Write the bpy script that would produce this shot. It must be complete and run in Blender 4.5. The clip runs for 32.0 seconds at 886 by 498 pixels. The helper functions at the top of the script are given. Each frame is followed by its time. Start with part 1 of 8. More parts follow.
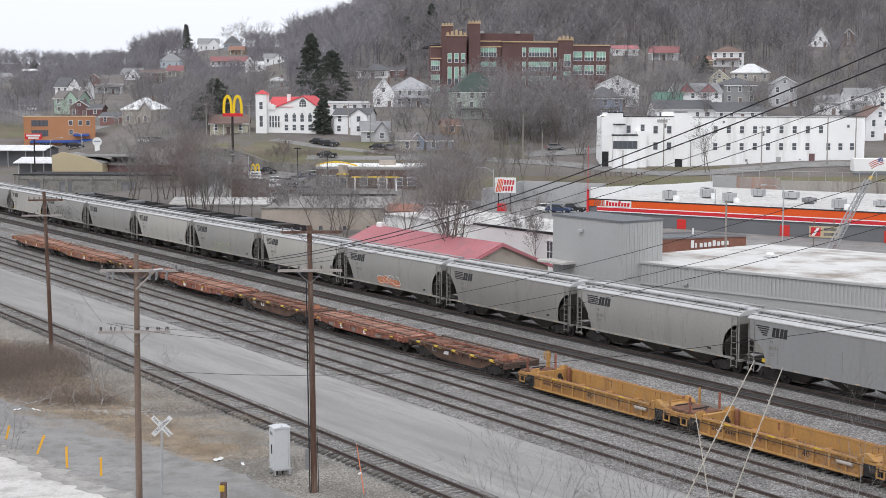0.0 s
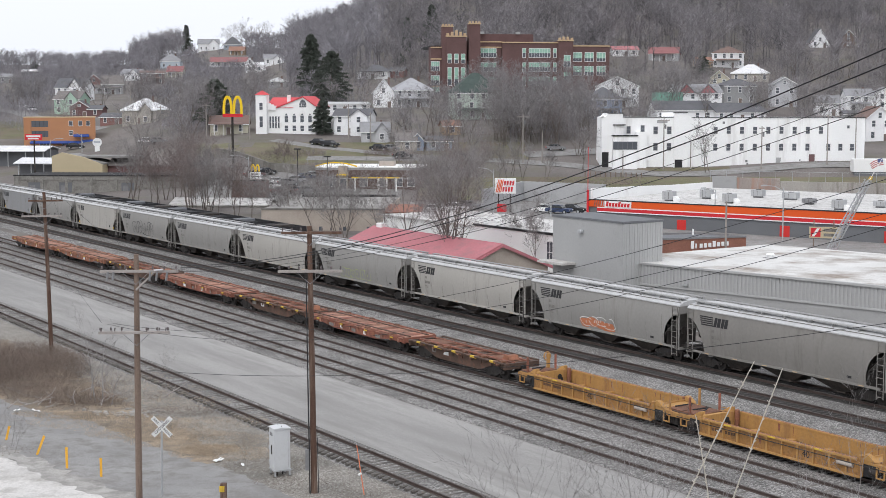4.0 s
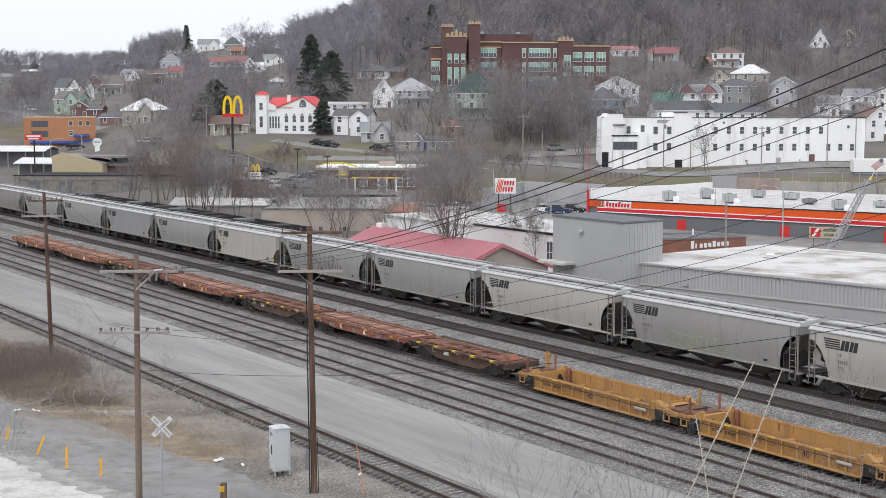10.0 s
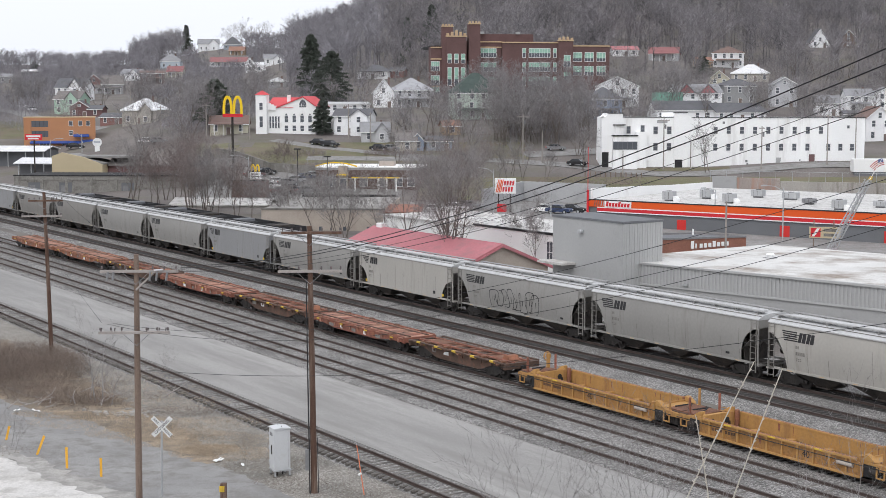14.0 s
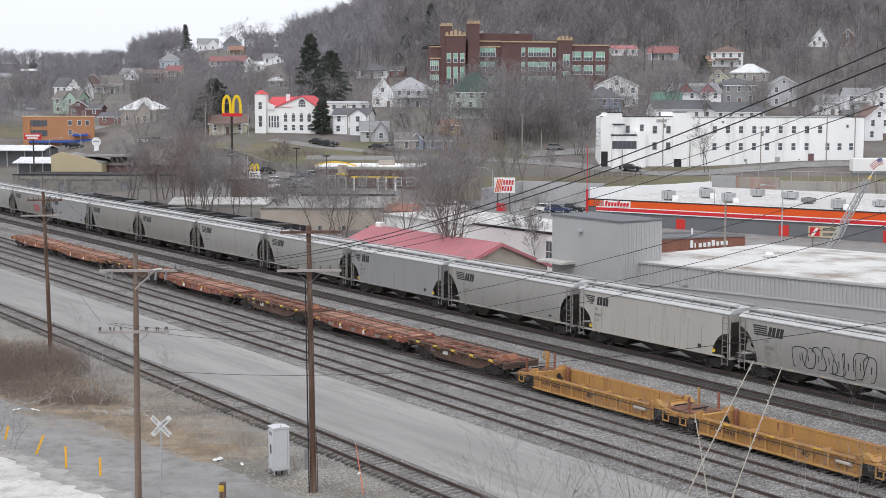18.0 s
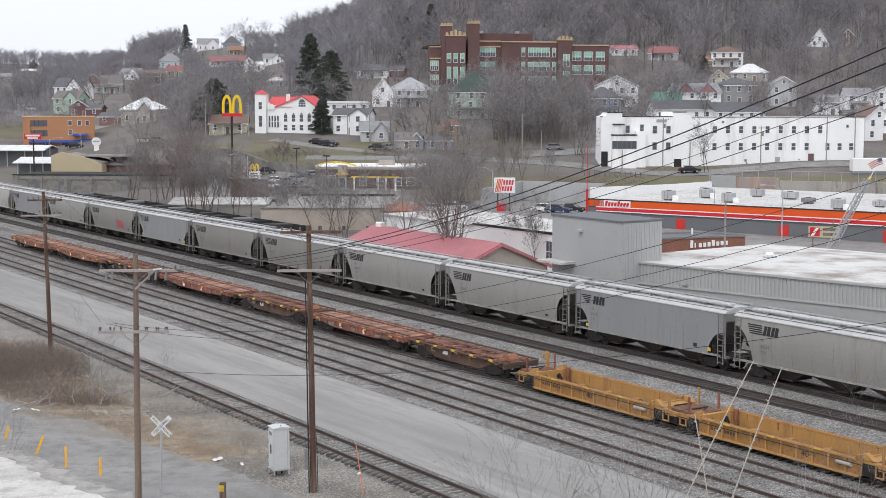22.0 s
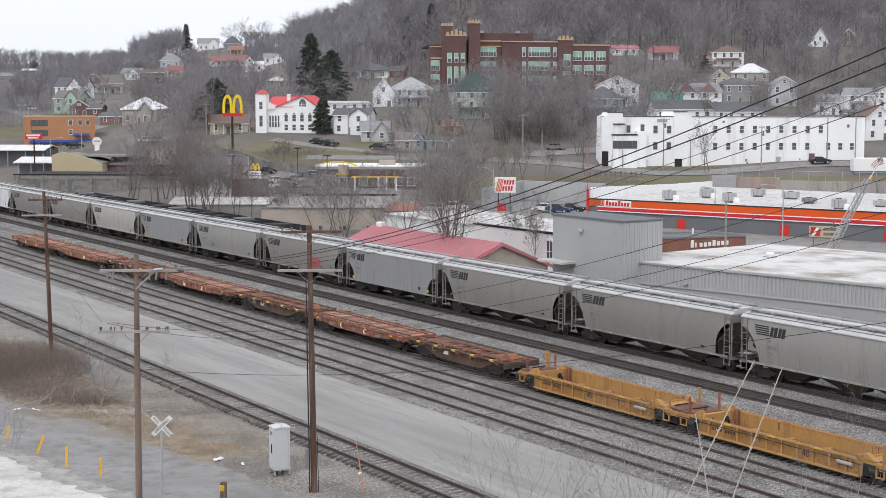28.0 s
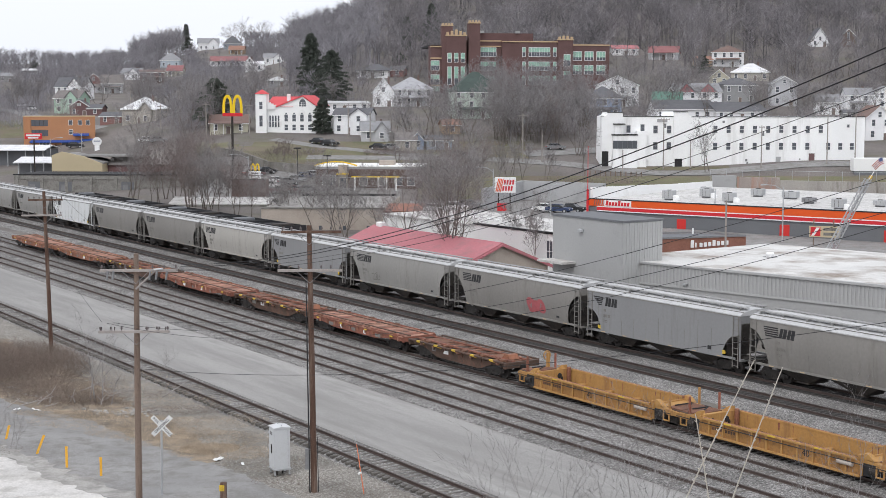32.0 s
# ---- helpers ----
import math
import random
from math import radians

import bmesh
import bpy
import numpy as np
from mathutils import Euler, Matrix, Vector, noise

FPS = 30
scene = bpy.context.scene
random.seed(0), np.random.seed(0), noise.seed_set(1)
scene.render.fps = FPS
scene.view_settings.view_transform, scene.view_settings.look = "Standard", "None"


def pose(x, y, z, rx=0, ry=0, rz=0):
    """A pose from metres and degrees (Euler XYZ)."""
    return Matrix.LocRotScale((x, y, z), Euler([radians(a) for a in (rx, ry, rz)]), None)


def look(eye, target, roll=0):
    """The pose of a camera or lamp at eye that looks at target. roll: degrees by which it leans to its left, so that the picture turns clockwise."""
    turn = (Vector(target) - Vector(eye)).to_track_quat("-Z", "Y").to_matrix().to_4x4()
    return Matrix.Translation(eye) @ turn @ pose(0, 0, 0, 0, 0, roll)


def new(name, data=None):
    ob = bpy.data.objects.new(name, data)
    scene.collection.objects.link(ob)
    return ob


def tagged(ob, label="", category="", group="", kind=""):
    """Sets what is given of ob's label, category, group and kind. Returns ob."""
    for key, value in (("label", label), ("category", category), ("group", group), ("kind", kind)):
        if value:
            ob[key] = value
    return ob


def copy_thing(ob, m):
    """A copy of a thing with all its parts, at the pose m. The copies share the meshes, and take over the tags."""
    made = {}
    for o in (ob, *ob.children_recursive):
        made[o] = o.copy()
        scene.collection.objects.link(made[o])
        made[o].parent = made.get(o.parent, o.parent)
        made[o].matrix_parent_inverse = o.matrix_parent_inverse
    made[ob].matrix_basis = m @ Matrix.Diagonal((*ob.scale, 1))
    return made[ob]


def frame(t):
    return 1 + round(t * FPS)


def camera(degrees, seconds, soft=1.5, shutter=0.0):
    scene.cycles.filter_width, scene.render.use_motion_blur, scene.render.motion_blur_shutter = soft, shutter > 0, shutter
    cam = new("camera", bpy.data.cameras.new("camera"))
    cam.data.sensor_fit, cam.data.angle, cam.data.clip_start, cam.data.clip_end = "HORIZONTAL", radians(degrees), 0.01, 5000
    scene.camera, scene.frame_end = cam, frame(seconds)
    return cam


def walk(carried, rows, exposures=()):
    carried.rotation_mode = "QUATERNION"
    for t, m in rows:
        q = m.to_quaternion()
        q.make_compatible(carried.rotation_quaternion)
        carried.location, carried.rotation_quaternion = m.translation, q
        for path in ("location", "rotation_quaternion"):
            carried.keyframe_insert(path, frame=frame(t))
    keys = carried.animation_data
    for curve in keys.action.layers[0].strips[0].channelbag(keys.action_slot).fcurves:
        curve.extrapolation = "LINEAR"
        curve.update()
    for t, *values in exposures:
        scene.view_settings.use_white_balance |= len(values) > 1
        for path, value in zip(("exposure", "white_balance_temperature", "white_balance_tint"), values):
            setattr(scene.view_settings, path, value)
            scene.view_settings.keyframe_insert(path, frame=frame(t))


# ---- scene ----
cam = camera(34.179, 32.0, soft=0.62)
EYE = (0.0, 0.0, 18.266)


def aim(side, tilt):
    """The tripod's view with a small sway, in thousandths of a radian."""
    a = radians(5.9212)
    return look(EYE, (side * 0.1, 100 * math.cos(a), 18.266 - 100 * math.sin(a) + tilt * 0.1))


walk(cam, [(0.0, aim(0, -0.45)), (1.0, aim(0, -0.4)), (1.6, aim(0, 0)), (9.0, aim(0, 0)), (14.5, aim(0, 0)),
           (16.8, aim(0.15, -0.4)), (17.6, aim(0.55, -0.45)), (22.5, aim(0.5, -0.45)), (23.8, aim(0.1, -0.5)),
           (27.5, aim(0.1, -0.6)), (32.0, aim(0.1, -0.6))], exposures=[(0.0, 0.0), (32.0, 0.0)])

# ---- daylight: high overcast ----
world = bpy.data.worlds.new("overcast_sky")
scene.world = world
world.use_nodes = True
wn, wl = world.node_tree.nodes, world.node_tree.links
sky = wn.new("ShaderNodeTexSky")
sky.sky_type, sky.sun_disc = "NISHITA", False
sky.sun_elevation, sky.sun_rotation = radians(48), radians(200)
sky.dust_density, sky.air_density = 6.0, 1.0
grey = wn.new("ShaderNodeHueSaturation")
grey.inputs["Saturation"].default_value = 0.12
cloud = wn.new("ShaderNodeMix")
cloud.data_type = "RGBA"
cloud.inputs[0].default_value = 0.75
cloud.inputs[7].default_value = (10.6, 11.0, 12.0, 1)
wl.new(sky.outputs[0], grey.inputs["Color"])
wl.new(grey.outputs[0], cloud.inputs[6])
wl.new(cloud.outputs[2], wn["Background"].inputs["Color"])
wn["Background"].inputs["Strength"].default_value = 0.115
sun = new("sun", bpy.data.lights.new("sun", "SUN"))
sun.data.energy, sun.data.angle, sun.data.color = 0.7, radians(25), (1.0, 0.98, 0.96)
sun.matrix_basis = look((0, 0, 300), (120, 220, 0))

# ---- materials ----
MATS = {}


def surface(name, colour, rough=0.8, scale=1.0, vary=0.25, fine=18.0, bump=0.25, metal=0.0, stain=None, stain_amount=0.5,
            stain_scale=0.6, island=False, spec=0.3, streak=False, stretch=None):
    """A painted, rusty, earthen or wooden surface: patches, grain, stains and a fine relief, in metres of the thing's own space."""
    m = bpy.data.materials.new(name)
    m.use_nodes = True
    nt = m.node_tree
    N, L = nt.nodes, nt.links
    b = N["Principled BSDF"]
    b.inputs["Roughness"].default_value, b.inputs["Metallic"].default_value = rough, metal
    b.inputs["Specular IOR Level"].default_value = spec
    co = N.new("ShaderNodeTexCoord")
    mp = N.new("ShaderNodeMapping")
    L.new(co.outputs["Object"], mp.inputs["Vector"])
    if stretch:
        mp.inputs["Scale"].default_value = stretch
    if streak:
        mp.inputs["Scale"].default_value = (1, 1, 0.12)
    big, small = N.new("ShaderNodeTexNoise"), N.new("ShaderNodeTexNoise")
    big.inputs["Scale"].default_value, big.inputs["Detail"].default_value = scale, 4
    small.inputs["Scale"].default_value, small.inputs["Detail"].default_value = fine, 5
    L.new(mp.outputs[0], big.inputs["Vector"])
    L.new(co.outputs["Object"], small.inputs["Vector"])
    add = N.new("ShaderNodeMath")
    add.operation = "ADD"
    L.new(big.outputs["Fac"], add.inputs[0])
    L.new(small.outputs["Fac"], add.inputs[1])
    rng = N.new("ShaderNodeMapRange")
    rng.inputs[1].default_value, rng.inputs[2].default_value = 0.65, 1.35
    rng.inputs[3].default_value, rng.inputs[4].default_value = 1 - vary, 1 + vary
    L.new(add.outputs[0], rng.inputs[0])
    value = rng.outputs[0]
    if island:
        info = N.new("ShaderNodeObjectInfo" if island == "object" else "ShaderNodeNewGeometry")
        r2 = N.new("ShaderNodeMapRange")
        r2.inputs[3].default_value, r2.inputs[4].default_value = 0.7, 1.3
        L.new(info.outputs["Random" if island == "object" else "Random Per Island"], r2.inputs[0])
        mul = N.new("ShaderNodeMath")
        mul.operation = "MULTIPLY"
        L.new(value, mul.inputs[0])
        L.new(r2.outputs[0], mul.inputs[1])
        value = mul.outputs[0]
    tint = N.new("ShaderNodeVectorMath")
    tint.operation = "SCALE"
    tint.inputs[0].default_value = colour
    L.new(value, tint.inputs["Scale"])
    out = tint.outputs[0]
    if stain:
        n3 = N.new("ShaderNodeTexNoise")
        n3.inputs["Scale"].default_value, n3.inputs["Detail"].default_value = stain_scale, 6
        n3.inputs["Roughness"].default_value = 0.7
        L.new(mp.outputs[0], n3.inputs["Vector"])
        r3 = N.new("ShaderNodeMapRange")
        r3.inputs[1].default_value, r3.inputs[2].default_value = 0.62 - 0.25 * stain_amount, 0.8 - 0.2 * stain_amount
        L.new(n3.outputs["Fac"], r3.inputs[0])
        mix = N.new("ShaderNodeMix")
        mix.data_type = "RGBA"
        L.new(r3.outputs[0], mix.inputs[0])
        L.new(out, mix.inputs[6])
        mix.inputs[7].default_value = (*stain, 1)
        out = mix.outputs[2]
    L.new(out, b.inputs["Base Color"])
    if bump:
        bp = N.new("ShaderNodeBump")
        bp.inputs["Strength"].default_value, bp.inputs["Distance"].default_value = bump, 0.03
        L.new(small.outputs["Fac"], bp.inputs["Height"])
        L.new(bp.outputs[0], b.inputs["Normal"])
    MATS[name] = m
    return m


def stones(name, colours, size, rough=0.9, bump=0.9):
    """Crushed stone: every pebble of its own grey, with dark joints and broad dusty patches."""
    m = bpy.data.materials.new(name)
    m.use_nodes = True
    nt = m.node_tree
    N, L = nt.nodes, nt.links
    b = N["Principled BSDF"]
    b.inputs["Roughness"].default_value, b.inputs["Specular IOR Level"].default_value = rough, 0.2
    co = N.new("ShaderNodeTexCoord")
    vo, vd = N.new("ShaderNodeTexVoronoi"), N.new("ShaderNodeTexVoronoi")
    for v in (vo, vd):
        v.inputs["Scale"].default_value = 1 / size
        L.new(co.outputs["Object"], v.inputs["Vector"])
    ramp_ = N.new("ShaderNodeValToRGB")
    e = ramp_.color_ramp.elements
    e[0].color, e[1].color = (*colours[0], 1), (*colours[-1], 1)
    for i, c in enumerate(colours[1:-1]):
        e.new((i + 1) / (len(colours) - 1)).color = (*c, 1)
    L.new(vo.outputs["Color"], ramp_.inputs[0])
    big = N.new("ShaderNodeTexNoise")
    big.inputs["Scale"].default_value, big.inputs["Detail"].default_value = 0.35, 6
    L.new(co.outputs["Object"], big.inputs["Vector"])
    rng = N.new("ShaderNodeMapRange")
    rng.inputs[1].default_value, rng.inputs[2].default_value = 0.3, 0.7
    rng.inputs[3].default_value, rng.inputs[4].default_value = 0.72, 1.2
    L.new(big.outputs["Fac"], rng.inputs[0])
    sc = N.new("ShaderNodeVectorMath")
    sc.operation = "SCALE"
    L.new(ramp_.outputs[0], sc.inputs[0])
    L.new(rng.outputs[0], sc.inputs["Scale"])
    L.new(sc.outputs[0], b.inputs["Base Color"])
    bp = N.new("ShaderNodeBump")
    bp.invert = True
    bp.inputs["Strength"].default_value, bp.inputs["Distance"].default_value = bump, size * 0.6
    L.new(vd.outputs["Distance"], bp.inputs["Height"])
    L.new(bp.outputs[0], b.inputs["Normal"])
    MATS[name] = m
    return m


def glass(name, colour=(0.11, 0.118, 0.135)):
    m = bpy.data.materials.new(name)
    m.use_nodes = True
    b = m.node_tree.nodes["Principled BSDF"]
    b.inputs["Base Color"].default_value = (*colour, 1)
    b.inputs["Roughness"].default_value = 0.08
    MATS[name] = m
    return m


glass("window_glass")
glass("car_glass", (0.02, 0.022, 0.025))
stones("ballast", [(0.06, 0.058, 0.056), (0.232, 0.223, 0.214), (0.1, 0.097, 0.092), (0.42, 0.402, 0.388), (0.17, 0.163, 0.157)], 0.075)
stones("gravel_verge", [(0.12, 0.108, 0.095), (0.27, 0.25, 0.22), (0.18, 0.163, 0.142), (0.4, 0.38, 0.35), (0.22, 0.2, 0.175)], 0.065)
stones("dark_ballast", [(0.032, 0.03, 0.029), (0.085, 0.081, 0.077), (0.05, 0.047, 0.045), (0.11, 0.104, 0.1)], 0.08)
surface("yard_dirt", (0.31, 0.3, 0.288), 0.95, 0.25, 0.3, 16.0, 0.7, stain=(0.245, 0.236, 0.225), stain_amount=0.7, stain_scale=0.7, stretch=(0.12, 1, 1))
surface("rail_steel", (0.075, 0.055, 0.048), 0.75, 2.0, 0.3, 30, 0.3)
surface("rail_head", (0.11, 0.09, 0.082), 0.5, 2.0, 0.2, 30, 0.1, metal=0.3)
surface("old_tie", (0.15, 0.138, 0.126), 0.95, 1.5, 0.4, 14, 0.6, island="object", stain=(0.25, 0.235, 0.215), stain_amount=0.5, stain_scale=2.0)
surface("dark_tie", (0.036, 0.033, 0.031), 0.95, 1.5, 0.3, 14, 0.6, island=True)
surface("hopper_grey", (0.29, 0.281, 0.265), 0.6, 0.4, 0.08, 5, 0.06, stain=(0.221, 0.207, 0.189), stain_amount=0.28, stain_scale=0.8, streak=True)
surface("hopper_steel", (0.264, 0.264, 0.266), 0.55, 0.4, 0.07, 5, 0.06, stain=(0.209, 0.205, 0.200), stain_amount=0.28, stain_scale=0.8, streak=True)
surface("hopper_pale", (0.405, 0.386, 0.354), 0.6, 0.4, 0.07, 5, 0.06, stain=(0.285, 0.267, 0.239), stain_amount=0.28, stain_scale=0.8, streak=True)
surface("hopper_dusty", (0.238, 0.226, 0.21), 0.65, 0.4, 0.09, 5, 0.06, stain=(0.177, 0.163, 0.147), stain_amount=0.28, stain_scale=0.8, streak=True)
surface("hopper_white", (0.66, 0.67, 0.67), 0.5, 0.5, 0.06, 5, 0.05, stain=(0.4, 0.39, 0.36), stain_amount=0.35, stain_scale=0.9, streak=True)
surface("roof_pale", (0.3, 0.295, 0.288), 0.6, 0.8, 0.2, 8, 0.1, stain=(0.18, 0.17, 0.16), stain_amount=0.5, stain_scale=1.0)
surface("grating", (0.27, 0.266, 0.26), 0.6, 2.0, 0.2, 12, 0.2)
# Grime on seams and dark stencils; also darkens the hopper end slopes as shade.
surface("seam_dirt_and_shade", (0.2, 0.19, 0.175), 0.8, 2.0, 0.3)
surface("seam_faint", (0.245, 0.235, 0.22), 0.8, 2.0, 0.35)
surface("unit_pale", (0.4, 0.405, 0.41), 0.6, 0.8, 0.12, 8, 0.1)
surface("straw", (0.46, 0.375, 0.285), 0.97, 0.7, 0.4, 16, 0.5, island=True)
surface("rust_deck", (0.2, 0.095, 0.06), 0.9, 1.0, 0.4, 9, 0.3, stain=(0.1, 0.07, 0.058), stain_amount=0.6, stain_scale=1.8)
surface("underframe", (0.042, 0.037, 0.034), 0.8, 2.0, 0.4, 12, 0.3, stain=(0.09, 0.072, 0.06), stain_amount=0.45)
surface("running_gear", (0.035, 0.031, 0.029), 0.7, 3.0, 0.4, 20, 0.3)
surface("logo_black", (0.03, 0.03, 0.032), 0.6, 1.0, 0.2)
surface("safety_yellow", (0.62, 0.42, 0.05), 0.6, 2.0, 0.25, 12, 0.1)
surface("spray_white", (0.72, 0.72, 0.7), 0.6, 2.0, 0.1)
surface("spray_orange", (0.55, 0.2, 0.1), 0.6, 2.0, 0.2)
surface("spray_green", (0.36, 0.4, 0.2), 0.6, 2.0, 0.2)
surface("spray_red", (0.42, 0.11, 0.12), 0.6, 2.0, 0.2)
surface("well_yellow", (0.44, 0.245, 0.084), 0.75, 0.4, 0.16, 9, 0.12, stain=(0.25, 0.13, 0.065), stain_amount=0.35, stain_scale=1.3, streak=True)
surface("well_panel", (0.34, 0.175, 0.06), 0.8, 0.5, 0.25, 9, 0.15, stain=(0.15, 0.088, 0.05), stain_amount=0.5, stain_scale=1.5)
surface("flat_red", (0.26, 0.1, 0.068), 0.8, 0.7, 0.3, 9, 0.2, stain=(0.11, 0.062, 0.048), stain_amount=0.6, stain_scale=1.6)
surface("flat_orange", (0.29, 0.125, 0.075), 0.8, 0.7, 0.3, 9, 0.2, stain=(0.14, 0.075, 0.052), stain_amount=0.6, stain_scale=1.6)
surface("flat_dark", (0.1, 0.065, 0.05), 0.85, 0.8, 0.3, 9, 0.2, stain=(0.2, 0.1, 0.07), stain_amount=0.4, stain_scale=1.0)
surface("deck_wood", (0.36, 0.19, 0.135), 0.9, 0.6, 0.4, 12, 0.3, island="object", stain=(0.15, 0.09, 0.07), stain_amount=0.6, stain_scale=1.5)
surface("pole_wood", (0.11, 0.064, 0.047), 0.9, 1.5, 0.4, 20, 0.6, streak=True, stain=(0.22, 0.165, 0.13), stain_amount=0.5, stain_scale=3)
surface("pole_grey", (0.205, 0.152, 0.122), 0.9, 1.5, 0.35, 20, 0.6, streak=True, stain=(0.12, 0.08, 0.06), stain_amount=0.5, stain_scale=3)
surface("pole_pale", (0.34, 0.31, 0.285), 0.9, 1.5, 0.2, 20, 0.4, streak=True, stain=(0.2, 0.17, 0.15), stain_amount=0.4, stain_scale=3)
surface("arm_wood", (0.33, 0.3, 0.28), 0.9, 2, 0.2, 20, 0.4)
surface("cable_black", (0.02, 0.02, 0.022), 0.6, 1, 0.1, 18, 0)
surface("insulator", (0.12, 0.1, 0.1), 0.3, 3, 0.2)
surface("galvanised", (0.45, 0.46, 0.47), 0.5, 1.5, 0.12, 14, 0.1, metal=0.3)
surface("cabinet_grey", (0.56, 0.57, 0.58), 0.5, 1.2, 0.06, 14, 0.05, stain=(0.4, 0.39, 0.37), stain_amount=0.35)
surface("sign_white", (0.78, 0.78, 0.77), 0.5, 2, 0.05)
surface("bollard_yellow", (0.8, 0.42, 0.05), 0.5, 3, 0.15)
surface("whip_orange", (0.8, 0.25, 0.13), 0.5, 3, 0.1)
surface("ground_earth", (0.17, 0.152, 0.142), 0.97, 0.12, 0.35, 3, 0.8, stain=(0.14, 0.135, 0.098), stain_amount=0.5, stain_scale=0.05)
surface("grass_dull", (0.15, 0.15, 0.085), 0.97, 0.2, 0.35, 4, 0.8, stain=(0.18, 0.145, 0.112), stain_amount=0.8, stain_scale=0.15)
surface("dry_grass", (0.29, 0.232, 0.17), 0.97, 0.7, 0.4, 16, 0.9, stain=(0.165, 0.142, 0.118), stain_amount=0.85, stain_scale=1.1)
surface("lot_edge", (0.36, 0.345, 0.325), 0.95, 0.6, 0.3, 14, 0.5, stain=(0.24, 0.23, 0.215), stain_amount=0.7, stain_scale=1.0)
surface("asphalt", (0.27, 0.263, 0.256), 0.93, 0.25, 0.25, 14, 0.5, stain=(0.195, 0.185, 0.172), stain_amount=0.65, stain_scale=0.9)
surface("concrete", (0.58, 0.56, 0.535), 0.93, 0.35, 0.22, 10, 0.4, stain=(0.33, 0.31, 0.285), stain_amount=0.6, stain_scale=0.5)
surface("old_concrete", (0.22, 0.208, 0.19), 0.93, 0.35, 0.3, 6, 0.3, stain=(0.1, 0.092, 0.082), stain_amount=0.65, stain_scale=0.7, streak=True)
surface("rust_concrete", (0.38, 0.33, 0.3), 0.93, 0.4, 0.3, 6, 0.3, stain=(0.42, 0.19, 0.12), stain_amount=0.6, stain_scale=0.6, streak=True)
surface("streaked_concrete", (0.4, 0.375, 0.345), 0.93, 0.4, 0.2, 6, 0.3, stain=(0.17, 0.15, 0.13), stain_amount=0.55, stain_scale=0.8, streak=True)
surface("warehouse_stone", (0.27, 0.26, 0.24), 0.93, 0.5, 0.35, 5, 0.4, stain=(0.12, 0.112, 0.1), stain_amount=0.6, stain_scale=0.5)
surface("bark", (0.15, 0.128, 0.115), 0.95, 3, 0.3, 16, 0.5)
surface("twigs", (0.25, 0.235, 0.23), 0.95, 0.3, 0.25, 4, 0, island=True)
# The twig colour again, paled and cooled for haze on the hill.
surface("hill_twigs_hazed", (0.262, 0.246, 0.247), 0.95, 0.3, 0.3, 4, 0, island=True)
surface("red_twigs", (0.215, 0.178, 0.168), 0.95, 0.3, 0.25, 4, 0, island=True)
surface("pale_twigs", (0.5, 0.46, 0.4), 0.9, 4, 0.15, 30, 0.2)
surface("scrub", (0.215, 0.172, 0.145), 0.95, 0.3, 0.3, 4, 0, island=True)
# Ridge woods are paler and bluer than the hill's: distance haze put into the colour.
surface("wood_far_hazed", (0.262, 0.25, 0.268), 0.95, 0.1, 0.5, 2, 0, island=True)
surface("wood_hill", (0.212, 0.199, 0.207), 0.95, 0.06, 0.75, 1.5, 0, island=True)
surface("needles", (0.098, 0.112, 0.094), 0.95, 0.3, 0.3, 4, 0, island=True)
surface("corrugated_grey", (0.43, 0.43, 0.425), 0.6, 0.3, 0.05, 6, 0.05)
surface("panel_grey", (0.39, 0.39, 0.387), 0.65, 0.3, 0.06, 6, 0.05, stain=(0.32, 0.318, 0.315), stain_amount=0.3)
surface("pale_panel", (0.42, 0.42, 0.425), 0.75, 0.3, 0.1, 6, 0.05, stain=(0.33, 0.33, 0.33), stain_amount=0.4, stain_scale=0.4)
surface("flat_roof_white", (0.6, 0.588, 0.57), 0.9, 0.15, 0.16, 9, 0.2, stain=(0.25, 0.23, 0.21), stain_amount=0.5, stain_scale=1.2)
surface("gravel_roof", (0.64, 0.63, 0.61), 0.92, 0.3, 0.14, 9, 0.2, stain=(0.27, 0.225, 0.19), stain_amount=0.62, stain_scale=0.16)
surface("wall_charcoal", (0.16, 0.165, 0.175), 0.8, 0.3, 0.08, 6, 0.1)
surface("stripe_orange", (0.72, 0.1, 0.018), 0.5, 0.4, 0.05, 6, 0)
surface("stripe_red", (0.6, 0.03, 0.04), 0.5, 0.4, 0.05, 6, 0)
surface("door_red", (0.6, 0.04, 0.035), 0.5, 0.4, 0.05, 6, 0)
surface("white_paint", (0.86, 0.86, 0.85), 0.6, 0.3, 0.05, 6, 0.05, stain=(0.7, 0.69, 0.67), stain_amount=0.3, stain_scale=0.3)
surface("factory_white", (0.92, 0.92, 0.915), 0.75, 0.2, 0.06, 5, 0.1, stain=(0.68, 0.67, 0.655), stain_amount=0.35, stain_scale=0.3, streak=True)
surface("school_brick", (0.142, 0.084, 0.079), 0.9, 0.3, 0.2, 6, 0.2)
surface("stone_trim", (0.55, 0.4, 0.25), 0.85, 0.5, 0.12, 6, 0.1)
surface("blind_green", (0.3, 0.5, 0.4), 0.7, 0.5, 0.1, 6, 0)
surface("office_orange", (0.47, 0.235, 0.125), 0.85, 0.3, 0.1, 6, 0.1)
surface("awning_blue", (0.04, 0.09, 0.32), 0.5, 0.5, 0.08, 6, 0)
surface("car_blue", (0.045, 0.065, 0.13), 0.35, 0.5, 0.08, 6, 0)
surface("church_red", (0.62, 0.09, 0.1), 0.7, 0.4, 0.08, 6, 0.1)
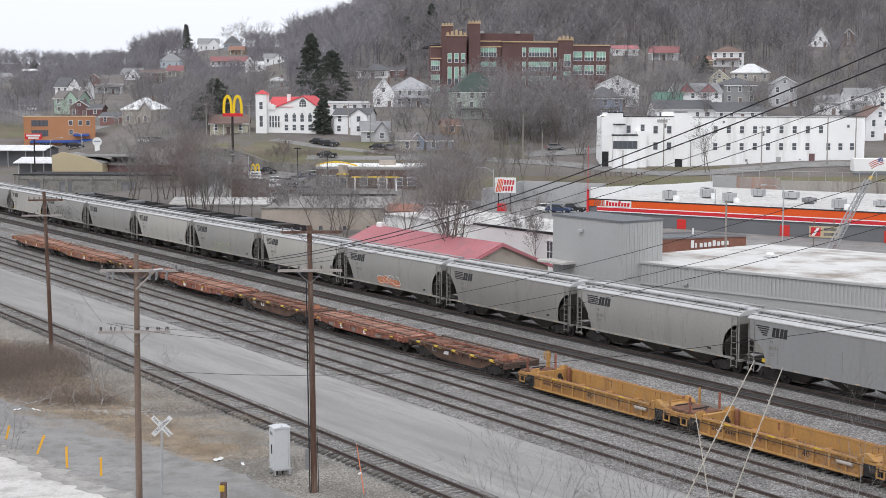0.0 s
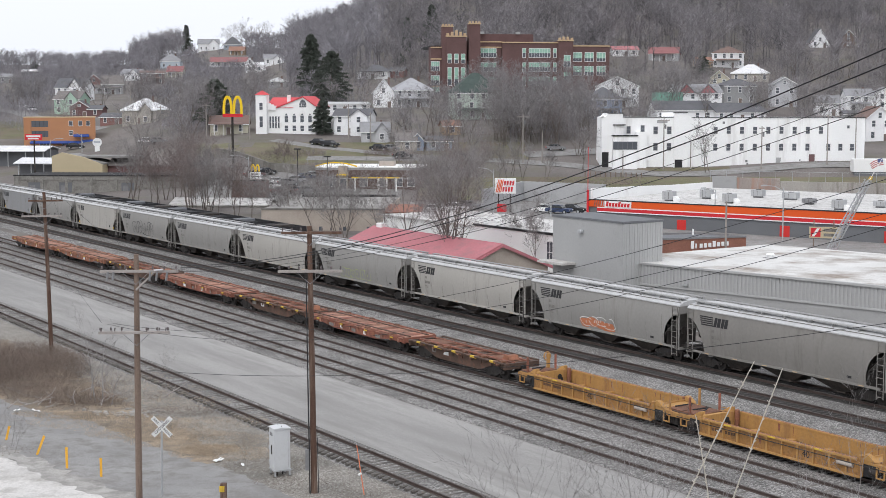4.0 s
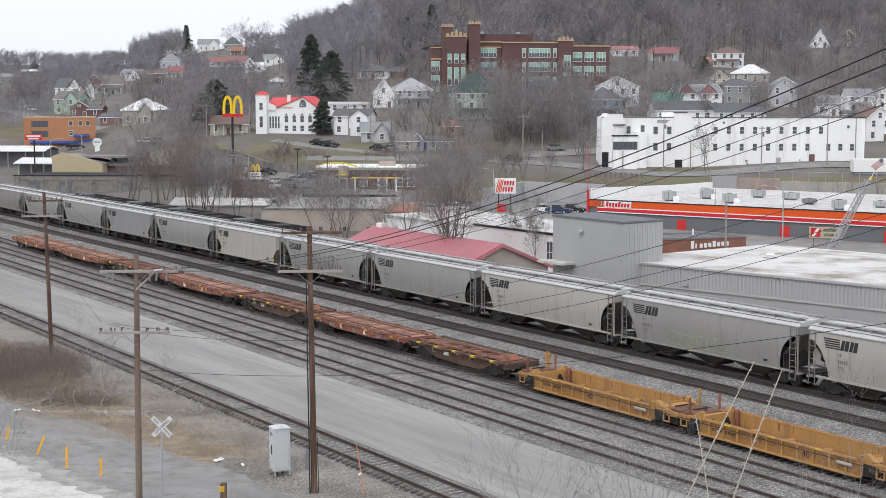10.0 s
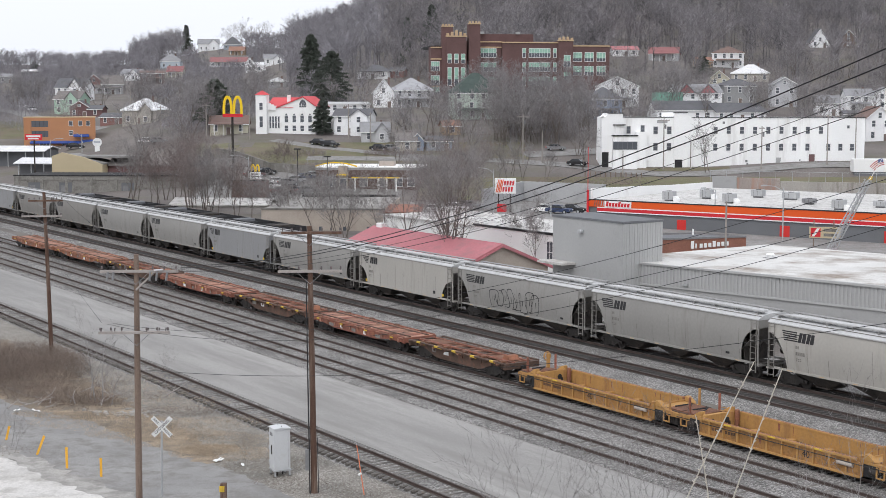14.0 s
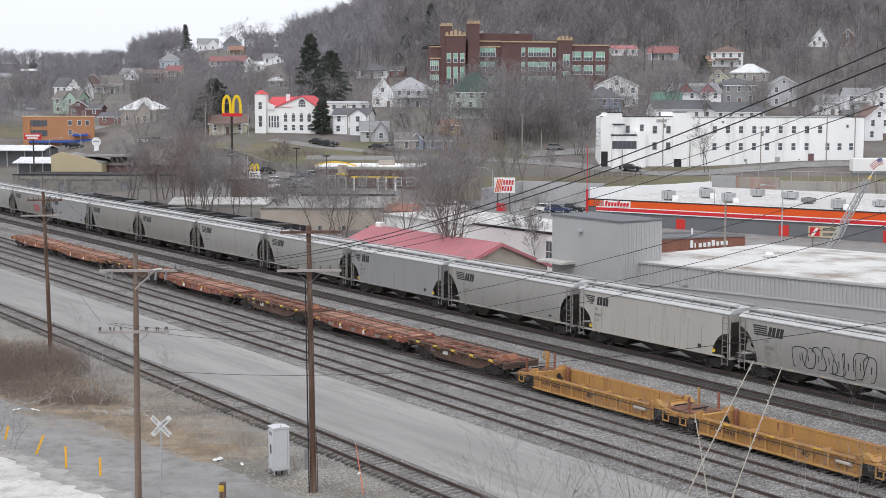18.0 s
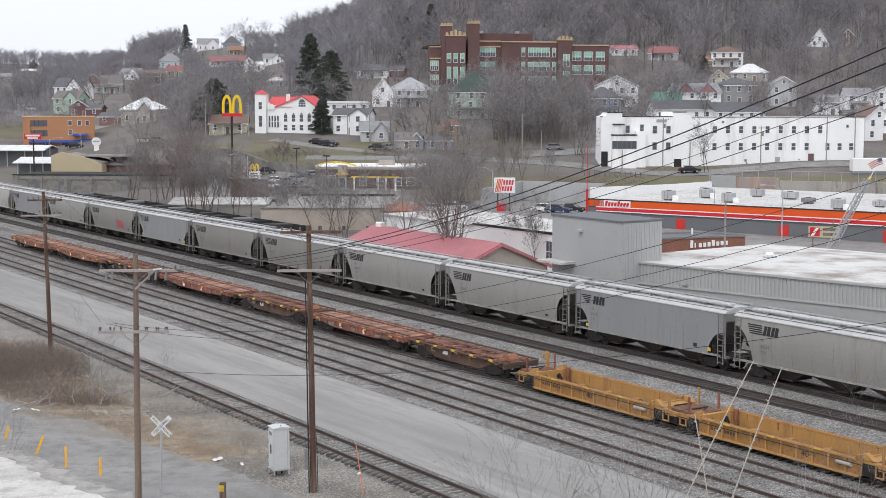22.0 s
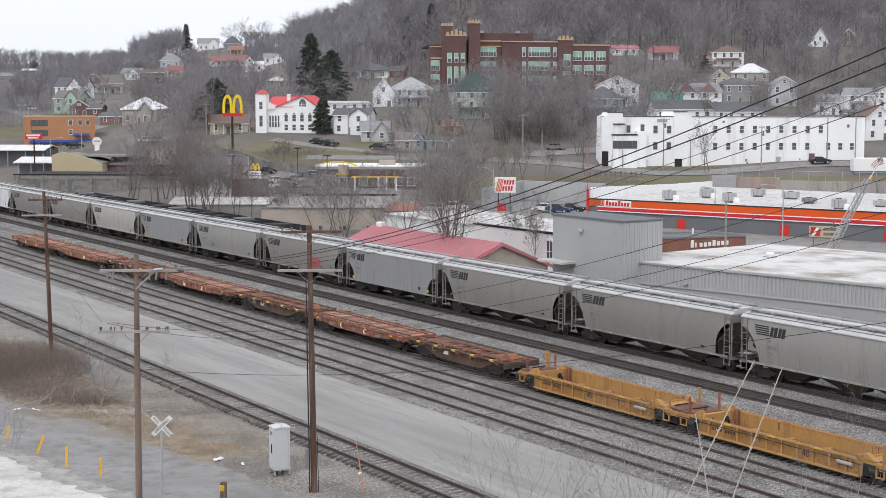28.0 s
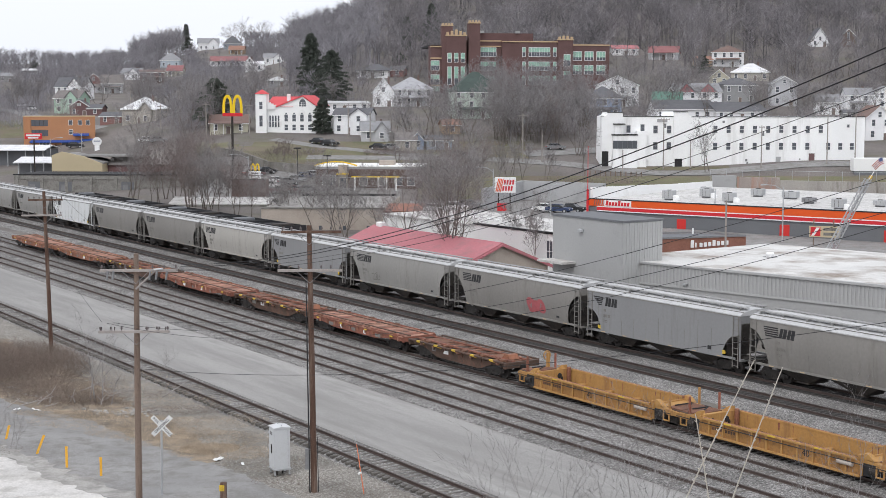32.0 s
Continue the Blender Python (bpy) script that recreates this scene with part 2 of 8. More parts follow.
surface("arch_yellow", (0.85, 0.58, 0.02), 0.4, 0.5, 0.04, 6, 0)
surface("diner_brown", (0.13, 0.09, 0.08), 0.85, 0.5, 0.15, 6, 0.1)
surface("pink_roof", (0.46, 0.175, 0.195), 0.8, 0.3, 0.16, 5, 0.15, stain=(0.33, 0.17, 0.18), stain_amount=0.5)
surface("beige_block", (0.43, 0.375, 0.325), 0.9, 0.4, 0.14, 6, 0.1, stain=(0.36, 0.3, 0.26), stain_amount=0.4)
surface("tan_stucco", (0.5, 0.42, 0.28), 0.85, 0.4, 0.06, 6, 0.05)
surface("chipped_brick", (0.28, 0.13, 0.095), 0.9, 0.5, 0.2, 7, 0.2)
surface("unit_grey", (0.22, 0.22, 0.225), 0.7, 0.8, 0.2, 8, 0.1)
surface("tar_black", (0.03, 0.03, 0.032), 0.8, 0.8, 0.3, 8, 0.1)
surface("flag_red", (0.42, 0.1, 0.1), 0.8, 2, 0.15)
surface("flag_blue", (0.1, 0.12, 0.24), 0.8, 2, 0.15)
surface("tyre", (0.02, 0.02, 0.02), 0.8)
for name, colour in dict(white=(0.92, 0.92, 0.93), mint=(0.42, 0.58, 0.47), maroon=(0.13, 0.05, 0.05), brick=(0.24, 0.1, 0.085), beige=(0.42, 0.39, 0.34),
                         darkbrick=(0.15, 0.085, 0.07), paleblue=(0.5, 0.56, 0.62), cream=(0.55, 0.52, 0.4), brown=(0.16, 0.11, 0.09), tan=(0.4, 0.28, 0.18),
                         grey=(0.3, 0.3, 0.3), pale=(0.5, 0.5, 0.52), blue=(0.3, 0.37, 0.5), bluegrey=(0.3, 0.34, 0.4), palegreen=(0.55, 0.63, 0.56)).items():
    # Lifted towards pale grey: distance haze mixed into the wall colours.
    colour = tuple(0.88 * c + 0.06 for c in colour)
    surface("wall_" + name, colour, 0.85, 0.5, 0.08, 8, 0.08, stain=tuple(c * 0.75 for c in colour), stain_amount=0.35)
for name, colour in dict(greybrown=(0.17, 0.15, 0.14), slate=(0.1, 0.1, 0.11), whitemetal=(0.75, 0.75, 0.76), brown=(0.17, 0.1, 0.08), grey=(0.27, 0.27, 0.28),
                         rust=(0.3, 0.15, 0.1), white=(0.72, 0.72, 0.73), pale=(0.5, 0.5, 0.5), palegrey=(0.38, 0.38, 0.4), darkgreen=(0.02, 0.045, 0.035),
                         pink=(0.5, 0.17, 0.18), redbrown=(0.28, 0.1, 0.1), green=(0.1, 0.24, 0.18)).items():
    # The roof colours get the same haze mixed in.
    colour = tuple(0.9 * c + 0.05 for c in colour)
    surface("roof_" + name, colour, 0.85, 0.5, 0.14, 7, 0.2, stain=tuple(c * 0.7 for c in colour), stain_amount=0.4)


# ---- mesh building ----
class Build:
    """Vertices and faces of one part."""

    def __init__(self):
        self.v, self.f = [], []

    def add(self, verts, faces):
        k = len(self.v)
        self.v += [tuple(p) for p in verts]
        self.f += [tuple(i + k for i in face) for face in faces]
        return self

    def box(self, x0, y0, z0, x1, y1, z1, c=0.0):
        """A box; c cuts its edges back."""
        if c <= 0:
            return self.add([(x0, y0, z0), (x1, y0, z0), (x1, y1, z0), (x0, y1, z0), (x0, y0, z1), (x1, y0, z1), (x1, y1, z1), (x0, y1, z1)],
                            [(0, 3, 2, 1), (4, 5, 6, 7), (0, 1, 5, 4), (1, 2, 6, 5), (2, 3, 7, 6), (3, 0, 4, 7)])
        ring = lambda a: [(x0 + a, y0, 0), (x1 - a, y0, 0), (x1, y0 + a, 0), (x1, y1 - a, 0), (x1 - a, y1, 0), (x0 + a, y1, 0), (x0, y1 - a, 0), (x0, y0 + a, 0)]
        top = [(min(max(x, x0 + c), x1 - c), min(max(y, y0 + c), y1 - c), z1) for x, y, _ in ring(c)]
        vs = [(x, y, z0) for x, y, _ in ring(c)] + [(x, y, z1 - c) for x, y, _ in ring(c)] + top
        fs = [tuple(range(7, -1, -1)), tuple(range(16, 24))]
        for i in range(8):
            j = (i + 1) % 8
            fs += [(i, j, 8 + j, 8 + i), (8 + i, 8 + j, 16 + j, 16 + i)]
        return self.add(vs, fs)

    def tube(self, a, b, r0, r1=None, n=8):
        """A tapered round bar from a to b."""
        r1 = r0 if r1 is None else r1
        a, b = Vector(a), Vector(b)
        w = (b - a).normalized()
        p = w.orthogonal().normalized()
        q = w.cross(p)
        vs = []
        for c, r in ((a, r0), (b, r1)):
            vs += [c + (p * math.cos(2 * math.pi * i / n) + q * math.sin(2 * math.pi * i / n)) * r for i in range(n)]
        fs = [(i, (i + 1) % n, n + (i + 1) % n, n + i) for i in range(n)] + [tuple(range(n - 1, -1, -1)), tuple(range(n, 2 * n))]
        return self.add(vs, fs)

    def prism(self, outline, axis, a, b):
        """An outline (pairs) pushed along an axis from a to b."""
        n = len(outline)
        put = {"x": lambda p, t: (t, p[0], p[1]), "y": lambda p, t: (p[0], t, p[1]), "z": lambda p, t: (p[0], p[1], t)}[axis]
        vs = [put(p, a) for p in outline] + [put(p, b) for p in outline]
        fs = [(i, (i + 1) % n, n + (i + 1) % n, n + i) for i in range(n)] + [tuple(range(n - 1, -1, -1)), tuple(range(n, 2 * n))]
        return self.add(vs, fs)

    def mesh(self, name, material):
        me = bpy.data.meshes.new(name)
        me.from_pydata(self.v, [], self.f)
        me.materials.append(MATS[material])
        bm = bmesh.new()
        bm.from_mesh(me)
        if len(bm.faces) < 20000:
            bmesh.ops.recalc_face_normals(bm, faces=bm.faces)
        bm.to_mesh(me)
        bm.free()
        return me


def part(name, b, material, parent, label="", at=None):
    ob = new(name, b.mesh(name, material) if isinstance(b, Build) else b)
    ob.parent = parent
    if at is not None:
        ob.matrix_basis = at
    return tagged(ob, label) if label else ob


def thing(name, m, label, category, group="", kind=""):
    ob = new(name)
    ob.matrix_basis = m
    ob.empty_display_size = 0.2
    return tagged(ob, label, category, group, kind)


def solid(name, b, material, label, category, m=None, kind="", group=""):
    """A thing or a piece of the setting that is one mesh."""
    ob = new(name, b.mesh(name, material))
    if m is not None:
        ob.matrix_basis = m
    return tagged(ob, label, category, group, kind)


def triangles(name, verts, material):
    """A mesh of loose triangles from an array of shape (n, 3, 3)."""
    verts = np.asarray(verts, np.float32).reshape(-1, 3)
    n = len(verts) // 3
    me = bpy.data.meshes.new(name)
    me.vertices.add(len(verts))
    me.vertices.foreach_set("co", verts.ravel())
    me.loops.add(len(verts))
    me.loops.foreach_set("vertex_index", np.arange(len(verts), dtype=np.int32))
    me.polygons.add(n)
    me.polygons.foreach_set("loop_start", np.arange(0, 3 * n, 3, dtype=np.int32))
    me.update(calc_edges=True)
    me.materials.append(MATS[material])
    return me


# ---- the lie of the land ----
LINE = -56.5571                                   # the tracks' heading
SINE, COSE = math.sin(radians(33.4429)), math.cos(radians(33.4429))
TRACK = pose(0, 0, 0, 0, 0, LINE)


def along(s, d, z=0.0, rz=0.0):
    """A pose s metres along the tracks and d metres off the camera's side of them."""
    return TRACK @ pose(s, d, z, 0, 0, rz)


def spot(s, d):
    return SINE * s + COSE * d, -COSE * s + SINE * d


def smooth(a, b, x):
    x = min(1, max(0, (x - a) / (b - a)))
    return x * x * (3 - 2 * x)


def ramp(x, pts):
    if x <= pts[0][0]:
        return pts[0][1]
    for (a, p), (b, q) in zip(pts, pts[1:]):
        if x <= b:
            return p + (q - p) * (x - a) / (b - a)
    return pts[-1][1]


SLOPE = ((200, -1.5), (270, -0.6), (292, 0.8), (314, 5), (330, 7), (358, 11.3), (430, 20), (500, 31), (600, 50), (720, 76), (850, 100), (1000, 108), (1200, 108))


# how far the hill rises, from west to east
RIDGE = ((-290, 0.31), (-244, 0.29), (-218, 0.29), (-191, 0.30), (-161, 0.36), (-149, 0.41), (-127, 0.43), (-102, 0.425), (-93, 0.41), (-88, 0.46), (-76, 0.488), (-62, 0.516),
         (-46, 0.57), (-28, 0.9), (10, 1))


def terrain(x, y):
    """The ground's height: rail yard, flat town, then the wooded hill; a bank under the camera."""
    d = COSE * x + SINE * y
    q = y - 62 * (1 - smooth(-112, -45, x))
    z = sum(ramp(q + o, SLOPE) for o in (-12, -6, 0, 6, 12)) / 5
    amp = ramp(x, RIDGE)
    if z > 14:
        z = 14 + (z - 14) * amp
    z = -0.2 + (z + 0.2) * smooth(73, 84, d) - 0.13 * (smooth(24, 28, d) - smooth(35.2, 35.6, d))
    z += 1.2 * smooth(52, 82, x) * smooth(298, 304, y) * (1 - smooth(312, 322, y))
    return z + 14.5 * (1 - smooth(3, 44, math.hypot(x, y)))


def sheet(name, material, inside, step, lift, label, category, kind="structure", box=(-300, 60, 300, 420)):
    """A patch of ground cover that follows the land: the cells of a grid that lie inside."""
    b, ids = Build(), {}
    x0, y0, x1, y1 = box

    def vid(i, j):
        if (i, j) not in ids:
            x, y = x0 + i * step, y0 + j * step
            ids[i, j] = len(b.v)
            b.v.append((x, y, terrain(x, y) + lift))
        return ids[i, j]

    for i in range(int((x1 - x0) / step)):
        for j in range(int((y1 - y0) / step)):
            if inside(x0 + (i + 0.5) * step, y0 + (j + 0.5) * step):
                b.f.append((vid(i, j), vid(i + 1, j), vid(i + 1, j + 1), vid(i, j + 1)))
    return solid(name, b, material, label, category, kind=kind)


def ground():
    xs = [-2500, -1500, -900, -600, -450] + list(range(-350, 351, 7)) + [450, 600, 900, 1500, 2500]
    ys = [-600, -300, -150, -80] + list(range(-40, 240, 7)) + [240 + 3.5 * i for i in range(40)] + list(range(380, 560, 7)) + list(range(560, 1100, 20)) + [1200, 1500, 2200, 3500]
    b = Build()
    for y in ys:
        for x in xs:
            b.v.append((x, y, terrain(x, y) - (0.28 if COSE * x + SINE * y < 40 else 0.02)))
    w = len(xs)
    b.f = [(j * w + i, j * w + i + 1, (j + 1) * w + i + 1, (j + 1) * w + i) for j in range(len(ys) - 1) for i in range(w - 1)]
    ob = solid("ground", b, "ground_earth", "brown winter earth and thin grass", "ground", kind="structure")
    for p in ob.data.polygons:
        p.use_smooth = True
    return ob


ground()

# ---- rail yard ----


def yard_surfaces():
    dirt = Build().box(-420, 38.26, -0.34, 60, 45.9, -0.166)
    solid("pavement_yard", dirt, "yard_dirt", "hard grey gravel yard road with tyre marks", "yard road", TRACK, "structure")
    bed = Build().prism([(45.7, -0.4), (46.2, -0.17), (57.2, -0.16), (60.6, -0.24), (63.0, -0.18), (66.8, -0.18), (72.0, -0.18), (77.5, -0.5), (79.0, -1.3)], "x", -900, 60)
    solid("ballast_bed", bed, "ballast", "grey crushed-stone ballast under the tracks", "ballast", TRACK, "structure")
    near = Build().prism([(34.4, -0.6), (35.2, -0.335), (35.62, -0.305), (35.95, -0.185), (38.2, -0.178), (38.6, -0.4)], "x", -900, 60)
    solid("ballast_bed", near, "ballast", "grey crushed-stone ballast under the single near track", "ballast", TRACK, "structure")
    for d, w in ((64.8, 1.45), (69.65, 1.8)):
        dark = Build().prism([(d - w, -0.19), (d - 1.2, -0.165), (d + 1.2, -0.165), (d + w, -0.19)], "x", -900, 60)
        solid("ballast_bed", dark, "dark_ballast", "oil-darkened ballast between the rails", "ballast", TRACK, "structure")
        for o in (-1, 1) if d < 66 else ():
            # loose stone lies over the sleepers' ends
            a, c = d + o * 0.98, d + o * 1.75
            bank = Build().prism([(a, -0.19), (a + o * 0.08, -0.145), (a + o * 0.4, -0.14), (c, -0.2)], "x", -900, 60)
            solid("ballast_bed", bank, "ballast", "crushed-stone shoulder over the sleeper ends", "ballast", TRACK, "structure")


def track(d, s0, s1, first, last, tie_mat, lift=0.0):
    """One track: two rails with foot, web and head on sleepers; those between first and last are pieces of their own."""
    t = thing("track", along(0, d, lift), "standard-gauge track, rusty rails on wooden sleepers", "railway track", kind="structure")
    for side in (-0.753, 0.753):
        rail = Build()
        rail.prism([(side - 0.07, -0.165), (side + 0.07, -0.165), (side + 0.07, -0.155), (side + 0.012, -0.135), (side + 0.012, -0.04),
                    (side - 0.012, -0.04), (side - 0.012, -0.135), (side - 0.07, -0.155)], "x", s0, s1)
        r = part("rail", rail, "rail_steel", t)
        part("rail_head", Build().prism([(side - 0.036, -0.045), (side + 0.036, -0.045), (side + 0.036, -0.008), (side + 0.026, 0), (side - 0.026, 0),
                                         (side - 0.036, -0.008)], "x", s0, s1), "rail_head", r)
    tie = Build().box(-0.115, -1.3, -0.3, 0.115, 1.3, -0.158, 0.012).mesh("tie", tie_mat)
    rest = Build()
    s, rnd = s0, random.Random(int(d * 10))
    while s < s1:
        if first <= s <= last:
            part("tie", tie, tie_mat, t, at=pose(s + rnd.uniform(-0.03, 0.03), rnd.uniform(-0.05, 0.05), rnd.uniform(-0.034, 0.004), 0, 0, rnd.uniform(-1.2, 1.2)))
        else:
            y = rnd.uniform(-0.04, 0.04)
            rest.box(s - 0.115, -1.3 + y, -0.3, s + 0.115, 1.3 + y, -0.16)
        s += 0.52
    tagged(part("far_ties", rest, tie_mat, t), kind="stuff")


def stencil(text, size, parent, material, at, name="lettering"):
    cu = bpy.data.curves.new(name, "FONT")
    cu.body, cu.size, cu.extrude, cu.align_x, cu.align_y = text, size, 0.003, "CENTER", "CENTER"
    cu.materials.append(MATS[material])
    ob = new(name, cu)
    ob.parent = parent
    ob.matrix_basis = at
    return ob


# ---- rolling stock ----
def wheelset_mesh():
    b = Build()
    for y in (-0.753, 0.753):
        o = 1 if y > 0 else -1
        b.tube((0, y - o * 0.07, 0), (0, y - o * 0.03, 0), 0.485, 0.485, 20)
        b.tube((0, y - o * 0.03, 0), (0, y + o * 0.08, 0), 0.46, 0.45, 20)
        b.tube((0, y + o * 0.07, 0), (0, y + o * 0.12, 0), 0.16, 0.13, 10)
        for i in range(4):
            a = i * math.pi / 2
            b.box(0.2 * math.cos(a) - 0.05, y + o * 0.085 - 0.01, 0.2 * math.sin(a) - 0.05, 0.2 * math.cos(a) + 0.05, y + o * 0.085 + 0.01, 0.2 * math.sin(a) + 0.05)
    b.tube((0, -0.9, 0), (0, 0.9, 0), 0.085, 0.085, 10)
    return b.mesh("wheelset", "running_gear")


def truck_mesh():
    b = Build()
    for y in (-1.02, 1.02):
        o = 1 if y > 0 else -1
        b.prism([(-1.2, 0.42), (-1.2, 0.6), (-0.75, 0.66), (-0.4, 0.8), (0.4, 0.8), (0.75, 0.66), (1.2, 0.6), (1.2, 0.42), (0.7, 0.42), (0.38, 0.2), (-0.38, 0.2), (-0.7, 0.42)], "y", y - 0.06, y + 0.06)
        for x in (-0.14, 0.0, 0.14):
            b.tube((x, y + o * 0.03, 0.28), (x, y + o * 0.03, 0.6), 0.06, 0.06, 8)
        for x in (-0.89, 0.89):
            b.box(x - 0.13, y - 0.09, 0.36, x + 0.13, y + 0.09, 0.6)
            b.tube((x, y, 0.46), (x, y + o * 0.13, 0.46), 0.1, 0.09, 10)
    b.box(-0.2, -1.1, 0.45, 0.2, 1.1, 0.75)
    b.tube((0, 0, 0.7), (0, 0, 0.95), 0.25, 0.25, 10)
    return b.mesh("truck", "running_gear")


WHEELSET, TRUCK = wheelset_mesh(), truck_mesh()


def truck(parent, x, spin=True):
    t = part("truck", TRUCK, "", parent, at=pose(x, 0, 0))
    for dx in (-0.89, 0.89):
        part("wheelset", WHEELSET, "", t, at=pose(dx, 0, 0.46))
    return t


def hopper(length, kind, paint, label):
    """A covered hopper wagon: bowed side sheets with arched ends, roof with walkway, three outlets, ladders, trucks."""
    car = thing("covered_hopper", along(-60, 69.65), label, "hopper wagon", "wagons of the moving train")
    half = length / 2 - 0.42
    body = Build()
    levels = [1.12, 1.4, 1.7, 2.0, 2.25, 2.5, 2.62, 2.75, 2.9, 3.05, 3.2, 3.3, 3.36, 3.4, 3.7, 4.05]

    def reach(z):
        top = 3.4 if kind == "round" else 2.75
        c = min(1.0, (z - 1.12) / (top - 1.12))
        return half - 0.04 - 1.55 * math.sqrt(1 - c * c)

    def bow(z):
        return 1.37 + 0.25 * math.sin(math.pi * min(1, max(0.04, (z - 0.95) / 3.75))) if kind == "round" else 1.585

    for o in (-1, 1):
        vs, fs, n = [], [], 9
        for z in levels:
            r = reach(z)
            vs += [(-r + 2 * r * i / (n - 1), o * bow(z), z) for i in range(n)]
        for k in range(len(levels) - 1):
            fs += [(k * n + i, k * n + i + 1, (k + 1) * n + i + 1, (k + 1) * n + i) for i in range(n - 1)]
        body.add(vs, fs)
    for o in (-1, 1):
        body.add([(o * half, -1.5, 4.05), (o * half, 1.5, 4.05), (o * half, 1.5, 3.5), (o * half, -1.5, 3.5)], [(0, 1, 2, 3)])
        # The slope sheet is coloured darker than the sides, for the shade of the recess.
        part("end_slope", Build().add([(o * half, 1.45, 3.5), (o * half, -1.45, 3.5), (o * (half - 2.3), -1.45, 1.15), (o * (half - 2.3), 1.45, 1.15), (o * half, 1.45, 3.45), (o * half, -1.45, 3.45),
                                       (o * (half - 2.36), -1.45, 1.1), (o * (half - 2.36), 1.45, 1.1)], [(0, 1, 2, 3), (4, 5, 6, 7), (0, 1, 5, 4), (2, 3, 7, 6), (0, 3, 7, 4), (1, 2, 6, 5)]), "seam_dirt_and_shade", car)
    shell = part("body", body, paint, car)
    for p in shell.data.polygons:
        p.use_smooth = len(p.vertices) == 4 and abs(p.normal.x) < 0.3
    # roof
    roof, e = Build(), 1.56 if kind == "round" else 1.62
    roof.prism([(-e, 4.0), (-e, 4.06), (-e + 0.12, 4.14), (-1.2, 4.27), (-0.5, 4.38), (0.5, 4.38), (1.2, 4.27), (e - 0.12, 4.14), (e, 4.06), (e, 4.0)], "x", -half - 0.03, half + 0.03)
    part("roof", roof, "roof_pale", car)
    part("side_plate", Build().box(-half, -e + 0.01, 3.93, half, -e + 0.08, 4.0).box(-half, e - 0.08, 3.93, half, e - 0.01, 4.0), "seam_faint", car)
    hatch = Build().box(-half + 0.9, -0.32, 4.38, half - 0.9, 0.32, 4.47, 0.03)
    part("hatch_cover", hatch, "roof_pale", car, "long pale roof hatch")
    for o in (-1, 1):
        board = Build().box(-half + 0.1, o * 0.82 - 0.2, 4.46, half - 0.1, o * 0.82 + 0.2, 4.5)
        for i in range(9):
            x = -half + 0.5 + i * (2 * half - 1.0) / 8
            board.box(x - 0.05, o * 0.82 - 0.3, 4.4, x + 0.05, o * 0.82 + 0.3, 4.46)
            board.box(x - 0.05, o * 1.1 - 0.04, 4.25, x + 0.05, o * 1.1 + 0.04, 4.46)
        part("running_board", board, "grating", car)
        part("roof_seam", Build().box(-half, o * 1.3 - 0.02, 4.225, half, o * 1.3 + 0.02, 4.265), "seam_dirt_and_shade", car)
    # sill, outlets, centre sill
    sill_y = 1.42 if kind == "round" else 1.52
    for o in (-1, 1):
        part("side_sill", Build().box(-half + 0.5, o * sill_y - 0.07, 1.05, half - 0.5, o * sill_y + 0.07, 1.18), paint, car)
        strip = Build().box(-0.2, -0.004, 1.08, 0.2, 0.004, 1.14).mesh("reflector_strip", "stone_trim")
        for i in range(6):
            part("reflector_strip", strip, "", car, at=pose(-half + 1.9 + i * (2 * half - 3.8) / 5, o * (sill_y + 0.075), 0))
    part("centre_sill", Build().box(-length / 2 + 0.5, -0.3, 0.72, length / 2 - 0.5, 0.3, 1.12), "underframe", car)
    bays = 3
    for i in range(bays):
        x = (i - 1) * (half * 0.52)
        w = half * 0.25
        b = Build()
        b.add([(x - w, -1.42, 1.1), (x + w, -1.42, 1.1), (x + w, 1.42, 1.1), (x - w, 1.42, 1.1), (x - 0.45, -0.75, 0.32), (x + 0.45, -0.75, 0.32), (x + 0.45, 0.75, 0.32), (x - 0.45, 0.75, 0.32)],
              [(0, 1, 5, 4), (1, 2, 6, 5), (2, 3, 7, 6), (3, 0, 4, 7), (4, 5, 6, 7), (0, 3, 2, 1)])
        b.box(x - 0.5, -0.9, 0.26, x + 0.5, 0.9, 0.36)
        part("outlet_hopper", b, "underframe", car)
    # vertical seams
    n = 10 if kind == "round" else 12
    for i in range(1, n):
        x = -half + i * 2 * half / n
        seam, r = Build(), 0.012
        zs = [z for z in levels[:(6, -4, 9, 5)[i % 4]] if abs(x) < reach(z) - 0.1]
        if len(zs) < 2:
            continue
        vs = [(x + o * r, -bow(z) - 0.008 + e, z) for z in zs for e in (0.0, 0.02) for o in (-1, 1)]
        fs = []
        for k in range(len(zs) - 1):
            a = 4 * k
            fs += [(a, a + 1, a + 5, a + 4), (a, a + 4, a + 6, a + 2), (a + 1, a + 3, a + 7, a + 5), (a + 2, a + 6, a + 7, a + 3)]
        part("panel_seam", seam.add(vs, fs), "seam_faint" if i % 3 else "seam_dirt_and_shade", car)
    # ends: posts, ladders, platform, coupler
    for o in (-1, 1):
        end = Build()
        for y in (-1.5, 1.5):
            end.box(o * (half - 0.05) - 0.04, y - 0.04, 1.0, o * (half - 0.05) + 0.04, y + 0.04, 4.05)
        end.box(o * half - 0.09, -1.55, 0.98, o * half + 0.09, 1.55, 1.12)
        part("end_frame", end, paint, car)
        # Near-black sheet added to hold the shade inside the end recess.
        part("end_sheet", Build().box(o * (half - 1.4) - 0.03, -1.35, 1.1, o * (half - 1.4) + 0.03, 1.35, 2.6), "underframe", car)
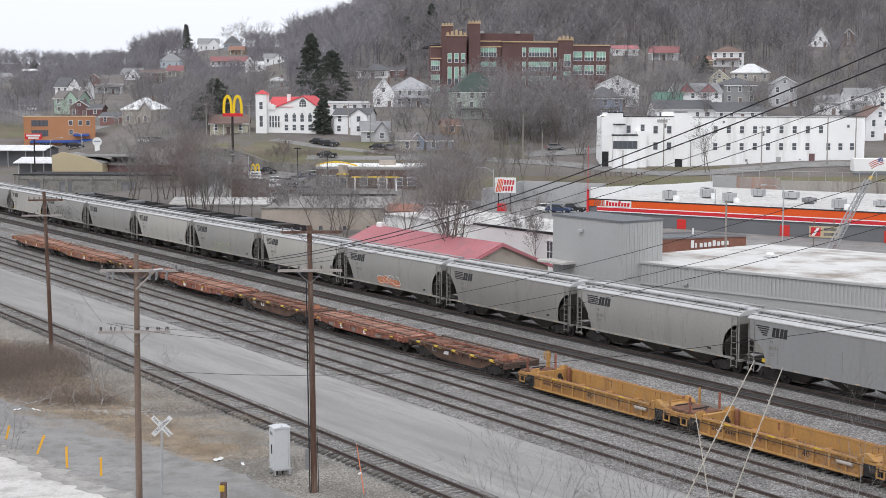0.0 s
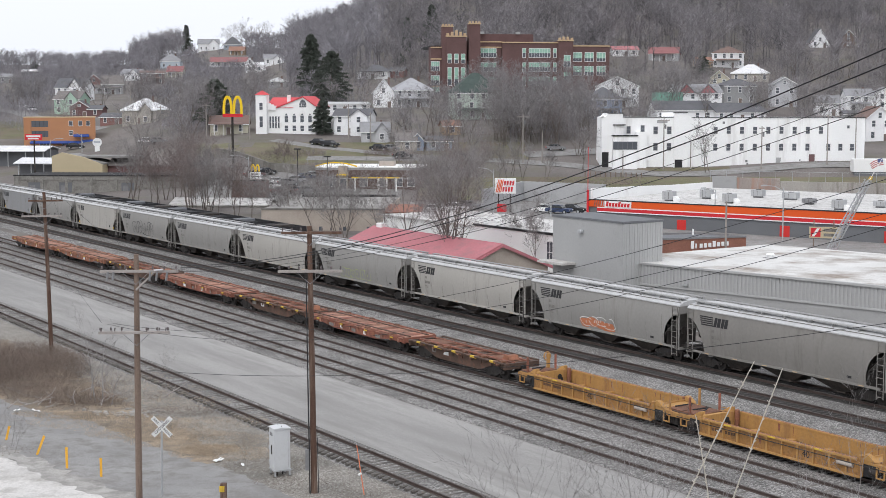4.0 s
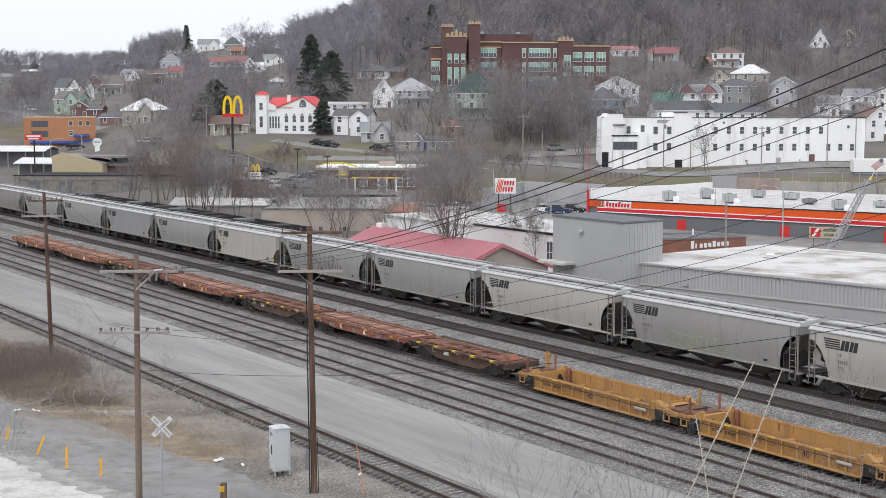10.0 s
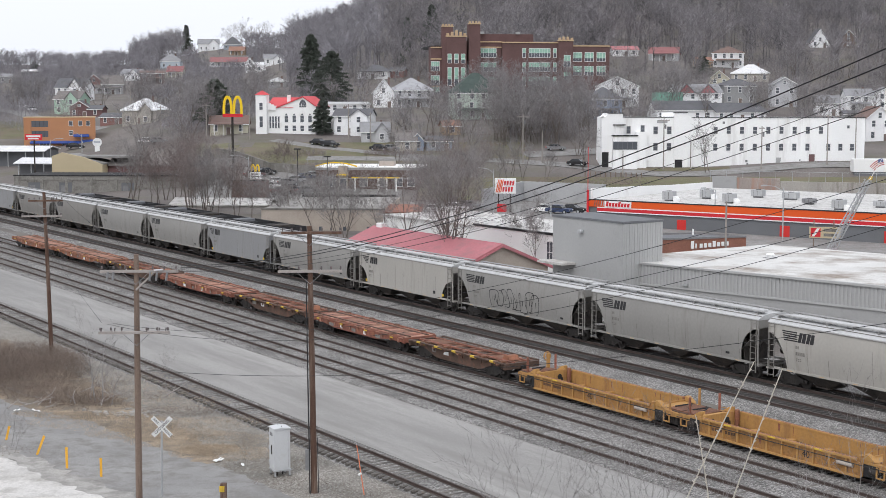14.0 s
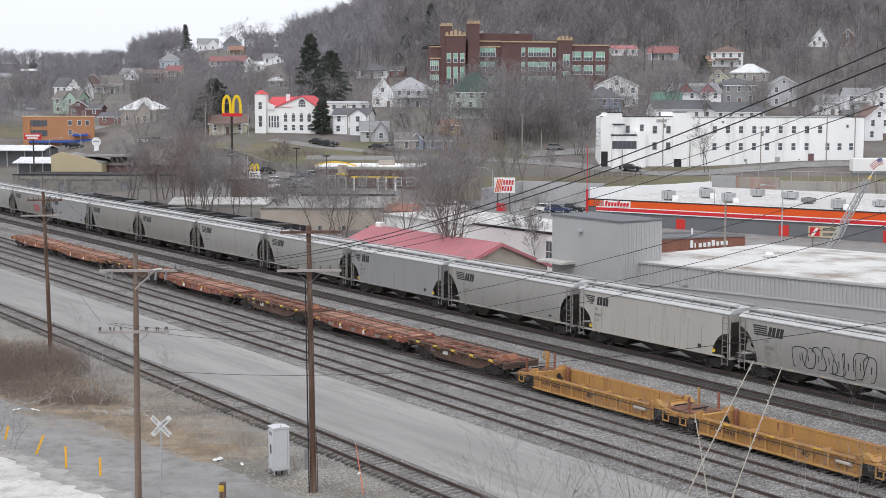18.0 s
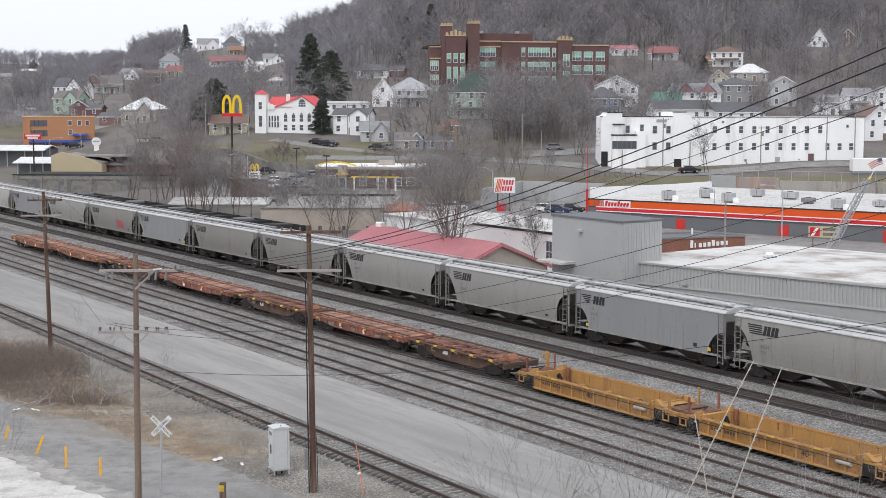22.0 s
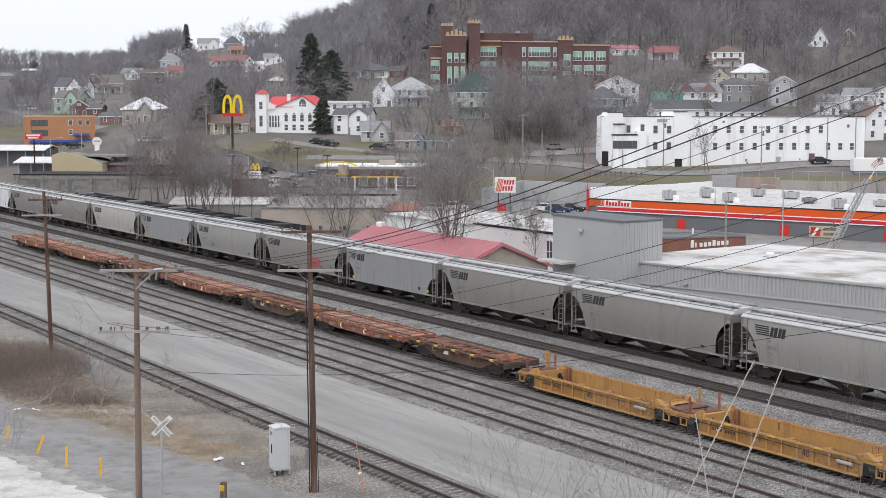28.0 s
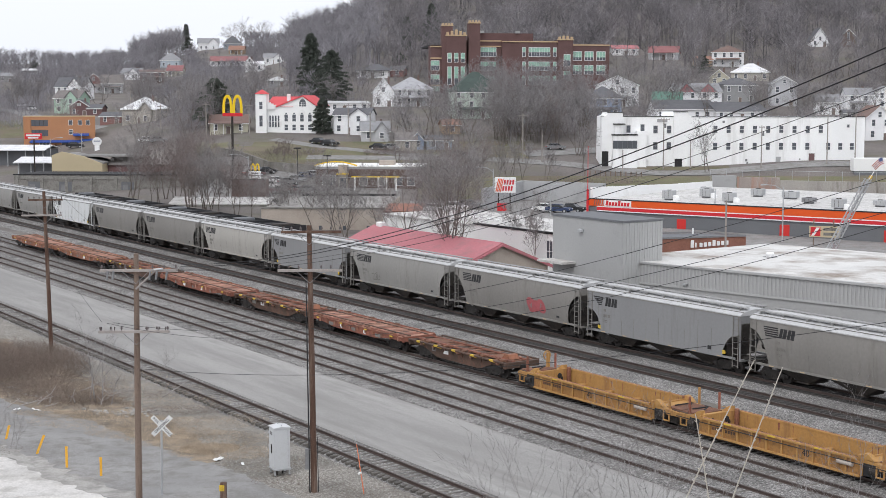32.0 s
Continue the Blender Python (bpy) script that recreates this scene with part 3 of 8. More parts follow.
        for y in (-1.62, 1.62):
            lad = Build()
            xs = (o * (half - 0.12), o * (half - 0.62))
            for x in xs:
                lad.box(x - 0.022, y - 0.022, 0.55, x + 0.022, y + 0.022, 3.95)
            for i in range(9):
                lad.box(min(xs), y - 0.015, 0.65 + i * 0.39, max(xs), y + 0.015, 0.68 + i * 0.39)
            part("ladder", lad, "hopper_dusty", car)
        part("platform", Build().box(o * (half + 0.02) - 0.3, -1.2, 1.12, o * (half + 0.02) + 0.18, 1.2, 1.16), "underframe", car)
        cp = Build().box(min(o * (half - 0.3), o * length / 2), -0.12, 0.76, max(o * (half - 0.3), o * length / 2), 0.12, 1.0)
        cp.box(o * (length / 2 - 0.16) - 0.14, -0.2, 0.72, o * (length / 2 - 0.16) + 0.14, 0.2, 1.04)
        part("coupler", cp, "running_gear", car)
        part("brake_gear", Build().tube((o * (half - 0.5), -0.6, 2.2), (o * (half - 0.42), -0.6, 2.2), 0.28, 0.28, 14), "underframe", car)
        truck(car, o * (half - 1.75))
    # emblem: five bars and three slanted blocks
    y = -bow(2.9) - 0.012
    x0, z0 = -half + (1.25 if kind == "round" else 0.75), 3.05
    lg = Build()
    for i in range(5):
        lean = 0.05 * i if kind == "round" else 0.14 * i
        lg.box(x0 + lean + (0.0 if kind == "round" else 0.0), y - 0.004, z0 + 0.55 - i * 0.135, x0 + (1.25 if kind == "round" else 1.15 - 0.12 * i) + lean * 0.5, y + 0.004, z0 + 0.63 - i * 0.135)
    xb = x0 + 1.35
    w = 0.62
    for i in range(2):
        a = xb + i * (w + 0.06)
        lg.add([(a, y, z0), (a + w * 0.42, y, z0), (a + w * 0.6, y, z0 + 0.62), (a + w * 0.18, y, z0 + 0.62)], [(0, 1, 2, 3)])
        lg.add([(a + w * 0.5, y, z0), (a + w, y, z0), (a + w * 1.1, y, z0 + 0.62), (a + w * 0.66, y, z0 + 0.62)], [(0, 1, 2, 3)])
    lg.v = [(p[0], p[1] + bow(2.9) - bow(p[2]), p[2]) for p in lg.v]
    part("emblem", lg, "logo_black", car, "black striped emblem")
    txt = Build()
    for i, (w, h) in enumerate(((0.35, 0.2), (0.95, 0.22), (0.6, 0.06), (0.5, 0.06))):
        z = z0 - 0.42 - (0, 0.42, 0.68, 0.8)[i]
        for j in range(max(1, int(w / 0.16))):
            txt.box(x0 + 1.2 + j * 0.16, y - 0.003, z, x0 + 1.2 + j * 0.16 + 0.1, y + 0.003, z + h)
    txt.v = [(p[0], p[1] + bow(2.9) - bow(p[2]) - 0.004, p[2]) for p in txt.v]
    tagged(part("reporting_marks", txt, "seam_dirt_and_shade", car, "small dark stencilled marks"), kind="stuff")
    part("stencil_box", Build().box(half - 3.0, -bow(1.5) - 0.012, 1.42, half - 2.65, -bow(1.5) - 0.004, 1.68), "logo_black", car, "small black stencil panel")
    if kind != "round":
        for x in (-half + 1.3, half - 1.6):
            part("yellow_tab", Build().box(x, -1.6, 1.3, x + 0.3, -1.59, 1.55), "safety_yellow", car, "yellow corner placard")
    return car


def graffiti(car, colour, x0, x1, z0, z1, seed, fill=False, round_side=True):
    """Spray-painted loops or filled blobs low on a wagon's side."""
    rnd = random.Random(seed)
    b = Build()
    y = -1.617
    n = max(3, int((x1 - x0) / 0.8))
    w = (x1 - x0) / n
    k = 24
    for i in range(n):
        cx, cz = x0 + (i + 0.5) * w, (z0 + z1) / 2 + rnd.uniform(-0.1, 0.1)
        rx, rz, tilt, power = w * rnd.uniform(0.55, 0.75), (z1 - z0) / 2 * rnd.uniform(0.8, 1.08), rnd.uniform(-0.3, 0.3), rnd.uniform(0.45, 0.8)
        pts = []
        for j in range(k):
            c, s = math.cos(2 * math.pi * j / k), math.sin(2 * math.pi * j / k)
            px, pz = math.copysign(abs(c) ** power, c) * rx * (1 + 0.18 * math.sin(3 * s + i)), math.copysign(abs(s) ** power, s) * rz
            pts.append((cx + px + tilt * pz, cz + pz))
        if fill:
            b.add([(p[0], y, p[1]) for p in pts], [tuple(range(k))])
        inn = [(cx + (px - cx) * (1 - 0.055 / rx), cz + (pz - cz) * (1 - 0.055 / rz)) for px, pz in pts]
        skip = rnd.randint(0, k)
        b.add([(p[0], y - 0.004, p[1]) for p in pts] + [(p[0], y - 0.004, p[1]) for p in inn],
              [(j, (j + 1) % k, k + (j + 1) % k, k + j) for j in range(k) if (j + skip) % k > 4])
        xa, za = cx + rnd.uniform(-0.1, 0.1), cz - rz * 0.3
        b.box(xa - 0.03, y - 0.006, za, xa + 0.03, y - 0.003, za + rz * 0.55)
    if round_side:
        b.v = [(p[0], p[1] + 1.617 - 0.012 - (1.37 + 0.25 * math.sin(math.pi * min(1, max(0.04, (p[2] - 0.95) / 3.75)))), p[2]) for p in b.v]
    part("graffiti", b, colour, car, "spray-painted graffiti")


CARS = []
# wagons from the head of the visible train: type, paint
ROLL = ["Bs", "Ag", "Ad", "Ag", "Ap", "Ag", "Ap", "Ag", "Ag", "Bp", "Ag", "Bs", "Ag", "Ag", "Ad", "Ad", "Bs", "Ad", "Ag", "Bs", "Ap", "Ad", "Ad", "Wr", "Ag", "Ag", "Ad", "Ag"]


def make_train():
    protos = {}
    paints = {"g": ("hopper_grey", "light grey"), "s": ("hopper_steel", "plain steel-grey"), "d": ("hopper_dusty", "dusty grey"), "p": ("hopper_pale", "pale cream-grey"), "r": ("hopper_white", "white")}
    end = 58.09 + 16.728
    for code in ROLL:
        kind, paint = code
        ln = 17.852 if kind == "A" else 16.728
        place = end - ln / 2
        end -= ln
        if code not in protos:
            word = paints[paint][1]
            label = {"A": f"{word} round-sided covered hopper wagon with black striped emblem", "B": f"{word} flat-sided covered hopper wagon with yellow corner tabs",
                     "W": "white ribbed covered hopper wagon"}[kind]
            protos[code] = hopper(ln, "round" if kind == "A" else "flat", paints[paint][0], label)
            car = protos[code]
        else:
            car = copy_thing(protos[code], along(-60, 69.65))
            for o in [o for o in car.children if o.name.startswith("graffiti")]:
                bpy.data.objects.remove(o)
        CARS.append((car, place))


def mark_train():
    marks = {3: ("spray_orange", -2.2, 1.4, 1.25, 2.0, True), 5: ("spray_green", -3.4, 2.2, 1.25, 2.2, False), 8: ("logo_black", -3.6, 2.8, 1.3, 3.0, False),
             17: ("spray_red", 2.0, 4.0, 1.5, 2.6, True), 18: ("seam_dirt_and_shade", -4.4, -3.2, 1.5, 2.2, False)}
    for i, (colour, x0, x1, z0, z1, fill) in marks.items():
        graffiti(CARS[i][0], colour, x0, x1, z0, z1, i, fill, ROLL[i][0] == "A")
        if colour == "spray_orange":
            graffiti(CARS[i][0], "spray_white", x0 + 0.1, x1 + 0.15, z0 + 0.1, z1 + 0.2, i + 40, False, ROLL[i][0] == "A")


def well_car(s, d=55.5):
    """A yellow articulated well wagon: deep open well between two end platforms over the trucks."""
    car = thing("well_wagon", along(s, d), "yellow rust-streaked double-stack well wagon, empty", "well wagon", "stored wagons")
    h, top = 5.5, 1.04
    for o in (-1, 1):
        side = Build().prism([(-h, 0.22), (h, 0.22), (h, top - 0.15), (h - 0.5, top), (-h + 0.5, top), (-h, top - 0.15)], "y", o * 1.42 - 0.03, o * 1.42 + 0.03)
        sd_ = part("side_wall", side, "well_panel", car)
        part("inner_sheet", Build().box(-h + 0.1, o * 1.382 - 0.006, 0.28, h - 0.1, o * 1.382 + 0.006, top - 0.02), "well_yellow", sd_)
        part("top_rail", Build().box(-h + 0.2, o * 1.45 - 0.1, top - 0.04, h - 0.2, o * 1.45 + 0.1, top + 0.08, 0.02), "well_yellow", sd_)
        part("bottom_rail", Build().box(-h, o * 1.45 - 0.08, 0.17, h, o * 1.45 + 0.08, 0.28, 0.02), "well_yellow", sd_)
        for i in range(10):
            x = -h + 0.8 + i * (2 * h - 1.6) / 9
            part("stiffener", Build().box(x - 0.05, o * 1.48 - 0.06, 0.27, x + 0.05, o * 1.48 + 0.06, top - 0.04), "well_yellow", sd_)
            part("yellow_mark", Build().box(x + 0.1, o * 1.553 - 0.004, top - 0.02, x + 0.62, o * 1.553 + 0.004, top + 0.06), "safety_yellow", sd_) if i % 3 == 1 else None
        part("air_pipe", Build().tube((-h - 1.7, o * 1.58, top - 0.2), (h + 1.7, o * 1.58, top - 0.2), 0.028, 0.028, 6), "underframe", car)
        part("grab_rail", Build().tube((-h - 1.4, o * 1.56, top + 0.02), (-h + 0.2, o * 1.56, top + 0.02), 0.02, 0.02, 6), "well_yellow", car)
    rnd = random.Random(int(-s))
    for o in (-1, 1):
        for k in range(6):
            x, w, dz = rnd.uniform(-h + 0.5, h - 0.7), rnd.choice((0.03, 0.04, 0.05, 0.16)), rnd.uniform(0.2, 0.6)
            y = 1.373 if o > 0 else -1.456
            part("rust_run", Build().prism([(x, top - 0.06), (x + w, top - 0.06), (x + w * 0.7, top - dz), (x + w * 0.4, top - dz * 1.1), (x + w * 0.1, top - dz * 0.8)], "y", y - 0.004, y + 0.004), "flat_red", car)
        part("rust_edge", Build().box(-h + 0.25, o * 1.45 - 0.08, top + 0.079, h - 0.25, o * 1.45 + 0.03, top + 0.086), "flat_orange", car)
    part("well_floor", Build().box(-h, -1.4, 0.2, h, 1.4, 0.27), "flat_dark", car)
    for i in range(4):
        x = -h + 1.6 + i * (2 * h - 3.2) / 3
        part("cross_bearer", Build().box(x - 0.2, -1.38, 0.26, x + 0.2, 1.38, 0.38), "well_yellow", car)
    for k, x in enumerate((-h + 0.15, h - 0.15)):
        for y in (-1.2, 1.2):
            part("container_guide", Build().box(x - 0.1, y - 0.12, 0.35, x + 0.1, y + 0.12, top + 0.2, 0.03), "well_yellow" if y < 0 else "flat_orange", car)
    for o in (-1, 1):
        a, b_ = o * h, o * (h + 2.0)
        part("bulkhead", Build().box(min(a, a + o * 0.08), -1.39, 0.24, max(a, a + o * 0.08), 1.39, top + 0.08), "well_yellow", car)
        p = part("end_platform", Build().prism([(a + o * 0.08, 0.6), (b_, 0.68), (b_, top - 0.14), (a + o * 0.7, top - 0.06), (a + o * 0.08, top)], "y", -1.25, 1.25), "well_yellow", car)
        part("deck_plate", Build().box(min(a + o * 0.75, b_), -0.95, top - 0.06, max(a + o * 0.75, b_), 0.95, top - 0.02), "rust_deck", p)
        part("deck_frame", Build().box(min(a + o * 1.3, b_), -1.1, top - 0.16, max(a + o * 1.3, b_), 1.1, top - 0.06), "flat_dark", p)
        for y in (-1.12, 1.12):
            part("guide_post", Build().box(a + o * 1.15 - 0.06, y - 0.06, 1.0, a + o * 1.15 + 0.06, y + 0.06, 1.95, 0.02), "well_yellow" if o > 0 else "flat_red", p)
            part("gusset", Build().prism([(a + o * 0.1, top), (a + o * 0.75, top), (a + o * 0.3, top + 0.28), (a + o * 0.1, top + 0.3)], "y", y - 0.15, y + 0.15), "well_yellow", p)
        for y in (-0.55, 0.55):
            part("opening_rim", Build().tube((a - o * 0.02, y, 0.72), (a - o * 0.05, y, 0.72), 0.17, 0.17, 14), "logo_black", p)
        part("hose", Build().tube((a + o * 0.9, -0.5, top + 0.02), (a + o * 1.3, 0.4, top + 0.12), 0.04, 0.04, 6).tube((a + o * 1.3, 0.4, top + 0.12), (a + o * 1.8, -0.3, top), 0.04, 0.04, 6), "tar_black", p)
        part("brake_cylinder", Build().tube((a + o * 0.5, -1.3, 0.55), (a + o * 1.0, -1.3, 0.55), 0.16, 0.16, 10), "underframe", p)
        part("coupler", Build().box(min(b_ - o * 0.2, b_ + o * 0.25), -0.13, 0.72, max(b_ - o * 0.2, b_ + o * 0.25), 0.13, 0.96), "running_gear", car)
        truck(car, o * (h + 1.3))
    if s > -70 and s < -55:
        rim = Build()
        ring = [Vector((-h - 1.75, 0.9 + 0.27 * math.cos(k * math.pi / 8), 1.75 + 0.27 * math.sin(k * math.pi / 8))) for k in range(17)]
        for k in range(16):
            rim.tube(ring[k], ring[k + 1], 0.035, 0.035, 6)
            if k % 4 == 0:
                rim.tube(ring[k], Vector((-h - 1.75, 0.9, 1.75)), 0.03, 0.03, 5)
        wheel = part("brake_wheel", rim, "well_yellow", car)
        part("brake_stand", Build().box(-h - 1.7, 0.8, 1.0, -h - 1.55, 1.0, 1.95), "well_yellow", wheel)
    stencil("40", 0.5, car, "logo_black", Matrix.Translation((2.09 if s > -60 else 0.0, -1.458, 0.62)) @ pose(0, 0, 0, 90, 0, 0))
    for j in range(9):
        part("reporting_mark", Build().box(-h + 0.95 + j * 0.2, -1.462, 0.56, -h + 1.08 + j * 0.2, -1.451, 0.72), "flat_dark", car)
    for o in (-1, 1):
        part("placard", Build().box(min(o * (h + 0.05), o * (h + 0.95)), -1.3, 0.26, max(o * (h + 0.05), o * (h + 0.95)), -1.26, 0.86), "logo_black", car, "black stencil panel")
        part("end_step", Build().box(min(o * (h + 1.0), o * (h + 1.5)), -1.5, 0.36, max(o * (h + 1.0), o * (h + 1.5)), -1.44, 0.42).box(o * (h + 1.02) - 0.03, -1.5, 0.36, o * (h + 1.02) + 0.03, -1.44, 0.9).box(o * (h + 1.48) - 0.03, -1.5, 0.36, o * (h + 1.48) + 0.03, -1.44, 0.9), "well_yellow", car)
    part("supply_box", Build().tube((h - 1.3, -1.56, 0.72), (h - 0.35, -1.56, 0.72), 0.1, 0.1, 10), "beige_block", car)
    return car


def deck_car(s, length, style, paint, d=55.5):
    """A flat wagon: fish-bellied side sills, a deck of planks or an open skeleton of cross beams."""
    label = "rusty red flat wagon with plank deck, empty" if style == "plank" else "dark rusty skeleton wagon with yellow marks, empty"
    car = thing("flat_wagon", along(s, d), label, "flat wagon", "stored wagons")
    h, belly = length / 2 - 0.35, 0.6 if style == "plank" else 0.34
    for o in (-1, 1):
        y = o * (1.35 if style == "plank" else 1.1)
        sill = Build().prism([(-h, 0.85), (-h * 0.72, 0.85), (-h * 0.45, belly), (h * 0.45, belly), (h * 0.72, 0.85), (h, 0.85), (h, 1.12), (-h, 1.12)], "y", y - 0.05, y + 0.05)
        sp = part("side_sill", sill, paint, car)
        part("sill_flange", Build().box(-h, y - 0.12, 1.1, h, y + 0.12, 1.15), paint, sp)
        n = int(length / 1.15)
        for i in range(n):
            x = -h + 0.6 + i * (2 * h - 1.2) / (n - 1)
            part("stake_pocket", Build().box(x - 0.08, y + o * 0.05 - 0.06, 0.8, x + 0.08, y + o * 0.05 + 0.06, 1.1), paint if style != "plank" else ("flat_orange", "deck_wood")[i % 2], sp)
        if style != "plank":
            for i in range(5):
                x = -h + 1.5 + i * (2 * h - 3.0) / 4
                part("yellow_mark", Build().box(x - 0.25, y + o * 0.13 - 0.006, 1.02, x + 0.25, y + o * 0.13 + 0.006, 1.14), "safety_yellow", sp)
    if style == "plank":
        n = int(2 * h / 0.62)
        for i in range(n):
            x = -h + i * 2 * h / n
            part("deck_plank", Build().box(x + 0.015, -1.42, 1.13, x + 2 * h / n - 0.015, 1.42, 1.19 + 0.012 * ((i * 7) % 3)), "deck_wood" if i % 5 else paint, car)
        for yy in (-1.3, -0.75, 0.75, 1.3):
            part("deck_rail", Build().box(-h, yy - 0.06, 1.2, h, yy + 0.06, 1.26), paint if abs(yy) > 1 else "flat_dark", car)
        for k in range(4):
            x = -h + 1.5 + k * (2 * h - 3.0) / 3
            part("container_pedestal", Build().box(x - 0.25, -1.42, 1.2, x + 0.25, -1.15, 1.31, 0.03), "rust_deck", car)
            part("container_pedestal", Build().box(x - 0.25, 1.15, 1.2, x + 0.25, 1.42, 1.31, 0.03), "rust_deck", car)
            part("yellow_mark", Build().box(x - 0.2, -1.49, 1.0, x + 0.2, -1.475, 1.1), "safety_yellow", car)
    else:
        part("spine", Build().box(-h, -0.35, 0.75, h, 0.35, 1.1), paint, car)
        n = int(2 * h / 0.72)
        for i in range(n + 1):
            x = -h + i * 2 * h / n
            wide = 1.45 if i % 2 == 0 else 1.15
            part("cross_beam", Build().box(x - 0.07, -wide, 1.0, x + 0.07, wide, 1.13 + 0.02 * (i * 5 % 3)), "deck_wood" if i % 3 else paint, car)
        for y, w in ((-1.42, 0.07), (-0.62, 0.05), (-0.5, 0.03), (0.62, 0.05), (1.42, 0.07)):
            part("deck_rail", Build().box(-h, y - w, 1.15, h, y + w, 1.24), paint if abs(y) > 1 else "flat_red", car)
        for i in range(5):
            x = -h + 1.3 + i * (2 * h - 2.6) / 4
            part("yellow_mark", Build().box(x - 0.22, -1.5, 1.13, x + 0.22, -1.38, 1.25), "safety_yellow", car)
            part("tie_down", Build().box(x + 0.6, -1.3, 1.2, x + 0.95, -0.9, 1.32, 0.03), "rust_deck", car)
        for x in (-h + 2, h - 2):
            part("deck_plate", Build().box(x - 0.9, -0.8, 1.17, x + 0.9, 0.8, 1.2), "rust_deck", car)
        part("hitch_stand", Build().prism([(h - 1.6, 1.2), (h - 0.7, 1.2), (h - 0.9, 1.5), (h - 1.3, 1.5)], "y", -0.4, 0.4), "flat_orange", car)
    rnd = random.Random(int(s * 10))
    for k in range(5 if style == "plank" else 2):
        x = -h * 0.55 + k * h * 0.25
        part("stencil_mark", Build().box(x, -1.411 if style == "plank" else -1.161, 0.7, x + rnd.uniform(0.25, 0.7), -1.402 if style == "plank" else -1.152, 0.95), "sign_white" if k % 2 else "seam_dirt_and_shade", car)
    for o in (-1, 1):
        part("end_beam", Build().box(o * h - 0.1, -1.4, 0.8, o * h + 0.1, 1.4, 1.18), paint, car)
        part("coupler", Build().box(min(o * h, o * length / 2), -0.13, 0.75, max(o * h, o * length / 2), 0.13, 1.0), "running_gear", car)
        truck(car, o * (h - 1.6))
    return car


# ---- line-side things ----
def sag(b, p, q, drop, r, n=22):
    """A cable from p to q that hangs in a curve."""
    p, q = Vector(p), Vector(q)
    pts = [p.lerp(q, i / n) - Vector((0, 0, drop * 4 * (i / n) * (1 - i / n))) for i in range(n + 1)]
    across = (q - p).cross(Vector((0, 0, 1))).normalized()
    vs = [c + (across * math.cos(a * math.pi / 3) + Vector((0, 0, 1)) * math.sin(a * math.pi / 3)) * r for c in pts for a in range(6)]
    return b.add(vs, [(6 * i + a, 6 * i + (a + 1) % 6, 6 * i + 6 + (a + 1) % 6, 6 * i + 6 + a) for i in range(n) for a in range(6)])


def utility_pole(x, y, z, height, lean, arms, material, label, rz):
    """A tarred timber pole with cross-arms, braces, pins and insulators."""
    p = thing("utility_pole", pose(x, y, z, 0, 0, rz), label, "utility pole")
    lx = math.tan(radians(lean))
    part("pole", Build().tube((0, 0, -1.5), (lx * height / 2, 0, height / 2), 0.16, 0.14, 12).tube((lx * height / 2, 0, height / 2), (lx * height, 0, height), 0.14, 0.11, 12), material, p)
    for z0, half, off, wood in arms:
        cx = lx * z0 + off
        a = part("crossarm", Build().box(cx - half, -0.22, z0 - 0.06, cx + half, -0.1, z0 + 0.06, 0.01), wood, p)
        for o in (-1, 1):
            part("brace", Build().tube((lx * z0 + o * min(0.6, half * 0.5), -0.2, z0 - 0.05), (lx * z0, -0.18, z0 - 0.6), 0.014, 0.014, 5), "unit_grey", a)
            for k in (0.35, 0.65, 0.95):
                part("insulator", Build().tube((cx + o * half * k, -0.16, z0 + 0.06), (cx + o * half * k, -0.16, z0 + 0.2), 0.02, 0.02, 6)
                     .tube((cx + o * half * k, -0.16, z0 + 0.12), (cx + o * half * k, -0.16, z0 + 0.24), 0.055, 0.035, 8), "insulator", a)
    return p


def crossbuck():
    x, y = -13.2, 66.1
    post = thing("crossing_sign", pose(x, y, -0.2, 0, 0, -4), "white railroad crossing sign on a grey post", "crossing sign")
    part("post", Build().tube((0, 0, -0.6), (0.06, 0, 3.55), 0.05, 0.05, 10), "galvanised", post)
    for k, (a, words) in enumerate(((45, "CROSSING"), (-45, "RAIL ROAD"))):
        tilt = Matrix.Translation((0.09, -0.075 - 0.02 * k, 3.28)) @ pose(0, 0, 0, 0, -a, 0)
        blade = part("blade", Build().box(-0.62, -0.008, -0.115, 0.62, 0.008, 0.115, 0.01), "sign_white", post, at=tilt)
        if k == 0:
            stencil(words, 0.19, blade, "logo_black", Matrix.Translation((0, -0.032, 0)) @ pose(0, 0, 0, 90, 0, 0))
        else:
            for w, xx in (("RAIL", -0.37), ("ROAD", 0.37)):
                stencil(w, 0.18, blade, "logo_black", Matrix.Translation((xx, -0.012, 0)) @ pose(0, 0, 0, 90, 0, 0))


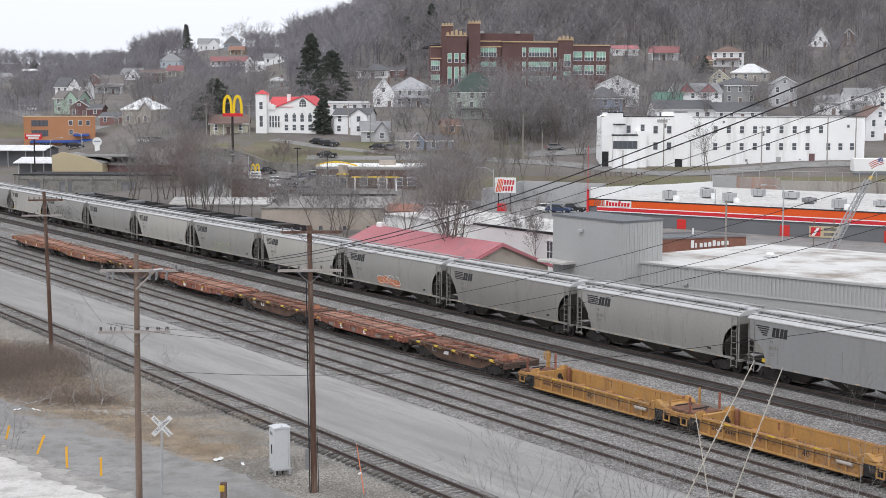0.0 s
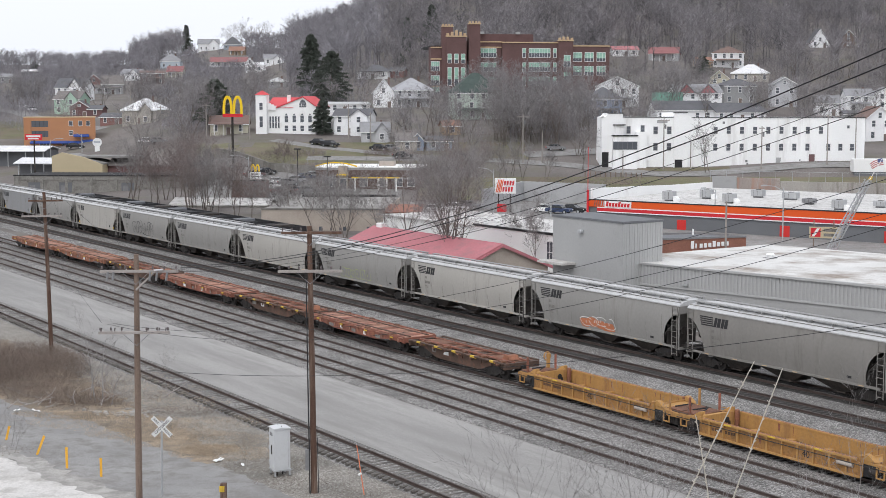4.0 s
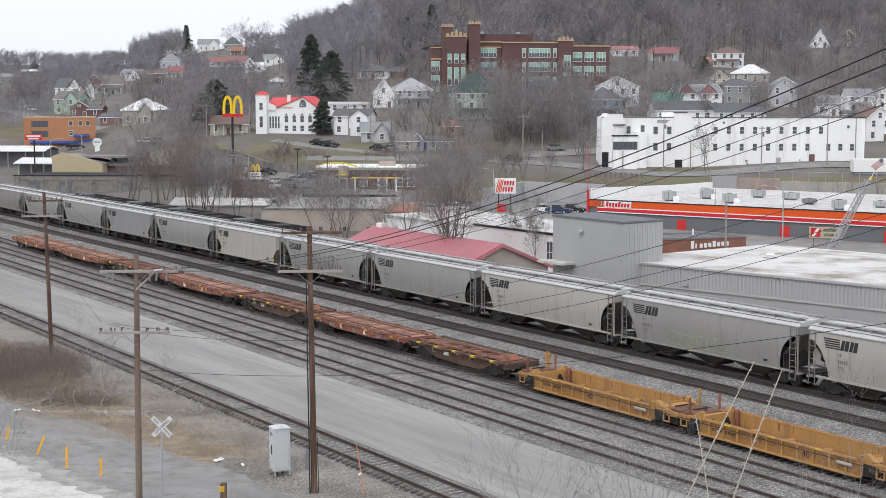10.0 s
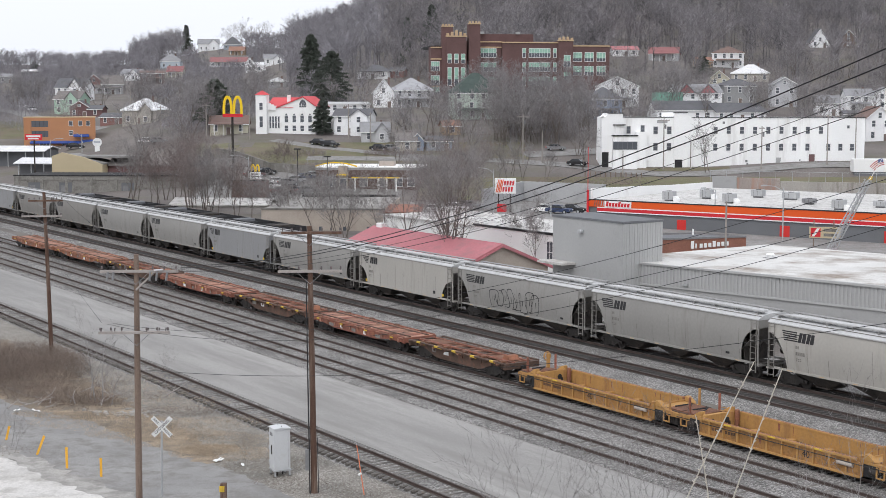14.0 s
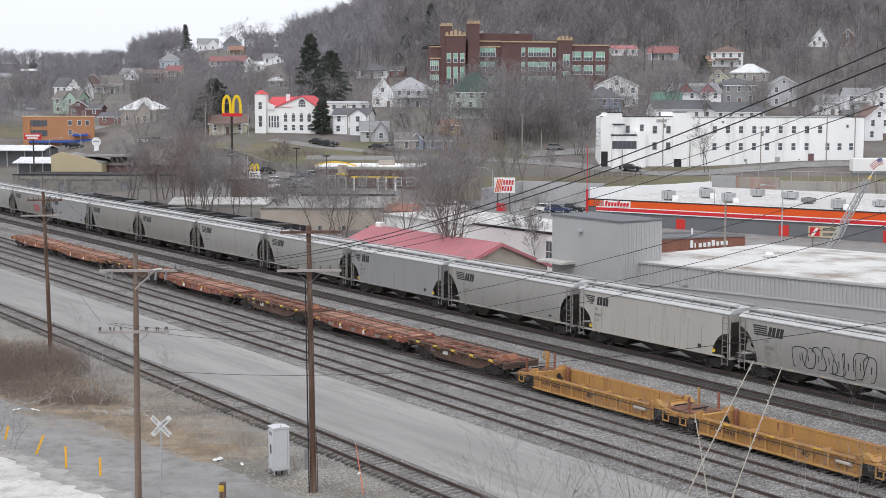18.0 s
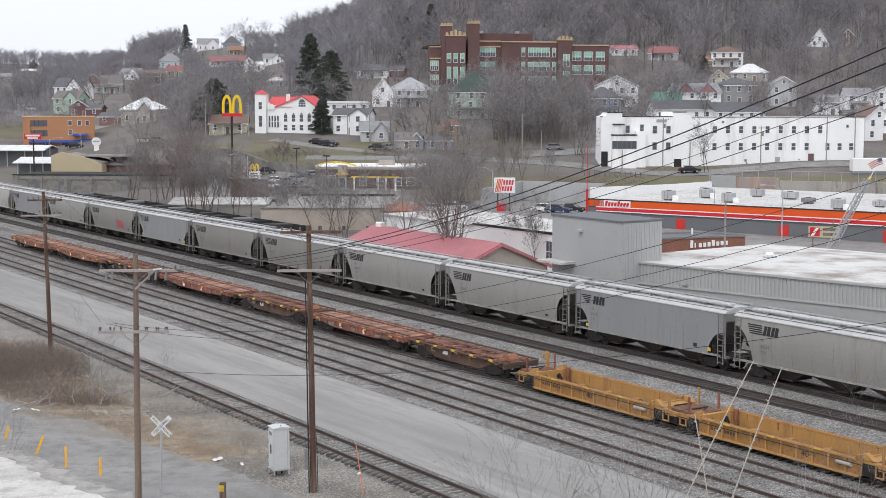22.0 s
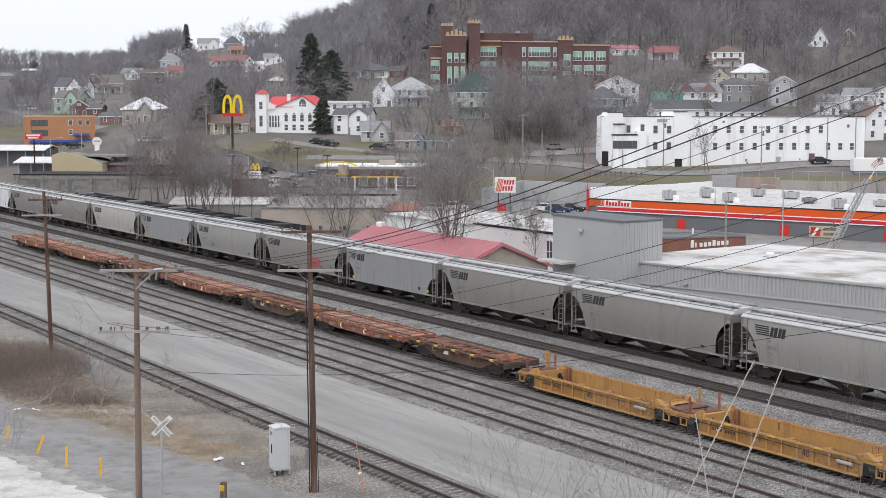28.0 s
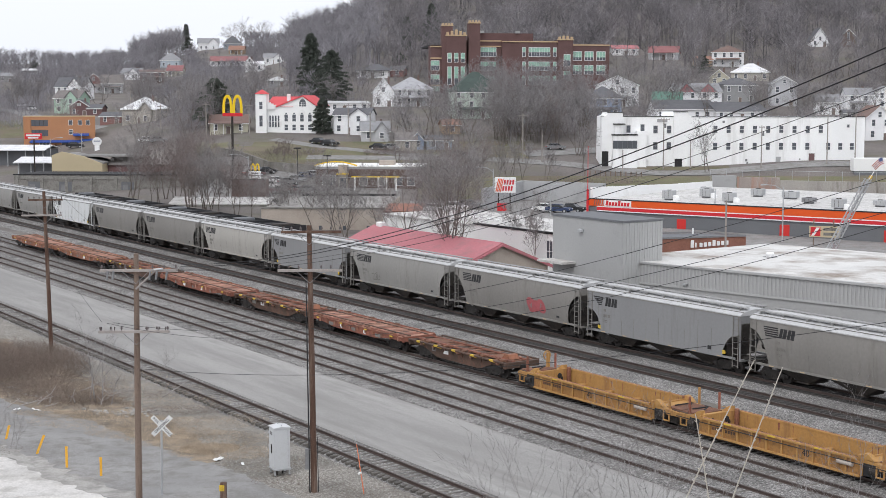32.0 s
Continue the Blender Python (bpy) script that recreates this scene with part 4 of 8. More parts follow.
def signal_cabinet():
    c = thing("relay_cabinet", pose(-8.1, 70.2, -0.3, 0, 0, -66), "tall pale grey metal relay cabinet on short legs", "cabinet")
    part("body", Build().box(-0.4, -0.41, 0.34, 0.4, 0.41, 2.36, 0.02), "cabinet_grey", c)
    lid = part("lid", Build().prism([(-0.45, 2.36), (0.45, 2.36), (0.45, 2.41), (0, 2.47), (-0.45, 2.41)], "x", -0.44, 0.44), "cabinet_grey", c)
    part("lifting_eye", Build().tube((-0.3, 0, 2.46), (-0.3, 0, 2.54), 0.03, 0.03, 6).tube((0.3, 0, 2.46), (0.3, 0, 2.54), 0.03, 0.03, 6), "galvanised", lid)
    d = part("door", Build().box(-0.36, -0.44, 0.4, 0.36, -0.41, 2.3, 0.01), "cabinet_grey", c)
    part("handle", Build().box(0.05, -0.48, 1.1, 0.11, -0.44, 1.55), "underframe", d)
    part("vent", Build().box(-0.2, -0.455, 2.02, 0.2, -0.438, 2.18), "unit_grey", d)
    for z in (0.6, 1.3, 2.0):
        part("hinge", Build().tube((-0.37, -0.45, z), (-0.37, -0.45, z + 0.15), 0.02, 0.02, 6), "galvanised", d)
    side = part("side_panel", Build().box(0.4, -0.36, 0.45, 0.415, 0.36, 2.25), "cabinet_grey", c)
    part("seam", Build().box(0.412, 0.29, 0.45, 0.419, 0.3, 2.25), "unit_grey", side)
    part("base_frame", Build().box(-0.44, -0.45, 0.27, 0.44, 0.45, 0.34), "galvanised", c)
    for x in (-0.36, 0.36):
        for y in (-0.37, 0.37):
            leg = part("leg", Build().box(x - 0.035, y - 0.035, -0.2, x + 0.035, y + 0.035, 0.27), "galvanised", c)
            part("foot", Build().box(x - 0.09, y - 0.09, -0.02, x + 0.09, y + 0.09, 0.03), "old_concrete", leg)
    part("conduit", Build().tube((0.1, -0.2, -0.2), (0.1, -0.2, 0.3), 0.05, 0.05, 8).tube((-0.1, 0.15, -0.2), (-0.1, 0.15, 0.3), 0.04, 0.04, 8), "underframe", c)


def small_posts():
    for x, y, lean, h in ((-16.8, 69.3, 0, 0.95), (-18.9, 70.9, 0, 1.1), (-21.2, 73.7, 22, 1.1), (-23.8, 77.0, 14, 0.8)):
        b = thing("marker_post", pose(x, y, -0.2, 0, lean, 0), "thin yellow plastic marker post at the road's edge", "marker post", "yellow marker posts")
        part("post", Build().box(-0.06, -0.015, -0.4, 0.06, 0.015, h, 0.005), "bollard_yellow", b)
        part("cap", Build().box(-0.065, -0.02, h - 0.06, 0.065, 0.02, h + 0.01), "bollard_yellow", b)
    w = thing("wooden_post", pose(-10.05, 64.5, -0.2), "short dark wooden post with a yellow tag", "post")
    part("post", Build().box(-0.14, -0.13, -0.5, 0.14, 0.13, 1.0, 0.02), "pole_wood", w)
    part("tag", Build().box(-0.17, -0.15, 0.62, 0.06, -0.13, 0.9), "safety_yellow", w, "square yellow tag")
    f = thing("marker_whip", pose(-3.75, 66.6, -0.2, 0, -8, 0), "leaning orange fibreglass marker whip", "marker whip")
    part("rod", Build().tube((0, 0, -0.3), (0, 0, 2.3), 0.03, 0.02, 6), "whip_orange", f)
    part("tip", Build().tube((0, 0, 2.3), (-0.05, 0, 2.75), 0.012, 0.008, 5), "galvanised", f)
    part("ball", Build().tube((-0.12, 0, 0.85), (0.02, 0, 0.92), 0.06, 0.06, 8), "sign_white", f)


yard_surfaces()
for d, s0, s1, a, b_, mat in ((36.86, -420, 40, -135, -22, "old_tie"), (48.1, -420, 40, -125, -28, "old_tie"), (51.9, -420, 40, -125, -28, "old_tie"),
                              (55.5, -420, 40, 0, -1, "dark_tie"), (64.8, -420, 40, 0, -1, "dark_tie"), (69.65, -900, 60, 0, -1, "dark_tie")):
    track(d, s0, s1, a, b_, mat)
make_train()
mark_train()


def pole_kit():
    """Conduits, cut-outs and boxes on the line-side poles."""
    a = thing("pole_conduit", pose(-6.1, 66.9, -0.2, 0, 0, 3), "dark cable conduit strapped to the pole", "conduit")
    part("pipe", Build().tube((-0.22, -0.05, -0.2), (-0.29, -0.05, 7.5), 0.026, 0.026, 8), "underframe", a)
    part("pipe", Build().tube((-0.2, -0.16, -0.2), (-0.3, -0.14, 10.2), 0.025, 0.025, 6), "cable_black", a)
    part("meter_box", Build().box(-0.42, -0.12, 1.0, -0.22, 0.04, 2.0, 0.02), "unit_grey", a)
    c = part("ground_wire", Build().tube((0.2, -0.12, -0.1), (0.16, -0.15, 2.6), 0.018, 0.018, 6), "cable_black", a)
    k = thing("cut_out_switch", pose(-14.0, 64.8, -0.2, 0, 0, 2), "grey line switches under the top cross-arm", "line switch")
    for x in (-1.15, -0.9, 0.75, 1.05, 1.5):
        s = part("switch_body", Build().tube((x, -0.35, 10.35), (x + 0.05, -0.35, 10.75), 0.05, 0.05, 8), "unit_grey", k)
        part("bracket", Build().box(x - 0.03, -0.35, 10.55, x + 0.03, -0.1, 10.6), "underframe", s)
    part("arm_brace", Build().tube((0.95, -0.2, 10.7), (0.12, -0.2, 9.9), 0.05, 0.05, 6), "arm_wood", k)
    part("arrester", Build().tube((0.95, -0.3, 10.8), (1.35, -0.3, 10.84), 0.04, 0.04, 8), "cabinet_grey", k)
    for x in (-1.5, -0.9, 0.6, 1.1, 1.4):
        part("pin", Build().tube((x, -0.17, 8.0), (x + 0.03, -0.17, 8.18), 0.02, 0.035, 6), "insulator", k)

# ---- buildings ----
def window(parent, x, z, w, h, y, frame_mat="white_paint", lights=1, bars=1, name="window"):
    """A window on a wall whose face is at y: frame, sill, bars, and a pane set back in it."""
    f = 0.09
    outer = [(x - w / 2 - f, z - f), (x + w / 2 + f, z - f), (x + w / 2 + f, z + h + f), (x - w / 2 - f, z + h + f)]
    inner = [(x - w / 2, z), (x + w / 2, z), (x + w / 2, z + h), (x - w / 2, z + h)]
    vs = [(a, yy, c) for yy in (y - 0.07, y + 0.03) for ring in (outer, inner) for a, c in ring]
    fs = []
    for i in range(4):
        k = (i + 1) % 4
        fs += [(i, k, 4 + k, 4 + i), (8 + i, 12 + i, 12 + k, 8 + k), (i, 8 + i, 8 + k, k), (4 + i, 4 + k, 12 + k, 12 + i)]
    win = part(name, Build().add(vs, fs), frame_mat, parent)
    for i in range(1, lights):
        xx = x - w / 2 + i * w / lights
        part("glazing_bar", Build().box(xx - 0.03, y - 0.055, z, xx + 0.03, y - 0.03, z + h), frame_mat, win)
    for i in range(1, bars + 1):
        zz = z + i * h / (bars + 1)
        part("glazing_bar", Build().box(x - w / 2, y - 0.052, zz - 0.03, x + w / 2, y - 0.028, zz + 0.03), frame_mat, win)
    part("pane", Build().box(x - w / 2, y - 0.025, z, x + w / 2, y + 0.02, z + h), "window_glass", win)
    return win


def door(parent, x, z, w, h, y, material, frame_mat="white_paint"):
    d = part("door", Build().box(x - w / 2, y - 0.06, z, x + w / 2, y + 0.02, z + h, 0.01), material, parent)
    part("door_frame", Build().box(x - w / 2 - 0.08, y - 0.04, z, x - w / 2, y + 0.02, z + h + 0.08).box(x + w / 2, y - 0.04, z, x + w / 2 + 0.08, y + 0.02, z + h + 0.08)
         .box(x - w / 2, y - 0.04, z + h, x + w / 2, y + 0.02, z + h + 0.08), frame_mat, d)
    return d


def roof_mesh(style, w, d, e, r):
    """A pitched roof with thick edges and overhang over a plan w by d, from eaves e to ridge r."""
    o, t = 0.35, 0.16
    b = Build()
    x0, x1, y0, y1 = -w / 2 - o, w / 2 + o, -o, d + o
    e2 = e - o * (r - e) / (max(1.0, (w if style == "gable" else d) / 2))
    if style == "gable":
        b.prism([(x0, e2), (0, r), (x1, e2), (x1, e2 + t), (0, r + t), (x0, e2 + t)], "y", y0, y1)
    elif style == "side":
        b.prism([(y0, e2), (d / 2, r), (y1, e2), (y1, e2 + t), (d / 2, r + t), (y0, e2 + t)], "x", x0, x1)
    else:
        k = min(w, d) / 2 + o
        rx0, rx1, ry0, ry1 = x0 + k, x1 - k, y0 + k, y1 - k
        if rx1 < rx0 + 0.4:
            rx0, rx1 = -0.2, 0.2
        if ry1 < ry0 + 0.4:
            ry0 = ry1 = d / 2
        b.add([(x0, y0, e - 0.1), (x1, y0, e - 0.1), (x1, y1, e - 0.1), (x0, y1, e - 0.1), (x0, y0, e + 0.06), (x1, y0, e + 0.06), (x1, y1, e + 0.06), (x0, y1, e + 0.06),
               (rx0, ry0, r), (rx1, ry0, r), (rx1, ry1, r), (rx0, ry1, r)],
              [(0, 1, 2, 3), (0, 1, 5, 4), (1, 2, 6, 5), (2, 3, 7, 6), (3, 0, 4, 7), (4, 5, 9, 8), (5, 6, 10, 9), (6, 7, 11, 10), (7, 4, 8, 11), (8, 9, 10, 11)])
    return b


WORDS = dict(white="white clapboard", mint="mint-green", maroon="dark maroon", brick="red-brick", beige="beige", darkbrick="dark brick", paleblue="pale blue",
             cream="cream", brown="brown", tan="tan", grey="grey", pale="pale grey", blue="light blue", bluegrey="blue-grey", palegreen="pale green")
ROOFS = dict(greybrown="grey-brown", slate="dark slate", whitemetal="white metal", brown="brown", grey="grey", rust="rusty", white="white", pale="pale", palegrey="pale grey",
             darkgreen="dark green", pink="pinkish red", redbrown="red-brown", green="green")
HOUSES = []


def house(x, y, w, e, r, style, wall, roof):
    """A timber or brick house of one to three storeys on the hillside, facing the valley."""
    rnd = random.Random(int(x * 31 + y * 7))
    e, r = max(e, 2.3), max(r, e + 1.0)
    d = min(11.0, max(5.5, w * rnd.uniform(0.75, 1.0)))
    rz = rnd.uniform(-14, 14)
    z = terrain(x, y)
    plan, style = style, {"cross": "side", "hipped": "hip"}.get(style, style)
    h = thing("house", pose(x, y, z, 0, 0, rz), f"{WORDS[wall]} house with {ROOFS[roof]} roof on the hillside", "house", "hillside houses")
    body = Build().box(-w / 2, 0, -1.0, w / 2, d, e)
    if style == "gable":
        body.prism([(-w / 2, e), (w / 2, e), (0, r)], "y", 0, d)
    elif style == "side":
        body.prism([(0, e), (d, e), (d / 2, r)], "x", -w / 2, w / 2)
    part("wall", body, "wall_" + wall, h)
    part("foundation", Build().box(-w / 2 + 0.02, 0.02, -3.0, w / 2 - 0.02, d - 0.02, -0.95), "old_concrete", h)
    rf = part("roof", roof_mesh(style, w, d, e, r), "roof_" + roof, h)
    part("fascia", Build().box(-w / 2 - 0.33, -0.37, e - 0.3, w / 2 + 0.33, -0.31, e - 0.08) if style != "gable" else
         Build().prism([(-w / 2 - 0.3, e - 0.3), (0, r - 0.12), (w / 2 + 0.3, e - 0.3), (w / 2 + 0.3, e - 0.08), (0, r + 0.1), (-w / 2 - 0.3, e - 0.08)], "y", -0.41, -0.36), "white_paint", rf)
    if rnd.random() < 0.45:
        part("chimney", Build().box(w * 0.18, d * 0.5, e, w * 0.18 + 0.5, d * 0.5 + 0.5, r + 0.5), "wall_darkbrick", rf)
    if plan in ("cross", "hipped"):
        # a front wing under its own gable
        g, k, up = w * (0.23 if plan == "cross" else 0.16), w * 0.22, (0.97 * r + 0.03 * e if plan == "cross" else 0.6 * r + 0.4 * e)
        wing = part("front_wing", Build().box(k - g, -0.9, -1.0, k + g, 0.5, e).prism([(k - g, e), (k + g, e), (k, up)], "y", -0.9, d * 0.5), "wall_" + wall, h)
        part("wing_roof", Build().prism([(k - g - 0.3, e - 0.2), (k, up), (k + g + 0.3, e - 0.2), (k + g + 0.3, e - 0.03), (k, up + 0.18), (k - g - 0.3, e - 0.03)], "y", -1.25, d * 0.5), "roof_" + roof, wing)
        for zz in [0.75 + i * e / max(1, round(e / 2.7)) for i in range(max(1, round(e / 2.7)))]:
            window(wing, k, zz, 0.9, 1.25, -0.9)
    storeys = max(1, round(e / 2.7))
    n = max(1, int(w / 2.6))
    for k in range(storeys):
        for i in range(n):
            xx = -w / 2 + (i + 0.5) * w / n + rnd.uniform(-0.2, 0.2)
            if k == 0 and i == n // 2 and w > 5:
                door(h, xx, -0.4, 0.95, 2.05, 0, "wall_brown")
            else:
                window(h, xx, k * e / storeys + 0.75, 0.85, min(1.4, e / storeys - 1.0), 0)
    if style == "gable" and r - e > 1.8:
        window(h, 0, e + 0.15, 0.8, min(1.2, r - e - 1.2), 0)
    if w > 7 and plan == style and rnd.random() < 0.6:
        pr = part("porch_roof", Build().prism([(-1.9, 2.35), (0.0, 2.75), (0.0, 2.9), (-1.9, 2.47)], "x", -w * 0.38, w * 0.38), "roof_" + roof, h)
        for i in range(4):
            xx = -w * 0.36 + i * w * 0.72 / 3
            part("porch_post", Build().box(xx - 0.07, -1.8, -0.8, xx + 0.07, -1.66, 2.4), "white_paint", pr)
        part("porch_floor", Build().box(-w * 0.38, -1.9, -0.9, w * 0.38, 0, -0.35), "arm_wood", h)
    if abs(x - 69.3) < 0.6:
        for xx in (-w * 0.27, w * 0.2):
            g = part("front_gable", Build().prism([(xx - 2.2, e), (xx + 2.2, e), (xx, r - 0.1)], "y", -0.3, 2.5), "roof_pink", h, "pink-painted front gable")
            part("gable_roof", Build().prism([(xx - 2.5, e - 0.1), (xx, r), (xx + 2.5, e - 0.1), (xx + 2.5, e + 0.1), (xx, r + 0.2), (xx - 2.5, e + 0.1)], "y", -0.5, 3.0), "roof_grey", g)
    HOUSES.append((x, y, w, d))
    return h


def block(parent, name, x0, y0, z0, x1, y1, z1, material, c=0.0):
    return part(name, Build().box(x0, y0, z0, x1, y1, z1, c), material, parent)


def factory():
    f = thing("white_factory", pose(33.75, 308.2, 3.3, 0, 0, 1.0), "long white-painted three-storey industrial building", "factory")
    # curved parapets at the two gate bays, plain wings between and beyond
    curve = lambda x0, x1, z0, z1: [(x0 + (x1 - x0) * (1 - math.cos(k * math.pi / 8)), z0 + (z1 - z0) * math.sin(k * math.pi / 8)) for k in range(5)]
    left = [(0, -3), (4.6, -3), (4.6, 12.0)] + curve(1.4, 0.2, 12.0, 11.2)
    part("wall", Build().prism(left, "y", 0, 9), "factory_white", f)
    block(f, "wall", 4.6, 0.5, -3, 15.5, 16, 11.15, "factory_white")
    mid = [(15.5, -3), (19.5, -3), (19.5, 11.1)] + [(19.3, 11.12), (18.9, 11.3), (18.6, 11.65), (18.3, 12.1), (15.5, 12.1)]
    part("wall", Build().prism(mid, "y", -0.1, 16), "factory_white", f)
    block(f, "wall", 19.5, 0.3, -3, 56.6, 18, 11.05, "factory_white")
    for x0, x1, y, z in ((1.3, 4.7, -0.1, 12.0), (-0.1, 0.5, -0.1, 11.2), (4.6, 15.5, 0.4, 11.15), (15.4, 18.4, -0.2, 12.1), (19.4, 56.7, 0.2, 11.05)):
        block(f, "coping", x0, y, z, x1, y + 0.5, z + 0.16, "tar_black")
    block(f, "roof", 4.7, 2.2, 9.8, 56.3, 15.7, 10.0, "flat_roof_white")
    for i in range(9):
        window(f, 24.5 + i * 2.83, 7.7, 0.85, 1.45, 0.3, "white_paint")
    for i in range(8):
        window(f, 24.5 + i * 2.83, 4.1, 0.85, 1.45, 0.3, "white_paint")
    for x in (48.8, 51.4, 53.9):
        window(f, x, 4.1, 0.85, 1.4, 0.3, "white_paint")
    window(f, 53.0, 8.9, 0.4, 0.5, 0.3, "panel_grey", bars=0)
    for x, z, w in ((5.9, 7.8, 0.7), (8.9, 8.0, 0.7), (11.7, 7.7, 0.8), (14.6, 7.7, 0.8), (11.7, 4.2, 0.8), (14.6, 4.2, 0.8)):
        window(f, x, z, w, 1.45, 0.5, "panel_grey")
    # glazed bay over a lean-to, doors, porch roof, wall signs
    bay = block(f, "bay", 2.3, -1.8, -3, 7.5, 0.3, 7.2, "factory_white")
    for i in range(5):
        window(bay, 2.85 + i * 1.02, 4.5, 0.9, 1.5, -1.8, "wall_charcoal", bars=0)
    block(f, "lean_to_roof", 2.2, -1.95, 7.2, 7.6, 0.35, 7.45, "tar_black")
    block(f, "buttress", 7.5, -0.9, -3, 9.6, 0.5, 8.1, "factory_white")
    block(f, "canopy", 2.5, -1.2, 9.5, 5.0, 0.5, 9.7, "tar_black")
    block(f, "penthouse", 2.9, -0.8, 7.4, 4.7, 0.4, 9.5, "factory_white")
    block(f, "doorway", 0.2, -0.04, -0.2, 1.6, 0.02, 3.8, "tar_black")
    block(f, "doorway", 15.8, -0.14, -1.2, 17.4, -0.06, 2.2, "tar_black")
    block(f, "wall_sign", 12.0, 0.4, 10.0, 14.2, 0.5, 10.6, "panel_grey")
    door(f, 45.3, 1.2, 1.25, 2.1, 0.3, "wall_maroon")
    part("patch", Build().prism([(37.6, 1.3), (38.0, 1.0), (38.5, 1.1), (38.7, 2.6), (37.6, 2.6)], "y", 0.25, 0.298), "panel_grey", f)
    for x, z, w in ((31.0, 1.6, 0.5), (31.3, 1.1, 0.35), (42.6, 1.9, 0.3), (26.0, 9.8, 0.5)):
        block(f, "bare_patch", x, 0.27, z, x + w, 0.298, z + w, "unit_grey")


def school():
    """The old brick high school: crenellated twin-towered gate, long wings, rows of blinds."""
    s = thing("brick_school", pose(-3.5, 428, 19.0, 0, 0, 9), "large dark red-brick school with crenellated towers", "school")
    def win(x, z, w, h, y, lights, drop=0.5):
        g = window(s, x, z, w, h, y, "white_paint", lights, 1)
        part("blind", Build().box(x - w / 2 + 0.02, y - 0.031, z + h * drop, x + w / 2 - 0.02, y - 0.026, z + h), "blind_green", g)
    def crest(parent, x0, x1, y, z, n, rise=0.0):
        """A cornice with small stone merlons, the middle ones raised."""
        block(parent, "parapet", x0 - 0.2, y - 0.2, z - 0.35, x1 + 0.2, y + 0.6, z, "stone_trim")
        w = (x1 - x0 + 0.4) / n
        for i in range(n):
            up = rise * (1 - abs(i - (n - 1) / 2) / (n / 2))
            part("merlon", Build().box(x0 - 0.2 + i * w + w * 0.2, y - 0.2, z - 0.1, x0 - 0.2 + (i + 1) * w - w * 0.2, y + 0.5, z + 0.5 + up, 0.05), "stone_trim", parent)
    block(s, "wall", 0, 0.5, -4, 9, 5, 14.8, "school_brick")
    block(s, "wall", 9, 2.6, -4, 21.6, 22, 16.6, "school_brick")
    block(s, "wall", 4, 5, -4, 9, 22, 14.8, "school_brick")
    block(s, "wall", 21.6, 1.0, -4, 38.5, 22, 16.4, "school_brick")
    block(s, "wall", 38.5, 1.2, -4, 54.5, 20, 15.5, "school_brick")
    block(s, "attic", 14.6, 8, 15.6, 32.5, 20, 18.9, "school_brick")
    t = block(s, "tower", 3.2, -0.6, -4, 6.4, 2.4, 20.6, "school_brick")
    crest(t, 3.2, 6.4, -0.6, 20.9, 4)
    t = block(s, "tower", 11.2, -0.6, -4, 14.6, 2.8, 21.4, "school_brick")
    crest(t, 11.2, 14.6, -0.6, 21.7, 4)
    gate = block(s, "gatehouse", 4.4, -0.9, -4, 10.4, 3, 17.6, "school_brick")
    crest(gate, 4.4, 10.4, -0.9, 18.0, 5, 1.0)
    for z, h in ((-0.4, 2.6), (3.4, 5.2), (10.0, 2.6)):
        for i in range(3):
            win(5.4 + i * 2.0, z, 1.1, h, -0.9, 1, 0.35)
    for z in (0.2, 3.6, 7.7):
        win(1.3, z, 2.4, 2.7, 0.5, 4)
    for z in (3.4, 7.6, 11.8):
        win(17.7, z, 4.6, 2.6, 2.6, 6)
        for x, w, l in ((28.2, 0.9, 1), (32.9, 6.4, 8), (37.6, 0.9, 1)):
            win(x, z, w, 2.6, 1.0, l)
    pav = block(s, "pavilion", 38.5, 0.2, -4, 43.0, 6, 16.7, "school_brick")
    crest(pav, 38.5, 43.0, 0.2, 17.0, 4, 0.6)
    win(41.2, 9.0, 1.9, 3.4, 0.2, 2)
    win(41.2, 5.2, 1.9, 2.2, 0.2, 2)
    for z in (6.6, 10.7):
        for x in (44.6, 48.2, 51.9):
            win(x, z, 2.6, 2.6, 1.2, 3, 0.35)
    for x0, x1, y, z in ((-0.1, 3.2, 0.38, 14.4), (-0.1, 3.2, 0.38, 11.0), (14.6, 21.7, 2.48, 14.6), (14.6, 21.7, 2.48, 2.2), (21.5, 38.5, 0.88, 16.0), (43.0, 54.6, 1.08, 15.1), (14.6, 21.6, 2.48, 16.2), (-0.1, 3.2, 0.38, 3.0)):
        block(s, "cornice", x0, y - 0.12, z, x1, y + 0.15, z + 0.35, "stone_trim")
    block(s, "roof", 0.5, 4, 14.6, 53, 21.5, 15.2, "tar_black")
    for x in (16, 27):
        block(s, "roof_vent", x, 7, 18.9, x + 1.2, 8, 19.6, "panel_grey")


